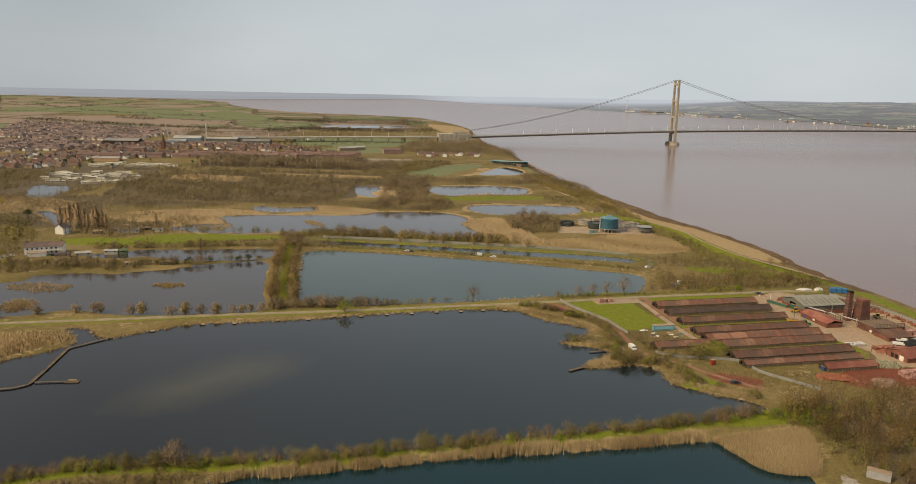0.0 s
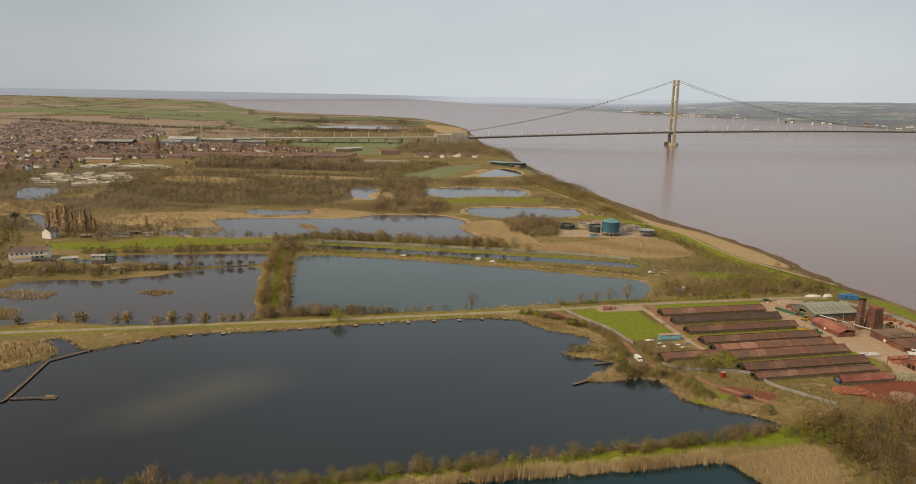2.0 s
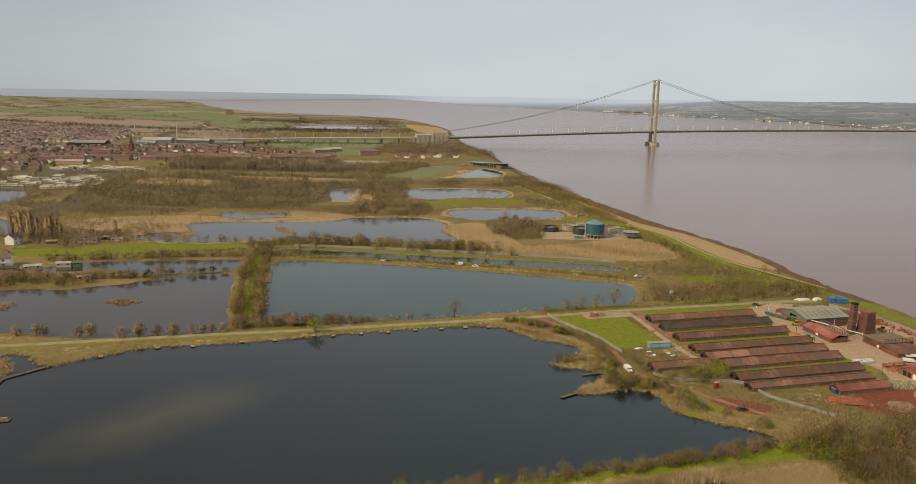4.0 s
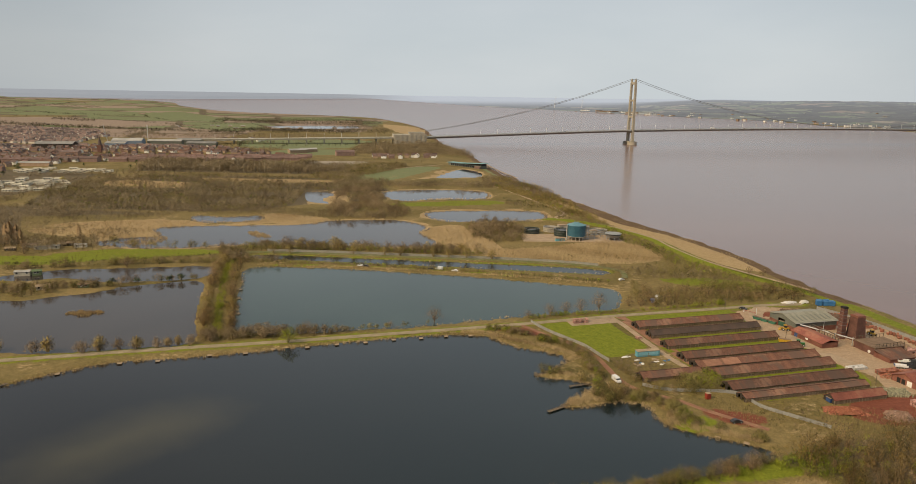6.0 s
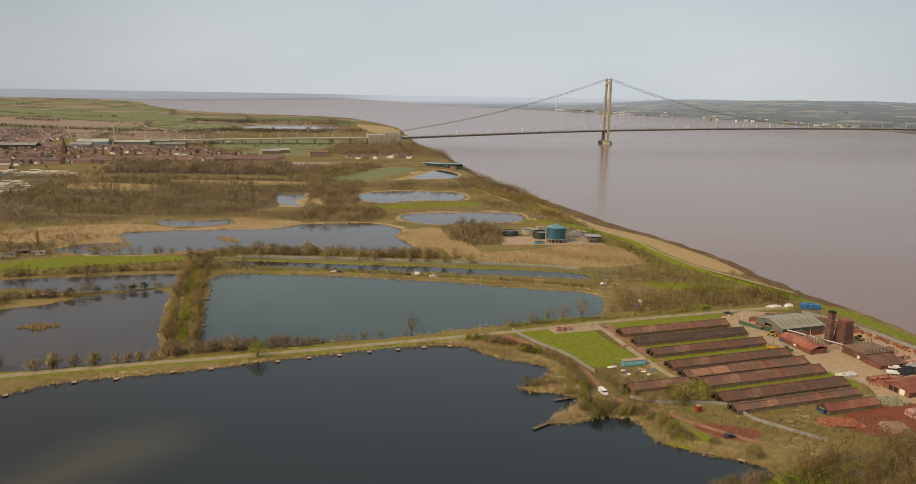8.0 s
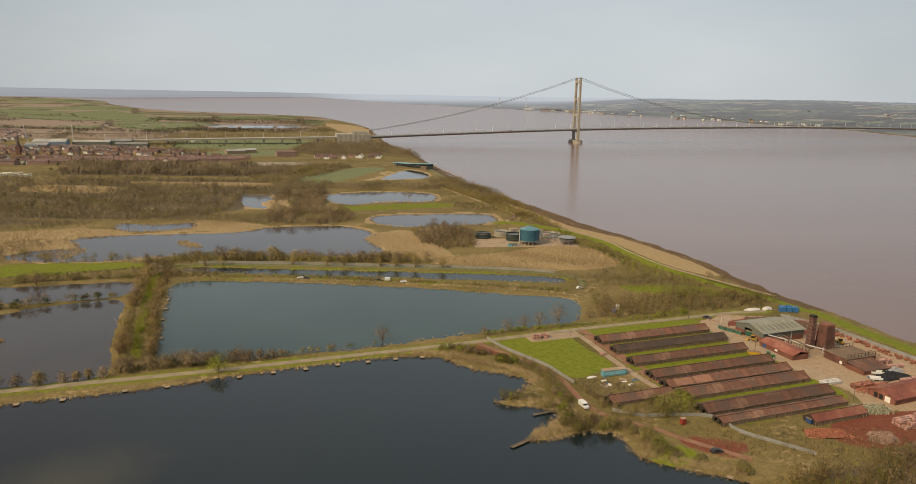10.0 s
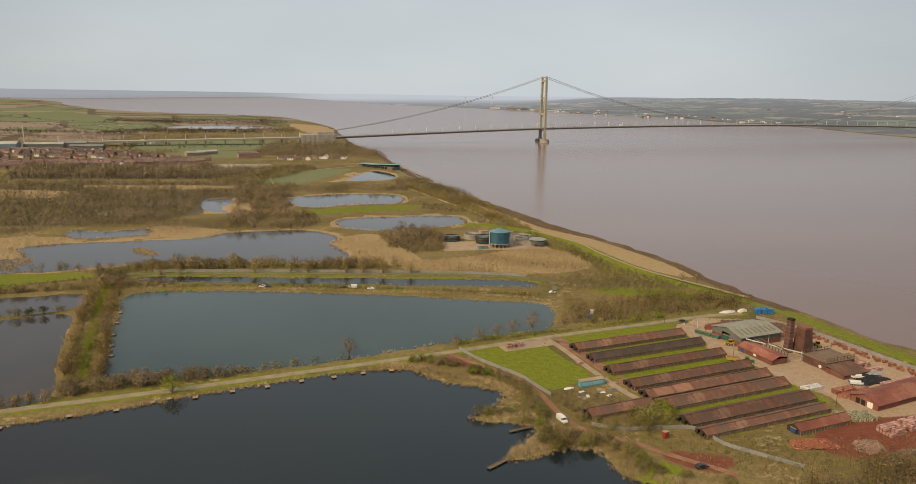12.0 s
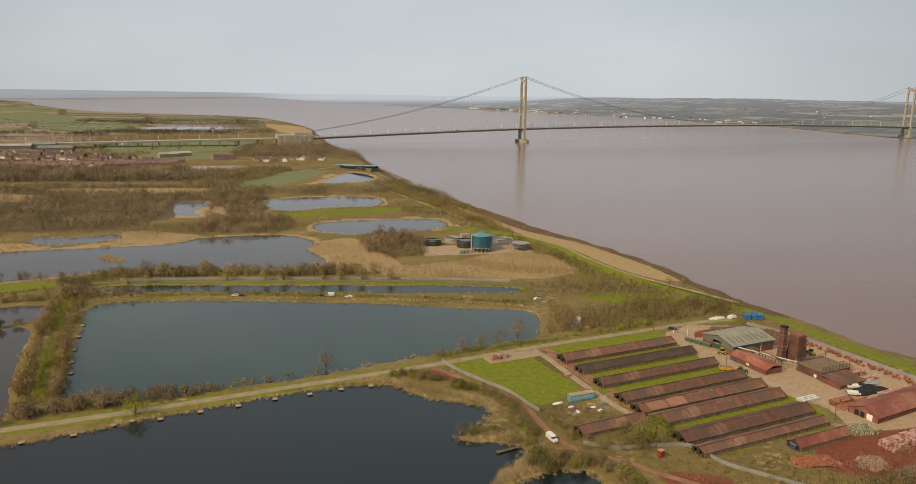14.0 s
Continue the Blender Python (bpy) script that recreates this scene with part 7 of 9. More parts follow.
def heap(name, m, rx, ry, h, mat_, label, category, seed, cuts=22):
    """A rough heap with an uneven outline."""
    rs = np.random.RandomState(seed)
    bm = bmesh.new()
    bmesh.ops.create_grid(bm, x_segments=cuts, y_segments=cuts, size=1)
    for v in bm.verts:
        a = math.atan2(v.co.y, v.co.x)
        d = v.co.xy.length * (1 + 0.18 * math.sin(3 * a + seed) + 0.1 * math.sin(7 * a + 2 * seed))
        z = h * max(0, 1 - d * d) ** 0.7 * (0.75 + 0.5 * rs.rand())
        v.co = (v.co.x * rx, v.co.y * ry, z - 0.25 if z <= 0 else z)
    ob = part(name, bm, mat_)
    ob.matrix_world = m
    return tagged(ob, label, category)


def rubble(name, m, rx, ry, h, mat_, label, seed, n):
    """A heap of many tumbled pieces, too many to count."""
    rs = np.random.RandomState(seed)
    corner = np.array([(x, y, z) for z in (-1, 1) for y in (-1, 1) for x in (-1, 1)], float)
    quad = np.array([(0, 2, 3, 1), (4, 5, 7, 6), (0, 1, 5, 4), (2, 6, 7, 3), (0, 4, 6, 2), (1, 3, 7, 5)])
    verts, faces = [], []
    for k in range(n):
        r, a = math.sqrt(rs.rand()) * 1.08, rs.uniform(0, 6.28)
        r *= 1 + 0.18 * math.sin(3 * a + seed)
        z = h * max(0, 1 - min(r, 1) ** 2) ** 0.7 * rs.uniform(0.8, 1.05)
        e = Matrix.Rotation(rs.uniform(0, 3.1), 3, "Z") @ Matrix.Rotation(rs.uniform(-0.7, 0.7), 3, "X")
        size = np.array((rs.uniform(0.15, 0.34), rs.uniform(0.1, 0.22), rs.uniform(0.04, 0.1)))
        faces.append(quad + 8 * k)
        verts.append(corner * size @ np.array(e).T + (rx * r * math.cos(a), ry * r * math.sin(a), z + 0.06))
    ob = mesh_object(name, np.concatenate(verts), np.concatenate(faces), mat_)
    ob.matrix_world = m
    return tagged(ob, label, "rubble", kind="stuff")


def piece_mat(name, a, b):
    m, n, l, p = node_mat(name)
    geo = n.new("ShaderNodeNewGeometry")
    l.new(ramp(n, l, geo.outputs["Random Per Island"], a, b, 0.0, 1.0), p.inputs["Base Color"])
    p.inputs["Roughness"].default_value = 0.85
    return m


SHARD_PIECE = piece_mat("broken_tile_pieces", (0.2, 0.06, 0.035), (0.5, 0.2, 0.12))
SCRAP_PIECE = piece_mat("mixed_rubble_pieces", (0.09, 0.06, 0.045), (0.4, 0.27, 0.21))
rubble("tile_rubble", at_xy(147.5, 280.5, 0, -6), 7.3, 3.3, 1.85, SHARD_PIECE, "broken orange tiles tumbled over the heap", 3, 900)
rubble("brick_rubble", at_xy(166, 277, 0, 20), 5, 4, 1.75, SCRAP_PIECE, "mixed brick rubble tumbled over the heap", 5, 600)
rubble("brick_rubble", at_xy(176, 268, 0, 20), 8, 5, 1.55, SCRAP_PIECE, "mixed brick rubble tumbled over the heap", 6, 700)
rubble("brick_rubble", at_xy(203, 396, 0, -35), 21, 4.6, 2.3, SCRAP_PIECE, "reddish rubble on the spoil bank", 12, 900)
rubble("yard_rubble", at_uv(259, 261), 6, 2.5, 0.5, SHARD_PIECE, "broken tiles strewn in the yard", 15, 220)
heap("tile_heap", at_xy(147.5, 280.5, 0, -6), 7.5, 3.4, 1.9, SHARD, "sprawling heap of broken orange tiles", "heap", 3, 40)
heap("rubble_heap", at_xy(166, 277, 0, 20), 5, 4, 1.8, SCRAP, "heap of mixed brick rubble", "heap", 5, 34)
heap("rubble_heap", at_xy(176, 268, 0, 20), 8, 5, 1.6, SCRAP, "heap of mixed brick rubble", "heap", 6, 34)
heap("coal_heap", at_uv(281.0, 268.0), 8.5, 4.5, 1.6, COAL, "low black heap of coal dust", "heap", 7)
heap("tarpaulin_heap", at_uv(288.0, 272.2), 5.0, 2.2, 1.6, TARP_GREY, "grey tarpaulin thrown over a heap", "heap", 8)
heap("clay_heap", at_uv(291.5, 288.5), 8, 5, 2.2, CLAY, "heap of brown clay", "heap", 9)
heap("white_bags", at_xy(196, 421, 0, 10), 5, 1.6, 1.3, WHITE_PACK, "heap of white bulk bags", "heap", 10, 14)
heap("white_bags", at_xy(205, 422, 0, 10), 3, 1.4, 1.6, WHITE_PACK, "heap of white bulk bags", "heap", 11, 14)
heap("spoil_bank", at_xy(203, 396, 0, -35), 22, 5, 2.4, SCRAP, "reddish spoil bank behind the hall", "heap", 12, 30)
pit = part("drying_pond", prism([(-6, 0.03), (-6.5, 0.06), (6.5, 0.06), (6, 0.03)], -5, 5), POND)
pit.matrix_world = at_uv(291, 297, 0.06)
tagged(pit, "grey settling pool in the yard", "pool")

blue = thing("tarpaulin_stack", "stack of goods under bright blue tarpaulins", "stack", at_xy(211.5, 418, 0, -8))
for k, (x, y, h) in enumerate(((0, 0, 2.8), (3.6, 0.3, 2.6), (7.0, 0.1, 2.9), (1.5, 3.2, 2.5), (5.2, 3.3, 2.7))):
    bm = boxes((x - 1.6, y - 1.4, 0, x + 1.6, y + 1.4, h))
    bmesh.ops.bevel(bm, geom=bm.edges[:], offset=0.25, segments=2, affect="EDGES")
    part("tarpaulin", bm, TARP_BLUE, blue)


def container(m, label, mat_, L=11.0, W=2.6, H=2.7, windows=0):
    c = thing("site_cabin", label, "cabin", m)
    part("body", boxes((0, 0, 0.15, L, W, H)), mat_, c)
    part("roof", boxes((-0.08, -0.08, H, L + 0.08, W + 0.08, H + 0.12)), SLAB, c, "dusty flat roof")
    for k in range(windows):
        part("panel", boxes((0.5 + k * (L - 1) / windows, -0.05, 0.8, 0.2 + (k + 1) * (L - 1) / windows, -0.003, 2.3)), PALE_BLUE, c, "pale blue panel")
    for x in (0.3, L - 0.5):
        part("skid", boxes((x, 0.1, 0, x + 0.2, W - 0.1, 0.15)), CABLE, c)
    return c


PALE_BLUE = surface("pale_blue_panel", (0.22, 0.5, 0.6), (0.3, 0.58, 0.67), 0.6, rough=0.5, vary=0.1)
container(at_xy(83.5, 334.2, 0, 12), "turquoise site cabin with two pale panels on the grass", TURQUOISE, windows=2)
for k, (x, y) in enumerate(((163.5, 391), (166, 387.5), (168.5, 384))):
    sk = thing("skip", "green steel skip beside the works road", "skip", at_xy(x, y, 0, -55), "green skips")
    bm = prism([(-1.5, 0.0), (-2.2, 1.5), (2.2, 1.5), (1.5, 0.0)], -0.9, 0.9)
    part("hull", bm, GREEN_PAINT, sk)
    part("load", boxes((-1.9, -0.75, 1.5, 1.9, 0.75, 1.62)), SCRAP, sk)
container(at_xy(170.5, 381.5, 0, -50), "green steel container beside the hall door", GREEN_PAINT, 4.2, 2.4, 2.5)
container(at_xy(98.8, 290.3, 0, 20), "small dark red kiosk", RED_PAINT, 1.8, 1.5, 2.4)
container(at_uv(211.6, 244.3), "small blue cabin at the shed end", BLUE_PAINT, 1.8, 2.4, 1.8)
container(at_xy(118.5, 201, 0, -28), "grey container half hidden by trees", TARP_GREY, 6.5, 2.5, 2.7)
boat = thing("upturned_boat", "pale upturned dinghy lying in rough grass", "boat", at_xy(78.5, 334.5, 0, 15))
bm = bmesh.new()
bmesh.ops.create_uvsphere(bm, u_segments=14, v_segments=8, radius=1)
bmesh.ops.scale(bm, vec=(2.4, 0.8, 0.6), verts=bm.verts)
part("hull", bm, PLASTER, boat)


def wheel(parent, x, y, r, w=0.3, axis=90):
    bm = cylinder(r, r, -w / 2, w / 2, 16)
    bmesh.ops.rotate(bm, matrix=Matrix.Rotation(radians(90), 3, "X"), verts=bm.verts)
    wh = part("wheel", bm, RUBBER, parent)
    wh.location = (x, y, r)
    bm = cylinder(r * 0.55, r * 0.55, -w / 2 - 0.02, w / 2 + 0.02, 12)
    bmesh.ops.rotate(bm, matrix=Matrix.Rotation(radians(90), 3, "X"), verts=bm.verts)
    part("rim", bm, LAMP_PAINT, wh)


def tractor():
    t = thing("tractor", "green farm tractor with yellow wheels", "tractor", at_uv(246.5, 301.0, 0, -35))
    part("bonnet", boxes((0.2, -0.5, 0.9, 2.4, 0.5, 1.75)), TRACTOR_GREEN, t)
    part("cab", boxes((-1.3, -0.8, 1.2, 0.2, 0.8, 2.7)), GLASS, t)
    part("cab_roof", boxes((-1.4, -0.9, 2.7, 0.3, 0.9, 2.9)), TRACTOR_GREEN, t)
    for x, y, r in ((-0.8, -1.0, 0.9), (-0.8, 1.0, 0.9), (1.8, -0.9, 0.6), (1.8, 0.9, 0.6)):
        wheel(t, x, y, r, 0.45)
    tr = thing("tipping_trailer", "orange-yellow tipping trailer hitched to a tractor", "trailer", at_uv(241.5, 305.0, 0, -35))
    part("hopper", prism([(-2.6, 0.9), (-3.0, 2.2), (3.0, 2.2), (2.5, 0.9)], -1.2, 1.2), YELLOW_PAINT, tr)
    part("load", boxes((-2.7, -1.0, 2.2, 2.7, 1.0, 2.35)), CLAY, tr)
    for x in (-1.4, -0.2):
        for y in (-1.1, 1.1):
            wheel(tr, x, y, 0.5)
    part("drawbar", boxes((2.5, -0.15, 0.7, 4.0, 0.15, 0.9)), CABLE, tr)
    for (u, v, turn, label) in ((255.5, 321.5, 150, "yellow loading shovel at the hall door"), (294.0, 305.5, 70, "yellow dumper parked behind the kiln stack")):
        d = thing("loader", label, "loader", at_uv(u, v, 0, turn))
        part("body", boxes((-2.0, -0.8, 0.7, 0.6, 0.8, 1.6)), YELLOW_PAINT, d)
        part("cab", boxes((-0.8, -0.7, 1.6, 0.6, 0.7, 2.7)), GLASS, d)
        part("cab_roof", boxes((-0.9, -0.8, 2.7, 0.7, 0.8, 2.85)), YELLOW_PAINT, d)
        part("arm", boxes((0.6, -0.6, 1.0, 2.2, -0.4, 1.25), (0.6, 0.4, 1.0, 2.2, 0.6, 1.25)), YELLOW_PAINT, d)
        part("bucket", prism([(2.2, 0.1), (2.2, 1.2), (2.4, 1.2), (3.1, 0.2), (3.0, 0.1)], -1.1, 1.1), YELLOW_PAINT, d)
        for x in (-1.4, 0.9):
            for y in (-0.95, 0.95):
                wheel(d, x, y, 0.6, 0.4)


tractor()
for (u, v, turn, mat_, label) in ((270.5, 267.0, -30, WHITE_PAINT, "white flatbed trailer with blue sides"), (277.0, 271.5, -25, PLASTER, "white sheeted trailer beside the coal")):
    f = thing("flatbed_trailer", label, "trailer", at_uv(u, v, 0, turn))
    part("bed", boxes((-2.6, -1.1, 0.8, 2.6, 1.1, 1.0)), mat_, f)
    part("side_board", boxes((-2.6, -1.16, 1.0, 2.6, -1.08, 1.7), (-2.6, 1.08, 1.0, 2.6, 1.16, 1.7)), mat_, f)
    part("head_board", boxes((-2.65, -1.1, 1.0, -2.58, 1.1, 1.8)), BLUE_PAINT if "blue" in label else mat_, f)
    for y in (-1.0, 1.0):
        wheel(f, -1.2, y, 0.4)
        wheel(f, 1.2, y, 0.4)


def vehicle(x, y, turn, mat_, label, van=False):
    name = "van" if van else "car"
    c = thing(name, label, "van" if van else "car", at_xy(x, y, 0.02, turn), "parked vehicles")
    if van:
        side = [(-2.5, 0.35), (-2.55, 2.0), (-2.3, 2.15), (0.9, 2.15), (1.7, 1.25), (2.5, 1.05), (2.55, 0.35)]
        glass = [(1.0, 1.35), (0.95, 1.98), (1.06, 1.98), (1.62, 1.35)]
        w = 0.95
    else:
        side = [(-2.1, 0.3), (-2.15, 0.85), (-1.7, 1.0), (-1.2, 1.42), (0.3, 1.45), (1.0, 0.98), (1.95, 0.85), (2.1, 0.6), (2.1, 0.3)]
        glass = [(-1.45, 1.0), (-1.1, 1.36), (0.25, 1.38), (0.8, 1.0)]
        w = 0.86
    bm = prism(side, -w, w)
    bmesh.ops.bevel(bm, geom=bm.edges[:], offset=0.06, segments=1, affect="EDGES")
    part("body", bm, mat_, c)
    part("side_glass", prism(glass, -w - 0.012, -w + 0.05), GLASS, c)
    part("side_glass", prism(glass, w - 0.05, w + 0.012), GLASS, c)
    bm = bmesh.new()
    box(bm, -0.02, -w + 0.15, 0, 0.02, w - 0.15, 0.62)
    tilt = -40 if van else -56
    bmesh.ops.transform(bm, matrix=Matrix.Translation((1.66, 0, 1.33) if van else (0.98, 0, 1.02)) @ Matrix.Rotation(radians(tilt), 4, "Y"), verts=bm.verts)
    part("windscreen", bm, GLASS, c)
    for wx in (-1.45, 1.5) if van else (-1.3, 1.3):
        for wy in (-w + 0.08, w - 0.08):
            wheel(c, wx, wy, 0.33, 0.2)
    return c


vehicle(67.4, 307.4, -74, WHITE_PAINT, "white van parked on the red earth path", True)
vehicle(102.4, 271.3, 8, DARK_PAINT, "dark blue estate car on the rough path")
vehicle(-61, 496.5, 172, WHITE_PAINT, "white car parked on the spit", False)
vehicle(-57.5, 495.5, 172, DARK_PAINT, "black car parked on the spit")
vehicle(-13, 490, 170, DARK_PAINT, "black car parked on the spit")
vehicle(-7.5, 489.5, 170, WHITE_PAINT, "white van parked on the spit", True)
vehicle(3, 485.5, 168, WHITE_PAINT, "white car parked on the spit")
vehicle(110, 467.5, 20, WHITE_PAINT, "white car beside the lake")
vehicle(116, 420.5, 80, BLUE_PAINT, "blue van among bushes beside the lake", True)
vehicle(120.5, 427.5, 75, WHITE_PAINT, "white van among bushes beside the lake", True)
vehicle(163.5, 408.3, -40, DARK_PAINT, "dark car at the works gate")
vehicle(-150.5, 526, 80, WHITE_PAINT, "white car at the causeway end")
vehicle(-329, 447, 20, WHITE_PAINT, "white car beside the white house")
vehicle(-302, 452, 30, DARK_PAINT, "dark car beside the white house")


def fence(name, label, line, height, panel, mat_, gap=0.0):
    """A steel palisade fence: posts, and a panel of pales between each two."""
    f = thing(name, label, "fence")
    pts = spline(line, closed=False, step=1.0)
    seg = np.concatenate([[0], np.cumsum(np.hypot(*np.diff(pts, axis=0).T))])
    n = int(seg[-1] / panel)
    pm = boxes((-0.06, -0.06, 0, 0.06, 0.06, height))
    # the pales of a panel as one corrugated sheet with uneven tops
    pale = bmesh.new()
    cols = []
    pales = int(panel / 0.15)
    for k in range(pales + 1):
        x, y = panel * k / pales, 0.03 if k % 2 else -0.03
        cols.append([pale.verts.new((x, y, z)) for z in (0.08, height - 0.06 - 0.1 * ((k // 2) % 2))])
    for c, d in zip(cols, cols[1:]):
        pale.faces.new((c[0], d[0], d[1], c[1]))
    post, pan = part("post", pm, mat_, f), part("panel", pale, mat_, f)
    for i in range(n):
        x, y = np.interp(i * panel, seg, pts[:, 0]), np.interp(i * panel, seg, pts[:, 1])
        x2, y2 = np.interp((i + 1) * panel, seg, pts[:, 0]), np.interp((i + 1) * panel, seg, pts[:, 1])
        a = math.degrees(math.atan2(y2 - y, x2 - x))
        for ob in (post, pan):
            o = ob if i == 0 else ob.copy()
            if i:
                scene.collection.objects.link(o)
            o.matrix_basis = at_xy(x, y, 0.0, a)
    return f


fence("palisade_fence", "grey steel palisade fence round the grass field", [(41, 381.5), (47, 369), (55, 357), (62, 347), (67, 334), (70, 327)], 1.8, 2.75, GALV)
fence("palisade_fence", "grey steel palisade fence below the drying sheds", [(77, 303), (87, 298), (102, 297.5), (113, 295), (117, 284), (125, 276), (135, 267)], 1.6, 2.75, GALV)
fence("roadside_fence", "long pale fence along the raised road", [(-134, 538), (-102, 536), (-67, 533), (-9, 526), (41, 520), (78, 513), (104, 505)], 2.0, 3.0, ROAD_FENCE)
fence("river_fence", "grey steel fence below the floodbank", [(206, 410), (220, 387), (228, 362), (235, 338), (242, 318)], 1.9, 2.75, GALV)


def pole(x, y, h, label, arm=True):
    p = thing("utility_pole", label, "pole", at_xy(x, y, 0, 15))
    part("shaft", cylinder(0.14, 0.1, 0, h, 8), WOOD, p)
    if arm:
        part("cross_arm", boxes((-1.1, -0.08, h - 0.7, 1.1, 0.08, h - 0.5)), WOOD, p)


pole(139.5, 426, 8, "wooden pole with a cross arm among bushes")
pole(153, 408, 7, "wooden pole beside the track")
pole(162.5, 357.5, 7.5, "thin wooden pole in the yard", False)
pole(175.5, 306.5, 6.5, "thin wooden pole in the yard", False)
barrier = thing("barrier", "red and white barrier at the works gate", "barrier", at_xy(162, 404, 0, -50))
part("post", boxes((-0.15, -0.15, 0, 0.15, 0.15, 1.1), (6.9, -0.15, 0, 7.1, 0.15, 3.6)), WHITE_PAINT, barrier)
part("arm", boxes((0, -0.06, 1.0, 7, 0.06, 1.12)), RED_PAINT, barrier)
# hard standings
for name, u0, v0, u1, v1, label in (("concrete_pad", 151, 350.5, 178, 359.5, "pale concrete pad at the edge of the grass"),):
    pad = part(name, boxes((u0, v0, 0.02, u1, v1, 0.14)), SLAB)
    pad.matrix_world = YM
    tagged(pad, label, "paving", kind="structure")
ribbon("shed_path", spline([(90, 393), (94, 378), (97.5, 362), (101.5, 345), (105, 333), (109, 322), (114, 312)], closed=False), 5.6, 0.09, RED_EARTH, "trodden red earth path past the shed ends", "path")
ribbon("works_road", spline([(85, 392), (89, 378), (92, 362), (95.5, 345), (98.5, 333), (102.5, 322), (109, 311)], closed=False), 3.0, 0.13, SLAB, "dusty works road past the shed ends", "road")
ribbon("works_access", spline([(178, 415), (168, 402), (163, 388), (164, 374), (169, 360), (172, 345), (177, 330), (183, 318)], closed=False), 7.0, 0.1, SLAB, "dusty works road past the shed ends", "road")
ribbon("red_path", RED_WAY, 2.4, 0.1, RED_EARTH, "red earth path round the lake point", "path")
ribbon("fence_road", spline([(-160, 530), (-134, 534), (-102, 532), (-67, 529), (-9, 522.5), (41, 516.5), (78, 510), (106, 500), (116, 488), (113, 472)], closed=False), 3.6, 0.5, GRASSY, "grassy raised lane beside the canal", "road", 0.6)
bank_line = spline([(143, 647), (167, 597), (172, 560), (181, 518), (195, 486), (208, 463), (220, 440)], closed=False)
ribbon("bank_path", bank_line, 1.8, land_z(bank_line) + 0.22, SLAB, "pale footpath along the floodbank", "path")
lawn_line = spline([(-133, 1051), (-101, 1094), (-57, 1151), (-8, 1195)], closed=False)
ribbon("lawn_path", lawn_line, 3.0, 0.3, SLAB, "pale path along the edge of the lawn", "path")
shore_line = spline([(66, 1215), (78, 1130), (91, 1061), (100, 1017)], closed=False)
ribbon("shore_path", shore_line, 3.0, 0.35, SLAB, "pale path along the shore", "path")
loop_line = spline([(60, 930), (84, 850), (104, 780), (116, 740), (114, 715), (104, 700), (110, 670)], closed=False)
ribbon("loop_path", loop_line, 2.6, 0.3, SLAB, "pale footpath curving past the pond", "path")


POT = surface("grey_green_glazed_pot", (0.27, 0.26, 0.17), (0.4, 0.38, 0.27), 2.0, vary=0.4)
rng = random.Random(12)
pot = thing("chimney_pot", "grey-green chimney pot standing in close rows", "pot", at_xy(0, 0, -60), "rows of chimney pots")
part("barrel", cylinder(0.3, 0.23, 0, 1.05, 8), POT, pot)
part("rim", cylinder(0.3, 0.3, 1.05, 1.17, 8), POT, pot)
first = True
for i in range(15):
    for j in range(8):
        if rng.random() < 0.1:
            continue
        m = at_xy(169.5 + i * 0.95 + j * 0.12, 294.6 + j * 1.0 - i * 0.04, 0.02, rng.uniform(0, 360)) @ Matrix.Diagonal((1, 1, rng.uniform(0.7, 1.15), 1))
        if first:
            pot.matrix_world = m
            first = False
        else:
            copy_thing(pot, m)

# ---- treatment works, houses and town ----
TANK_BLUE = surface("teal_blue_tank_paint", (0.03, 0.11, 0.16), (0.05, 0.15, 0.21), 0.3, rough=0.5, vary=0.05)
TANK_LID = surface("pale_teal_lid", (0.1, 0.24, 0.3), (0.15, 0.3, 0.36), 0.3, rough=0.5, vary=0.05)
TANK_DARK = surface("dark_green_tank", (0.02, 0.035, 0.03), (0.035, 0.05, 0.045), 0.3, rough=0.6, vary=0.1)
TURQ_ROOF = surface("turquoise_roof_sheet", (0.16, 0.34, 0.36), (0.22, 0.42, 0.43), 0.1, rough=0.5, vary=0.05)
GREY_ROOF = surface("pale_grey_roof_sheet", (0.25, 0.24, 0.22), (0.36, 0.345, 0.32), 0.05, rough=0.6, vary=0.45)
SLATE = surface("dark_roof_tile", (0.1, 0.072, 0.064), (0.17, 0.115, 0.1), 0.2, vary=0.45)
BUFF = surface("buff_brick", (0.32, 0.22, 0.15), (0.4, 0.29, 0.2), 0.3, vary=0.3)
CREAM_ROOF = surface("weathered_cream_roof", (0.36, 0.33, 0.26), (0.5, 0.46, 0.37), 0.2, vary=0.4)
CARAVAN = surface("cream_caravan_panel", (0.55, 0.51, 0.41), (0.68, 0.64, 0.54), 0.3, vary=0.2)


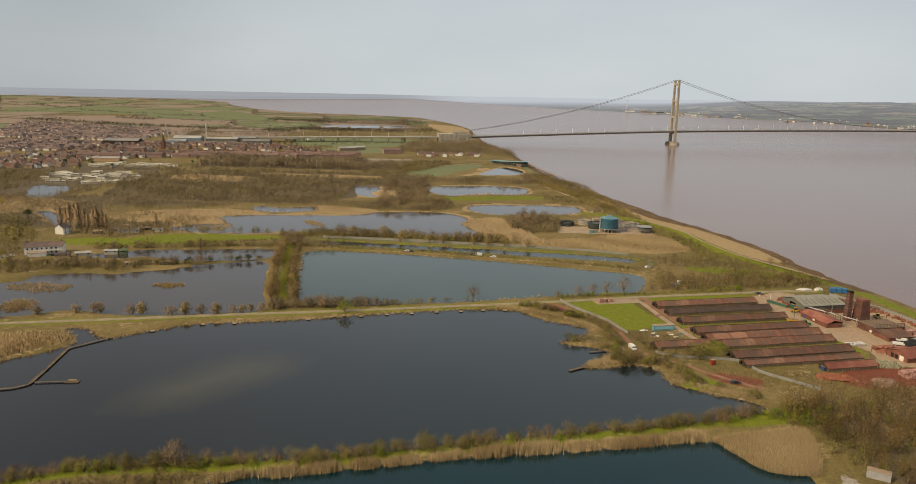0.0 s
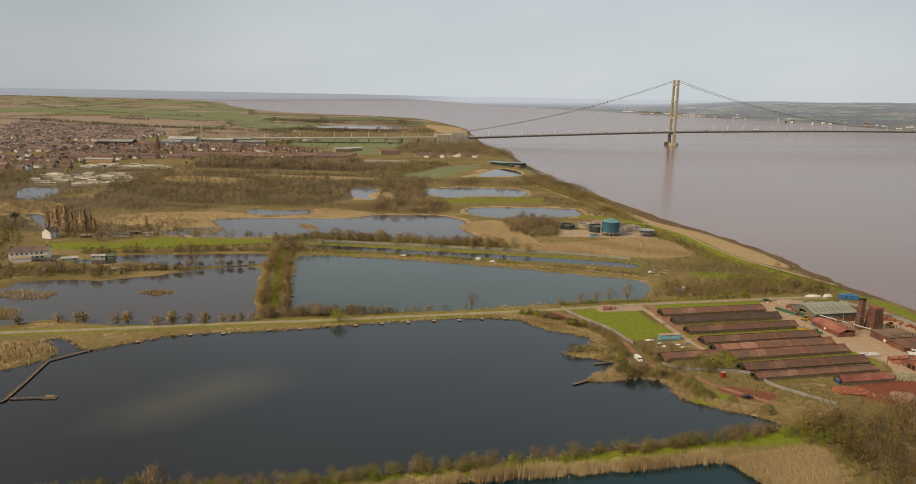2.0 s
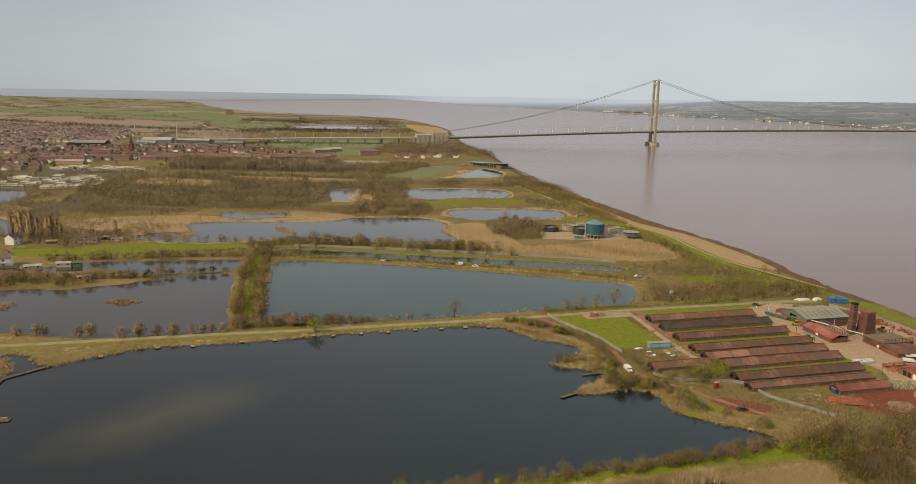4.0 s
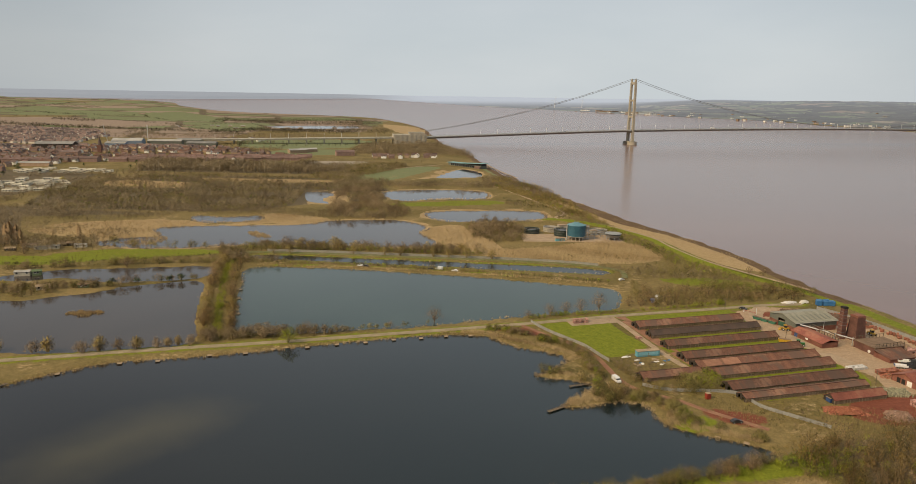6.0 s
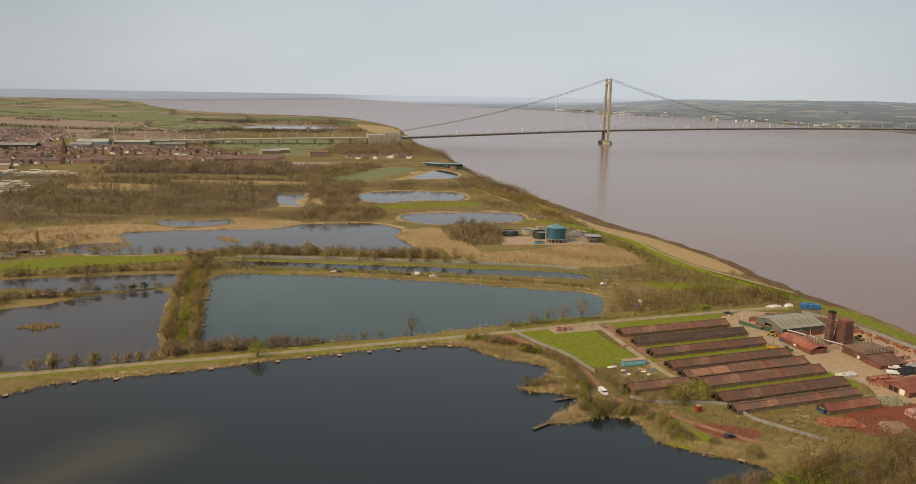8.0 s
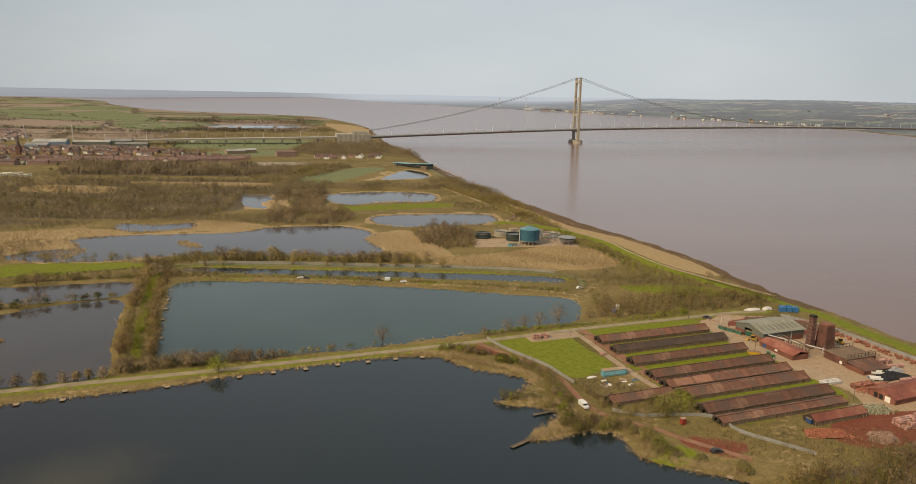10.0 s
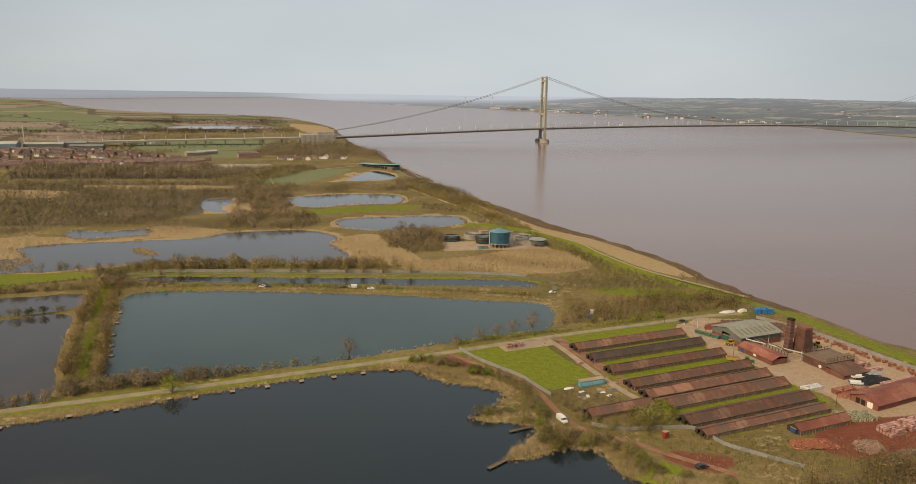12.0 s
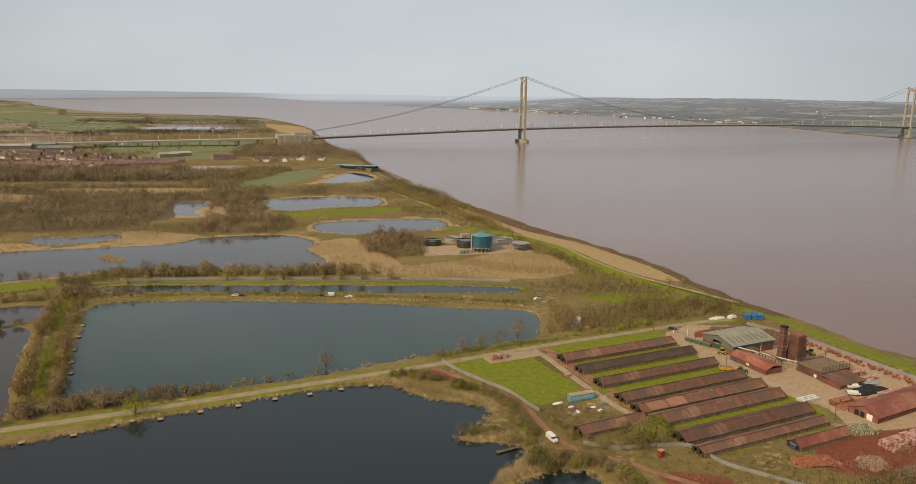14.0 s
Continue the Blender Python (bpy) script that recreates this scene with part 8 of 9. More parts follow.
def open_tank(x, y, r, h, mat_, label, filled):
    t = thing("settling_tank", label, "tank", at_xy(x, y))
    bm = bmesh.new()
    n = 32
    ring = [[bm.verts.new((math.cos(2 * math.pi * i / n) * q, math.sin(2 * math.pi * i / n) * q, z)) for i in range(n)] for q, z in ((r, -0.2), (r, h), (r - 0.3, h), (r - 0.3, 0.3))]
    for a, b in zip(ring, ring[1:]):
        for i in range(n):
            bm.faces.new((a[i], a[(i + 1) % n], b[(i + 1) % n], b[i]))
    part("wall", bm, mat_, t)
    part("contents", cylinder(r - 0.3, r - 0.3, 0.2, h * filled, n), POND, t)
    bm = bmesh.new()
    for z in (h * 0.33, h * 0.66, h - 0.05):
        bmesh.ops.create_cone(bm, cap_ends=False, segments=n, radius1=r + 0.06, radius2=r + 0.06, depth=0.15, matrix=Matrix.Translation((0, 0, z)))
    part("hoop", bm, CABLE, t)
    part("walkway", boxes((-r, -0.5, h, r, 0.5, h + 0.12)), GALV, t)
    return t


def treatment_works():
    d = thing("digester_tank", "large teal-blue tank with a shallow domed lid on concrete legs", "tank", at_xy(104.5, 596))
    R = 7.6
    part("drum", cylinder(R, R, 3.4, 12.2, 40), TANK_BLUE, d)
    for z in (3.5, 5.7, 7.9, 10.1, 12.0):
        part("hoop", cylinder(R + 0.12, R + 0.12, z, z + 0.22, 40), TANK_BLUE, d)
    part("lid", cylinder(R + 0.2, 1.2, 12.2, 14.4, 40), TANK_LID, d, "pale shallow conical lid")
    part("base_slab", cylinder(R + 0.3, R + 0.3, 3.0, 3.4, 40), CONCRETE, d)
    for k in range(14):
        a = k * 2 * math.pi / 14
        part("leg", boxes((-0.3, -0.3, -0.2, 0.3, 0.3, 3.0)), CONCRETE, d).location = (math.cos(a) * (R - 0.6), math.sin(a) * (R - 0.6), 0)
    part("gantry", boxes((-1.8, -0.6, 14.3, 1.8, 0.6, 14.5), (-1.8, -0.6, 15.2, 1.8, -0.5, 15.3), (-1.8, 0.5, 15.2, 1.8, 0.6, 15.3), (-1.8, -0.6, 14.5, -1.7, 0.6, 15.3), (1.7, -0.6, 14.5, 1.8, 0.6, 15.3)), GALV, d)
    part("riser_pipe", cylinder(0.45, 0.45, 0, 12.5, 10, -R - 0.6, -2.5), LAMP_PAINT, d, "pale vertical pipe")
    bm = boxes((R + 0.2, -3.2, 0, R + 0.4, -3.0, 13), (R + 2.0, -3.2, 0, R + 2.2, -3.0, 13), (R + 0.2, -1.4, 0, R + 0.4, -1.2, 13), (R + 2.0, -1.4, 0, R + 2.2, -1.2, 13))
    for z in range(1, 13, 2):
        box(bm, R + 0.2, -3.2, z, R + 2.2, -1.2, z + 0.12)
    part("stair_tower", bm, GALV, d, "galvanised stair tower")
    open_tank(71, 621, 6.6, 4.0, TANK_DARK, "round dark steel settling tank", 0.75)
    open_tank(88, 629, 6.2, 4.2, CONCRETE, "round grey concrete settling tank", 0.6)
    open_tank(95.5, 611, 6.8, 5.6, TANK_DARK, "round dark steel settling tank", 0.85)
    open_tank(128, 622, 8.0, 3.6, CONCRETE, "wide round concrete filter tank", 0.7)
    f = thing("clarifier", "open steel clarifier on braced legs", "tank", at_xy(135, 596))
    part("bowl", cylinder(5.0, 6.8, 2.2, 4.6, 24), STEEL, f)
    for k in range(8):
        a = k * math.pi / 4
        part("leg", boxes((-0.2, -0.2, -0.2, 0.2, 0.2, 2.4)), STEEL, f).location = (math.cos(a) * 5.2, math.sin(a) * 5.2, 0)
    part("rail", cylinder(6.9, 6.9, 5.4, 5.55, 24), GALV, f)
    part("bridge", boxes((-7, -0.6, 4.6, 7, 0.6, 4.8)), GALV, f)
    for x, y, w, dp, h, mat_, label in ((98, 640, 7, 5, 3.2, CONCRETE, "small concrete plant room"), (112, 628, 8, 5, 3.0, BUFF, "small buff brick plant room"), (121, 612, 5, 4, 4.2, CONCRETE, "small concrete plant room"),
                                        (86.5, 586, 7.5, 2.6, 2.4, TURQUOISE, "turquoise container beside the tank"), (118, 634, 6, 4, 3.4, STEEL, "grey steel plant room")):
        b = thing("plant_room", label, "building", at_xy(x, y, 0, 12))
        part("wall", boxes((0, 0, -0.1, w, dp, h)), mat_, b)
        part("roof", boxes((-0.2, -0.2, h, w + 0.2, dp + 0.2, h + 0.25)), SLAB, b)
        part("door", boxes((w * 0.4, -0.06, 0, w * 0.4 + 1.0, -0.01, 2.1)), CABLE, b)
    pipes = thing("pipe_rack", "tangle of grey pipes and walkways", "pipes", at_xy(121, 598))
    rng = random.Random(3)
    for k in range(14):
        x, y = rng.uniform(-5, 9), rng.uniform(0, 20)
        part("pipe", boxes((x, y, 0, x + 0.35, y + 0.35, rng.uniform(2, 5.5))), GALV, pipes)
        part("walkway", boxes((x - 3, y, 3.0 + 0.05 * k, x + 3, y + 0.7, 3.1 + 0.05 * k)), GALV, pipes)
    slab = part("concrete_apron", boxes((60, 584, 0.02, 97, 616, 0.16)), SLAB)
    tagged(slab, "pale stained concrete apron of the treatment works", "paving", kind="structure")
    slab = part("concrete_apron", boxes((97, 584, 0.02, 142, 640, 0.14)), SLAB)
    tagged(slab, "pale stained concrete apron of the treatment works", "paving", kind="structure")


treatment_works()


def gable_house(name, label, m, w, d, eave, ridge, wall, roof, windows, chimneys=1, group="", category="house"):
    """A house with gabled roof, chimneys, and windows with frame and pane on both long sides."""
    h = thing(name, label, category, m, group)
    bm = prism([(0, -1), (0, eave - 0.38), (d / 2, ridge - 0.45), (d, eave - 0.38), (d, -1)], 0, w)
    bmesh.ops.rotate(bm, matrix=Matrix.Rotation(radians(90), 3, "Z"), verts=bm.verts)
    bmesh.ops.translate(bm, vec=(w, 0, 0), verts=bm.verts)
    part("wall", bm, wall, h)
    part("roof", gable_roof(w, d, eave, ridge, 0.3, 0.16), roof, h)
    for k in range(chimneys):
        x = w * (0.06 + 0.88 * k / max(1, chimneys - 1)) if chimneys > 1 else w * 0.12
        part("chimney", boxes((x - 0.35, d / 2 - 0.45, ridge - 0.6, x + 0.35, d / 2 + 0.45, ridge + 1.1)), BRICK, h)
    for x, z in windows:
        win = part("window", boxes((x, -0.06, z, x + 1.2, -0.004, z + 1.2)), GLASS, h)
        part("frame", boxes((x - 0.12, -0.05, z - 0.14, x, -0.003, z + 1.32), (x + 1.2, -0.05, z - 0.14, x + 1.32, -0.003, z + 1.32), (x, -0.05, z + 1.2, x + 1.2, -0.003, z + 1.32), (x, -0.09, z - 0.14, x + 1.2, -0.003, z)), PLASTER, win)
    return h


def near_houses():
    win = [(1.5 + 2.9 * k, z) for k in range(7) for z in (1.0, 3.7)]
    h = gable_house("lake_house", "long two-storey white house with a brown roof", at_xy(-322, 450.5, 0, 24), 24, 9, 5.6, 8.4, PLASTER, SLATE, win, 2)
    part("extension", boxes((3, -7, -0.5, 14, -0.01, 2.6)), PLASTER, h, "low white flat-roofed extension")
    part("extension_roof", boxes((2.8, -7.2, 2.6, 14.2, 0.02, 2.85)), SLAB, h)
    part("balcony", boxes((9, -2.2, 2.9, 23, -0.3, 3.05)), CONCRETE, h)
    gable_house("cottage", "white two-storey cottage with a pale roof", at_xy(-338, 521, 0, 78), 9, 8, 5.4, 8.2, PLASTER, SLATE, [(1.5, 1), (5.5, 1), (1.5, 3.6), (5.5, 3.6)], 1)
    rng = random.Random(8)
    for k, (x, y, w, d, mat_, roof) in enumerate(((-298, 447, 9, 4, BUFF, SLATE), (-287, 452, 10, 4.5, CARAVAN, GREY_ROOF), (-272, 462, 9, 4, CARAVAN, GREY_ROOF), (-262, 464, 5, 4, GREEN_HUT, GREEN_HUT), (-335, 436, 9, 4, CARAVAN, GREY_ROOF),
                                                   (-350, 428, 10, 4, CARAVAN, GREY_ROOF), (-240, 430, 7, 3, CARAVAN, SLAB), (-219, 436, 6, 3, GREEN_HUT, SLAB), (-300, 532, 16, 4, CARAVAN, GREY_ROOF), (-312, 538, 10, 4, CARAVAN, SLATE),
                                                   (-290, 545, 10, 5, DARK_WOOD, SLAB), (-318, 527, 7, 3, WOOD, SLAB), (-276, 541, 8, 3.5, CARAVAN, GREY_ROOF))):
        gable_house("lakeside_chalet", "low single-storey chalet near the water" if mat_ is CARAVAN else "low dark hut near the water", at_xy(x, y, 0, 18 + rng.uniform(-8, 8)), w, d, 2.3, 3.1, mat_, roof, [(1, 0.9), (w - 2.4, 0.9)], 0, "lakeside chalets", "hut")


GREEN_HUT = surface("green_hut_boards", (0.12, 0.17, 0.08), (0.17, 0.22, 0.11), 0.5, vary=0.2)
near_houses()


def distant_houses():
    """The far suburbs, too many and too small to count: joined walls and joined roofs."""
    rng = np.random.RandomState(21)
    wall_v, roof_v = [], []
    for poly, dx, dy in (([(-1120, 1540), (-790, 1500), (-840, 1780), (-980, 2000), (-1450, 2100), (-1300, 1800)], 12, 20), ([(-830, 1420), (-640, 1440), (-430, 1440), (-520, 1500), (-800, 1500)], 12, 20), ([(-900, 1180), (-760, 1260), (-820, 1420), (-1000, 1520), (-1080, 1400)], 12, 20)):
        poly = np.array(poly, float)
        turn = rng.uniform(-0.3, 0.3)
        for y in np.arange(poly[:, 1].min(), poly[:, 1].max(), dy):
            for x in np.arange(poly[:, 0].min(), poly[:, 0].max(), dx):
                q = np.array([[x + rng.uniform(-4, 4), y + rng.uniform(-4, 4)]])
                if not inside(q, poly)[0] or rng.rand() < 0.12:
                    continue
                z = float(upland(q[:, 0], q[:, 1])[0][0])
                a = turn + (math.pi / 2 if rng.rand() < 0.3 else 0) + rng.uniform(-0.1, 0.1)
                w, d, e, r = rng.uniform(6, 18) / 2, rng.uniform(3.0, 4.0), rng.uniform(3.4, 4.6), rng.uniform(5.6, 7.4)
                c, s = math.cos(a), math.sin(a)
                put = lambda px, py, pz: (q[0, 0] + px * c - py * s, q[0, 1] + px * s + py * c, z + pz)
                lo = [put(sx * w, sy * d, -1) for sx, sy in ((-1, -1), (1, -1), (1, 1), (-1, 1))]
                hi = [put(sx * w, sy * d, e) for sx, sy in ((-1, -1), (1, -1), (1, 1), (-1, 1))]
                ra, rb = put(-w, 0, r), put(w, 0, r)
                for i in range(4):
                    j = (i + 1) % 4
                    wall_v += [lo[i], lo[j], hi[j], lo[i], hi[j], hi[i]]
                wall_v += [hi[1], hi[2], rb, hi[3], hi[0], ra]
                ov = [put(sx * (w + 0.3), sy * (d + 0.4), e - 0.2) for sx, sy in ((-1, -1), (1, -1), (1, 1), (-1, 1))]
                for f in ((ov[0], ov[1], rb), (ov[0], rb, ra), (ov[2], ov[3], ra), (ov[2], ra, rb)):
                    roof_v += list(f)
    # suburb roof tones are greyed for the haze over the town
    for name, v, a, b in (("suburb_walls", wall_v, (0.22, 0.15, 0.13), (0.72, 0.68, 0.62)), ("suburb_roofs", roof_v, (0.1, 0.082, 0.08), (0.25, 0.175, 0.15))):
        v = np.array(v)
        ob = mesh_object(name, v, np.arange(len(v)).reshape(-1, 3), foliage("far_" + name, a, b, spread=0.1, cover=1.0))
        n = 30 if name == "suburb_walls" else 12
        tone = np.repeat(np.random.RandomState(5).uniform(0, 1, len(v) // n), n)
        ob.data.attributes.new("tone", "FLOAT", "POINT").data.foreach_set("value", tone.astype(np.float32))
        tagged(ob, "crowded brick houses of the far suburb", "houses", kind="stuff")


# roof red with the town's haze mixed into the colour
TOWN_ROOF = surface("haze_greyed_town_roof", (0.16, 0.1, 0.085), (0.23, 0.15, 0.128), 0.15, vary=0.3)
TOWN_BRICK = surface("weathered_town_brick", (0.23, 0.15, 0.125), (0.32, 0.215, 0.175), 0.3, vary=0.25)


def town():
    rng = random.Random(11)
    protos = []
    for k, (wall, roof, w) in enumerate(((TOWN_BRICK, SLATE, 9), (BUFF, TOWN_ROOF, 8), (TOWN_BRICK, TOWN_ROOF, 10), (PLASTER, SLATE, 9), (TOWN_BRICK, ROOF_TILE, 16), (BUFF, SLATE, 12))):
        label = {0: "red brick town house with a dark roof", 1: "buff brick town house with a red roof", 2: "red brick town house with a red roof", 3: "white rendered town house with a dark roof",
                 4: "red brick terrace with a brown tiled roof", 5: "buff brick terrace with a dark roof"}[k]
        protos.append(gable_house("town_house", label, at_xy(0, 0, -60), w, 8, 4.6, 7.3, wall, roof, [(1.2, 2.9), (w - 2.6, 2.9)] if k in (0, 3, 5) else [], 1 + k % 2, "town houses"))
    used = set()

    def put(x, y, turn, kinds):
        k = rng.choice(kinds)
        z = float(upland(np.array([float(x)]), np.array([float(y)]))[0][0])
        m = at_xy(x, y, z, turn)
        if k in used:
            copy_thing(protos[k], m)
        else:
            protos[k].matrix_world = m
            used.add(k)

    areas = (([(-820, 990), (-720, 930), (-640, 950), (-610, 1120), (-520, 1200), (-345, 1180), (-330, 1225), (-560, 1290), (-760, 1260)], (15, 27), [0, 3, 4, 5, 1, 3]),
             ([(-780, 1290), (-560, 1320), (-330, 1280), (-300, 1320), (-420, 1420), (-640, 1440), (-800, 1400)], (16, 26), [0, 1, 4, 5, 3, 3]),
             ([(-150, 1280), (-20, 1310), (-15, 1345), (-150, 1330)], (12, 20), [3, 3, 3, 2, 1]))
    distant_houses()
    total = 0
    for poly, (dx, dy), kinds in areas:
        poly = np.array(poly, float)
        lo, hi = poly.min(0), poly.max(0)
        base = rng.uniform(-12, 12)
        row = 0
        y = lo[1]
        while y < hi[1]:
            x = lo[0] + rng.uniform(0, dx)
            while x < hi[0]:
                if inside(np.array([[x, y]]), poly)[0] and rng.random() < 0.86:
                    put(x, y + rng.uniform(-3, 3), base + rng.choice([0, 0, 0, 90]) + rng.uniform(-6, 6), kinds)
                    total += 1
                x += dx * rng.uniform(0.85, 1.25)
            y += dy * rng.uniform(0.85, 1.15)
    # long terraces behind the birch wood
    row_house = gable_house("terrace_row", "long red brick terrace with a red-brown tiled roof", at_xy(0, 0, -60), 27, 8, 4.8, 7.6, TOWN_BRICK, TOWN_ROOF, [], 3, "brick terraces")
    turn = math.degrees(math.atan2(70, 290))
    for k in range(30):
        r, i = divmod(k, 10)
        m = at_xy(-545 + 29.5 * i + 6 * r + rng.uniform(-1, 1), 1163 + 7.1 * i + 23 * r, 0, turn + rng.uniform(-1.5, 1.5))
        if k:
            copy_thing(row_house, m)
        else:
            row_house.matrix_world = m
    # large sheds and public buildings
    for k, (x, y, w, d, h, wall, roof, turn, label) in enumerate(((-545, 1500, 60, 22, 7, CLAD, GREY_ROOF, 6, "long industrial shed with a pale roof"), (-640, 1535, 70, 20, 8, CLAD, GREY_ROOF, 6, "long industrial shed with a pale roof"),
                                                                  (-590, 1570, 50, 24, 8, CLAD, GREY_ROOF, 10, "long industrial shed with a pale roof"), (-700, 1500, 60, 30, 10, BLUE_CLAD, GREY_ROOF, 8, "large blue-grey industrial shed"),
                                                                  (-800, 1400, 70, 26, 9, DARK_WOOD, GREY_ROOF, 5, "large dark clad shed with a white roof"), (-690, 1450, 40, 20, 8, BLUE_CLAD, GREY_ROOF, 4, "large blue-grey industrial shed"),
                                                                  (-300, 1370, 34, 16, 6, BUFF, GREY_ROOF, 30, "pale-roofed shed near the town"), (-285, 1395, 34, 14, 6, BUFF, GREY_ROOF, 30, "pale-roofed shed near the town"),
                                                                  (-690, 1120, 70, 20, 6, TOWN_BRICK, TOWN_ROOF, 4, "long red brick school block"), (-620, 1150, 60, 18, 6, TOWN_BRICK, TOWN_ROOF, 4, "long red brick school block"),
                                                                  (-640, 1080, 44, 12, 5, BUFF, GREY_ROOF, 4, "low buff building with a pale roof"), (-660, 1230, 30, 14, 9, TOWN_BRICK, SLATE, 4, "tall red brick town hall"),
                                                                  (-205, 1330, 34, 16, 8, TOWN_BRICK, TOWN_ROOF, 20, "large red brick house among trees"))):
        z = float(upland(np.array([float(x)]), np.array([float(y)]))[0][0])
        gable_house("town_building", label, at_xy(x, y, z, turn), w, d, h, h + d * 0.16, wall, roof, [], 0, "", "building")
    church = thing("church_spire", "dark stone church spire above the roofs", "church", at_xy(-640, 1330))
    part("tower", boxes((-3.5, -3.5, -1, 3.5, 3.5, 14)), BRICK_DARK, church)
    part("spire", cylinder(4.0, 0.2, 14, 30, 8), SLATE, church)
    for x, y, tilt in ((-735, 1560, -12), (-655, 1575, 0)):
        c = thing("crane_mast", "pale lattice mast above the industrial sheds", "crane", at_xy(x, y, 2) @ Matrix.Rotation(radians(tilt), 4, "Y"))
        part("mast", boxes((-0.7, -0.7, -2, -0.4, -0.4, 38), (0.4, -0.7, -2, 0.7, -0.4, 38), (-0.7, 0.4, -2, -0.4, 0.7, 38), (0.4, 0.4, -2, 0.7, 0.7, 38), *[(-0.8, -0.8, z, 0.8, 0.8, z + 0.4) for z in range(2, 38, 4)]), LAMP_PAINT, c)
    # static caravans
    cv = gable_house("static_caravan", "cream static caravan in a close-packed park", at_xy(0, 0, -60), 10.5, 3.8, 2.6, 3.4, CARAVAN, CREAM_ROOF, [(1.2, 1.0), (4.5, 1.0), (7.6, 1.0)], 0, "static caravans", "caravan")
    first = True
    for poly, dx, dy in (([(-545, 815), (-455, 815), (-450, 850), (-500, 930), (-560, 930)], 15, 11), ([(-620, 1000), (-500, 985), (-470, 1000), (-480, 1040), (-600, 1050)], 15, 12), ([(-575, 845), (-548, 838), (-560, 900), (-600, 930)], 14, 12)):
        poly = np.array(poly, float)
        for y in np.arange(poly[:, 1].min(), poly[:, 1].max(), dy):
            for x in np.arange(poly[:, 0].min(), poly[:, 0].max(), dx):
                if inside(np.array([[x, y]]), poly)[0] and rng.random() < 0.72:
                    m = at_xy(x + rng.uniform(-2, 2), y + rng.uniform(-1, 1), 0, 10 + rng.uniform(-7, 7) + (90 if rng.random() < 0.15 else 0))
                    if first:
                        cv.matrix_world = m
                        first = False
                    else:
                        copy_thing(cv, m)
    # visitor centre at the haven
    c = thing("visitor_centre", "long low visitor centre with a sweeping turquoise roof", "building", at_xy(2, 1196, 0, -48))
    part("wall", boxes((0, 0, -1, 78, 12, 4.6)), CLAD, c)
    part("roof", prism([(-3, 4.6), (-3, 4.9), (30, 5.6), (84, 9.0), (84, 8.6), (30, 5.2)], -2, 14), TURQ_ROOF, c)
    part("glass_front", boxes((6, -0.15, 0.5, 62, -0.01, 4.2)), GLASS, c)
    part("upper_wall", prism([(34, 4.6), (34, 5.2), (78, 8.0), (78, 4.6)], 0.3, 11.7), GLASS, c, "glazed upper wall")
    for k in range(12):
        part("glazing_bar", boxes((6 + 4.6 * k, -0.3, 0, 6.3 + 4.6 * k, -0.16, 4.6)), LAMP_PAINT, c)
    part("brick_bay", boxes((66, -4, -1, 78, -0.02, 4)), TOWN_BRICK, c)
    # white farm and hamlet beyond the viaduct
    for k in range(10):
        x, y = -470 + rng.uniform(-60, 30), 1690 + rng.uniform(-20, 40)
        gable_house("farm_house", "white house beyond the viaduct", at_xy(x, y, 0, rng.uniform(0, 90)), 10, 8, 4.5, 7.5, PLASTER, SLATE, [], 1, "far houses")
    for k in range(14):
        x, y = rng.uniform(-900, -350), rng.uniform(2200, 2380)
        gable_house("far_shed", "pale farm shed on the low land", at_xy(x, y, 0, rng.uniform(0, 40)), rng.uniform(8, 16), 8, 3, 5, BUFF, GREY_ROOF, [], 0, "far sheds", "shed")
    # pale buildings on the far bank, and wind turbines
    for k in range(90):
        t = rng.random()
        if k < 16:
            x0, y0, o = 1050 + 260 * t, 6000 - 750 * t, rng.uniform(30, 200)
        else:
            x0, y0, o = 1150 + 720 * t, 5600 - 2500 * t, rng.uniform(60, 1500) if k > 50 else rng.uniform(40, 300)
        x, y = x0 + o, y0 + o * rng.uniform(0.1, 0.4)
        z = float(upland(np.array([float(x)]), np.array([float(y)]))[1][0])
        px, py, pz = squeeze(x, y, max(z, 1))
        k_ = math.hypot(px, py) / math.hypot(x, y)
        b = thing("far_building", "pale building on the far shore", "building", at_xy(px, py, pz - 1, rng.uniform(-20, 30)), "far bank buildings")
        w, d, h = (rng.uniform(40, 110) if k < 16 else rng.uniform(8, 24)) * k_, 12 * k_, (11 if k < 16 else 7) * k_
        part("wall", boxes((0, 0, -2, w, d, h)), PLASTER if rng.random() < 0.6 else BUFF, b)
        part("roof", boxes((-0.3, -0.3, h, w + 0.3, d + 0.3, h + 0.8)), GREY_ROOF, b)
    for az_x, az_y in ((1120, 7200), (1420, 7300)):
        px, py, pz = squeeze(az_x, az_y, 2)
        w = thing("wind_turbine", "slender white wind turbine on the far shore", "turbine", at_xy(px, py, pz))
        part("mast", cylinder(1.6, 0.9, -2, 48, 10), WHITE_PAINT, w)
        for k in range(3):
            bl = part("blade", boxes((-0.6, -0.3, 0, 0.6, 0.1, 24)), WHITE_PAINT, w)
            bl.matrix_local = Matrix.Translation((0, -1.2, 48)) @ Matrix.Rotation(radians(120 * k + 15), 4, "Y")
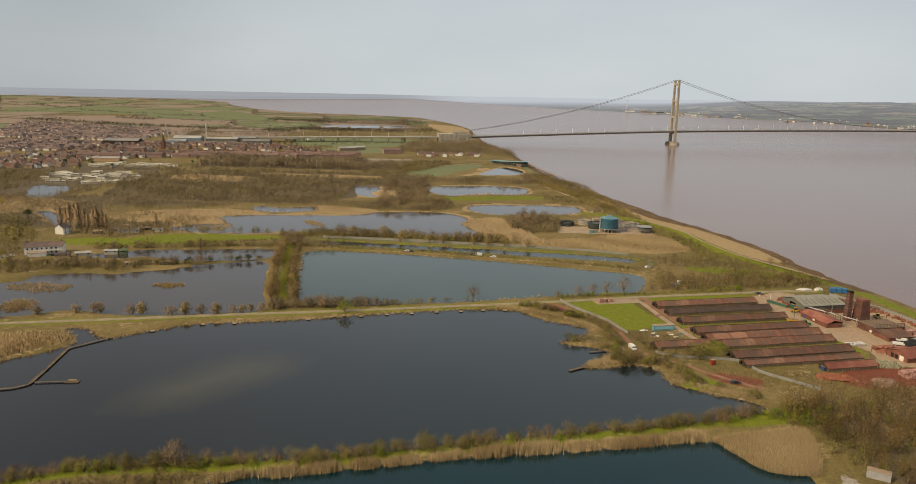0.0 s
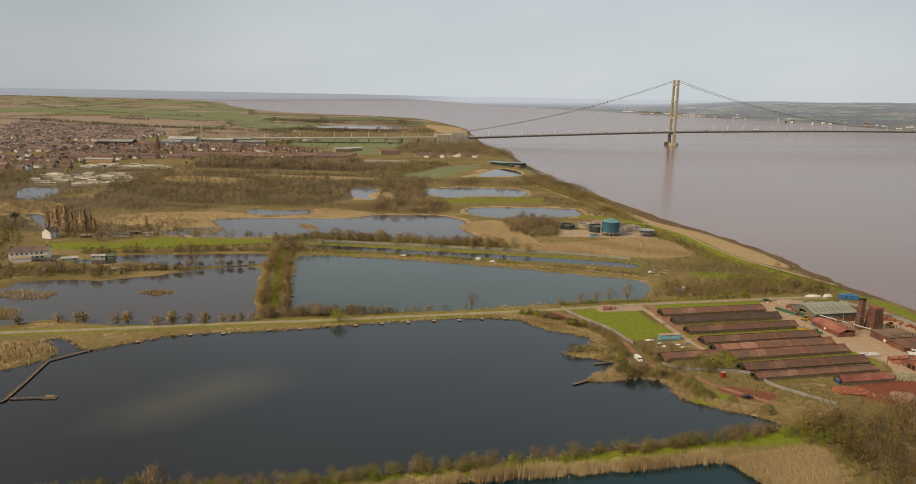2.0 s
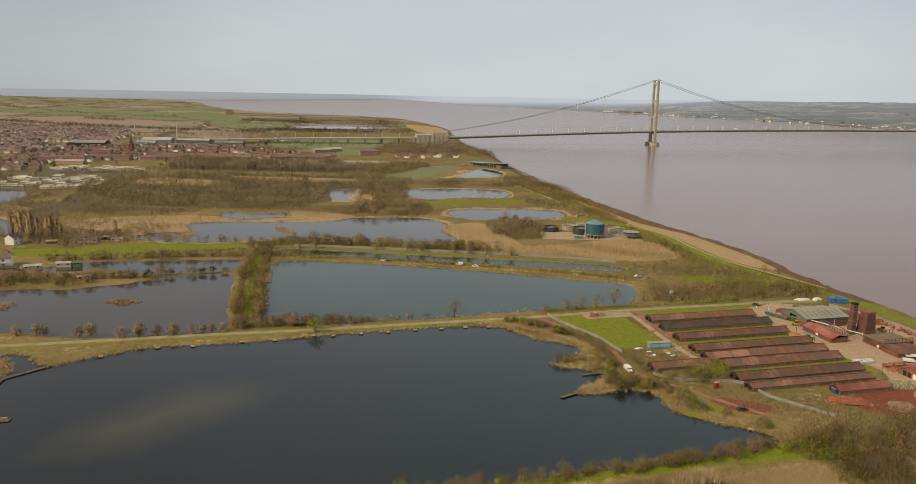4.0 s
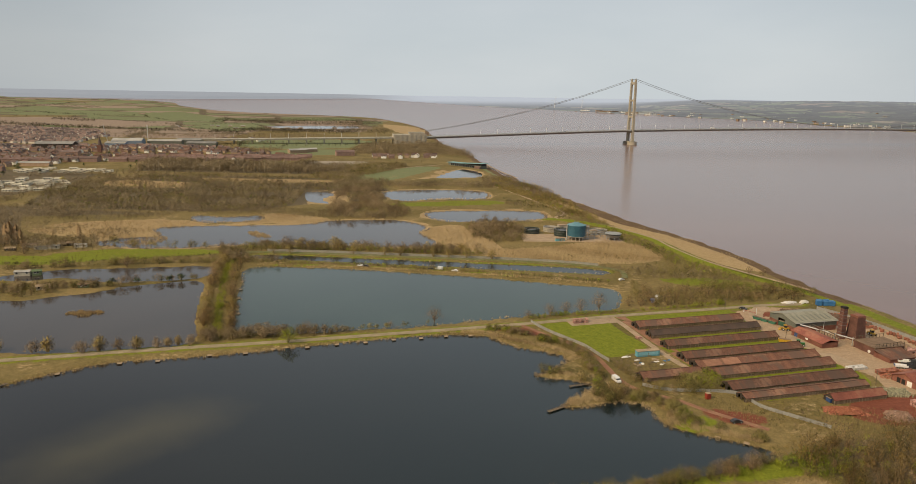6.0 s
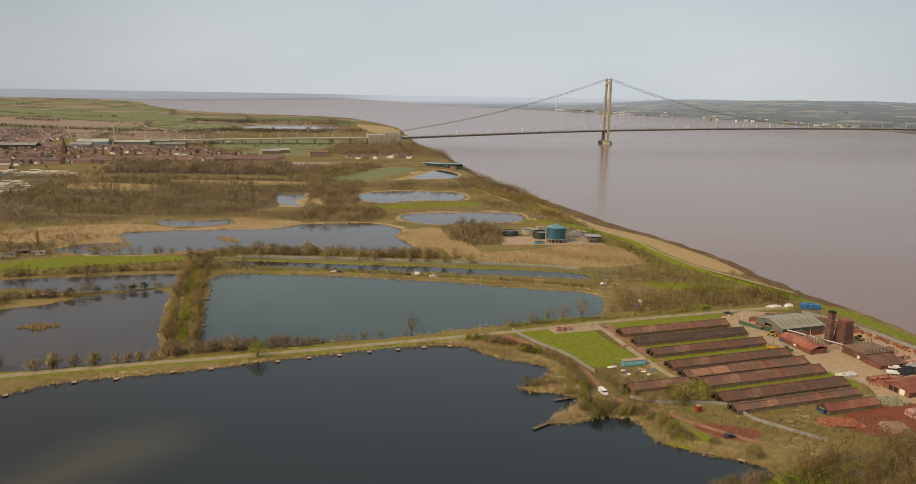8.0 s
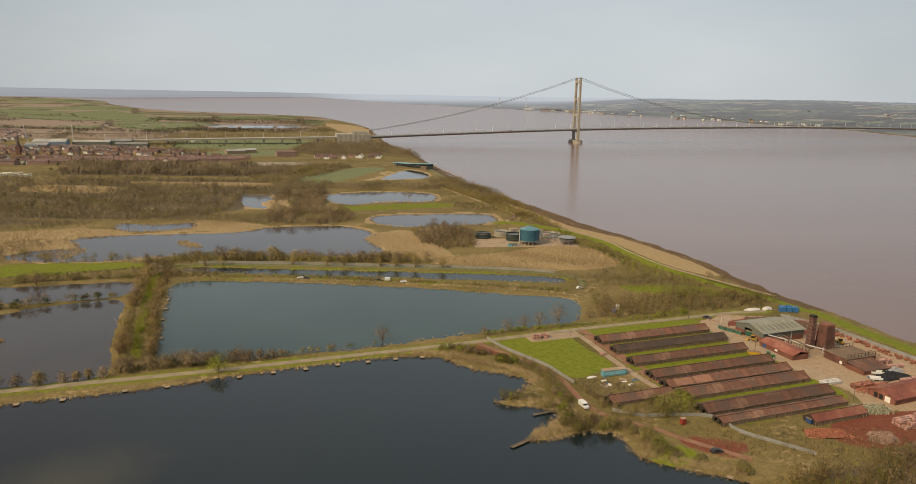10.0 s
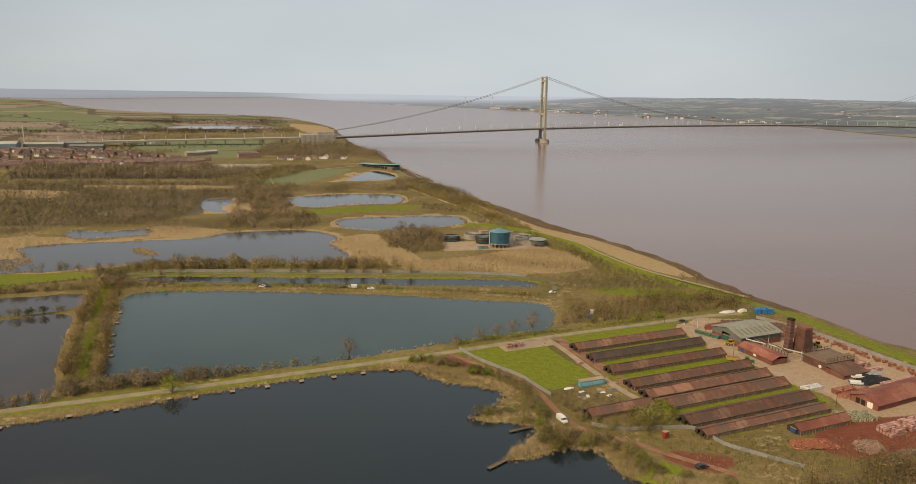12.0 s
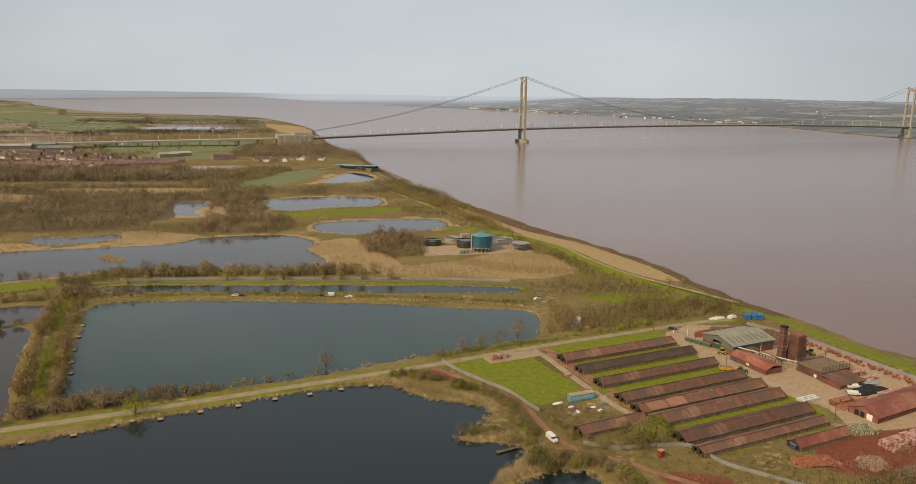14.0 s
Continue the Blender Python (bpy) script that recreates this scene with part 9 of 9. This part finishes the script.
        part("nacelle", boxes((-1.2, -1.5, 47, 1.2, 3, 49.4)), WHITE_PAINT, w)


BLUE_CLAD = surface("blue_grey_cladding", (0.16, 0.22, 0.3), (0.22, 0.28, 0.36), 0.1, rough=0.6, vary=0.15)
town()


# ---- lakeside fittings ----
def jetty(name, label, pts, width, plank=0.5):
    """A boardwalk of separate planks on posts."""
    j = thing(name, label, "jetty")
    pts = np.array(pts, float)
    pm = boxes((-plank * 0.46, -width / 2, -0.06, plank * 0.46, width / 2, 0.0))
    plank_ob = part("plank", pm, WOOD, j)
    post_ob = part("post", cylinder(0.09, 0.09, -1.6, 0.25, 6), WOOD, j)
    first = True
    for a, b in zip(pts, pts[1:]):
        L = np.hypot(*(b - a))
        ang = math.degrees(math.atan2(*(b - a)[::-1]))
        n = max(1, int(L / plank))
        for i in range(n):
            p = a + (b - a) * (i + 0.5) / n
            o = plank_ob if first else plank_ob.copy()
            if not first:
                scene.collection.objects.link(o)
            o.matrix_basis = at_xy(p[0], p[1], -0.12 + 0.02 * (i % 3), ang + random.uniform(-2, 2))
            if i % 5 == 0:
                for side in (-1, 1):
                    q = post_ob if first and side < 0 else post_ob.copy()
                    if not (first and side < 0):
                        scene.collection.objects.link(q)
                    q.matrix_basis = at_xy(p[0], p[1], 0, ang) @ Matrix.Translation((0, side * width / 2, 0))
            first = False
    return j


jetty("boardwalk", "weathered timber boardwalk across the lake end", [(-205, 236), (-185, 242), (-181, 246), (-184, 262), (-189, 285), (-177, 301)], 1.5)
jetty("boardwalk", "narrow timber walkway to a floating platform", [(-180, 248), (-168, 250)], 1.0)
raft = thing("fishing_platform", "weathered floating platform with a bench", "platform", at_xy(-166, 250.2, -0.35, 8))
part("deck", boxes((-2.6, -1.2, -0.2, 2.6, 1.2, 0.15)), WOOD, raft)
part("bench", boxes((-1.6, 0.3, 0.15, 1.6, 0.8, 0.7)), SLAB, raft)
jetty("jetty", "short timber fishing jetty at the lake point", [(34, 314.3), (43, 315)], 1.4)
jetty("jetty", "short timber fishing jetty at the lake point", [(35, 279.5), (45, 286.5)], 1.6)
jetty("jetty", "short timber fishing jetty at the lake point", [(47, 302.5), (58, 306)], 1.3)
peg = None
PEGS = [(-108, 333, 15), (-93, 336, 15), (-82, 341.5, 15), (-67, 344, 15), (-54, 348, 15), (-41, 351, 15), (-28, 355, 15), (-15, 357.5, 12), (-3, 360.5, 10), (9, 362, 0), (30, 350, -40), (-143, 323, 12), (-128, 326, 12), (-163, 311, 30),
        (-84, 186.4, 10), (-58, 192.3, 12), (-45, 196, 14), (-33, 198.8, 12), (-20, 202.6, 14), (-6, 206, 14), (25, 213, 10), (61, 221, 10), (100, 257, -30), (92, 262, -25),
        (-113, 392, 70), (-117, 405, 70), (-121, 420, 70), (-125, 438, 70), (-129, 455, 70), (-128, 380, 70), (-135, 405, 70), (-140, 425, 70)]
for k, (x, y, a) in enumerate(PEGS):
    if peg is None:
        peg = thing("fishing_peg", "small timber fishing platform at the water's edge", "platform", at_xy(x, y, 0, a), "fishing platforms")
        for i in range(5):
            part("board", boxes((-1.0, -1.3 + i * 0.46, -0.25, 1.0, -0.88 + i * 0.46, -0.17)), SLAB, peg)
        for px in (-0.9, 0.9):
            part("post", boxes((px - 0.08, -1.25, -1.5, px + 0.08, -1.1, 0.0)), WOOD, peg)
    else:
        copy_thing(peg, at_xy(x, y, 0, a))

rng = random.Random(31)
for k in range(16):
    x, y = rng.uniform(80, 97), rng.uniform(325, 333)
    size = rng.uniform(0.5, 1.6)
    bm = boxes((-size, -size * 0.5, 0.02, size, size * 0.5, 0.16), (-size * 0.4, -size * 0.7, 0.17, size * 0.9, size * 0.2, 0.3))
    bmesh.ops.bevel(bm, geom=bm.edges[:], offset=0.03, segments=1, affect="EDGES")
    junk = part("scrap_sheet", bm, (SLAB, TARP_BLUE, PLASTER, WOOD)[k % 4])
    junk.matrix_world = at_xy(x, y, 0.0, rng.uniform(0, 180))
    tagged(junk, ("pale broken slabs dumped on rough ground", "crumpled blue sheeting dumped on rough ground", "white boards dumped on rough ground", "old timber dumped on rough ground")[k % 4], "scrap", "dumped scrap by the cabin")
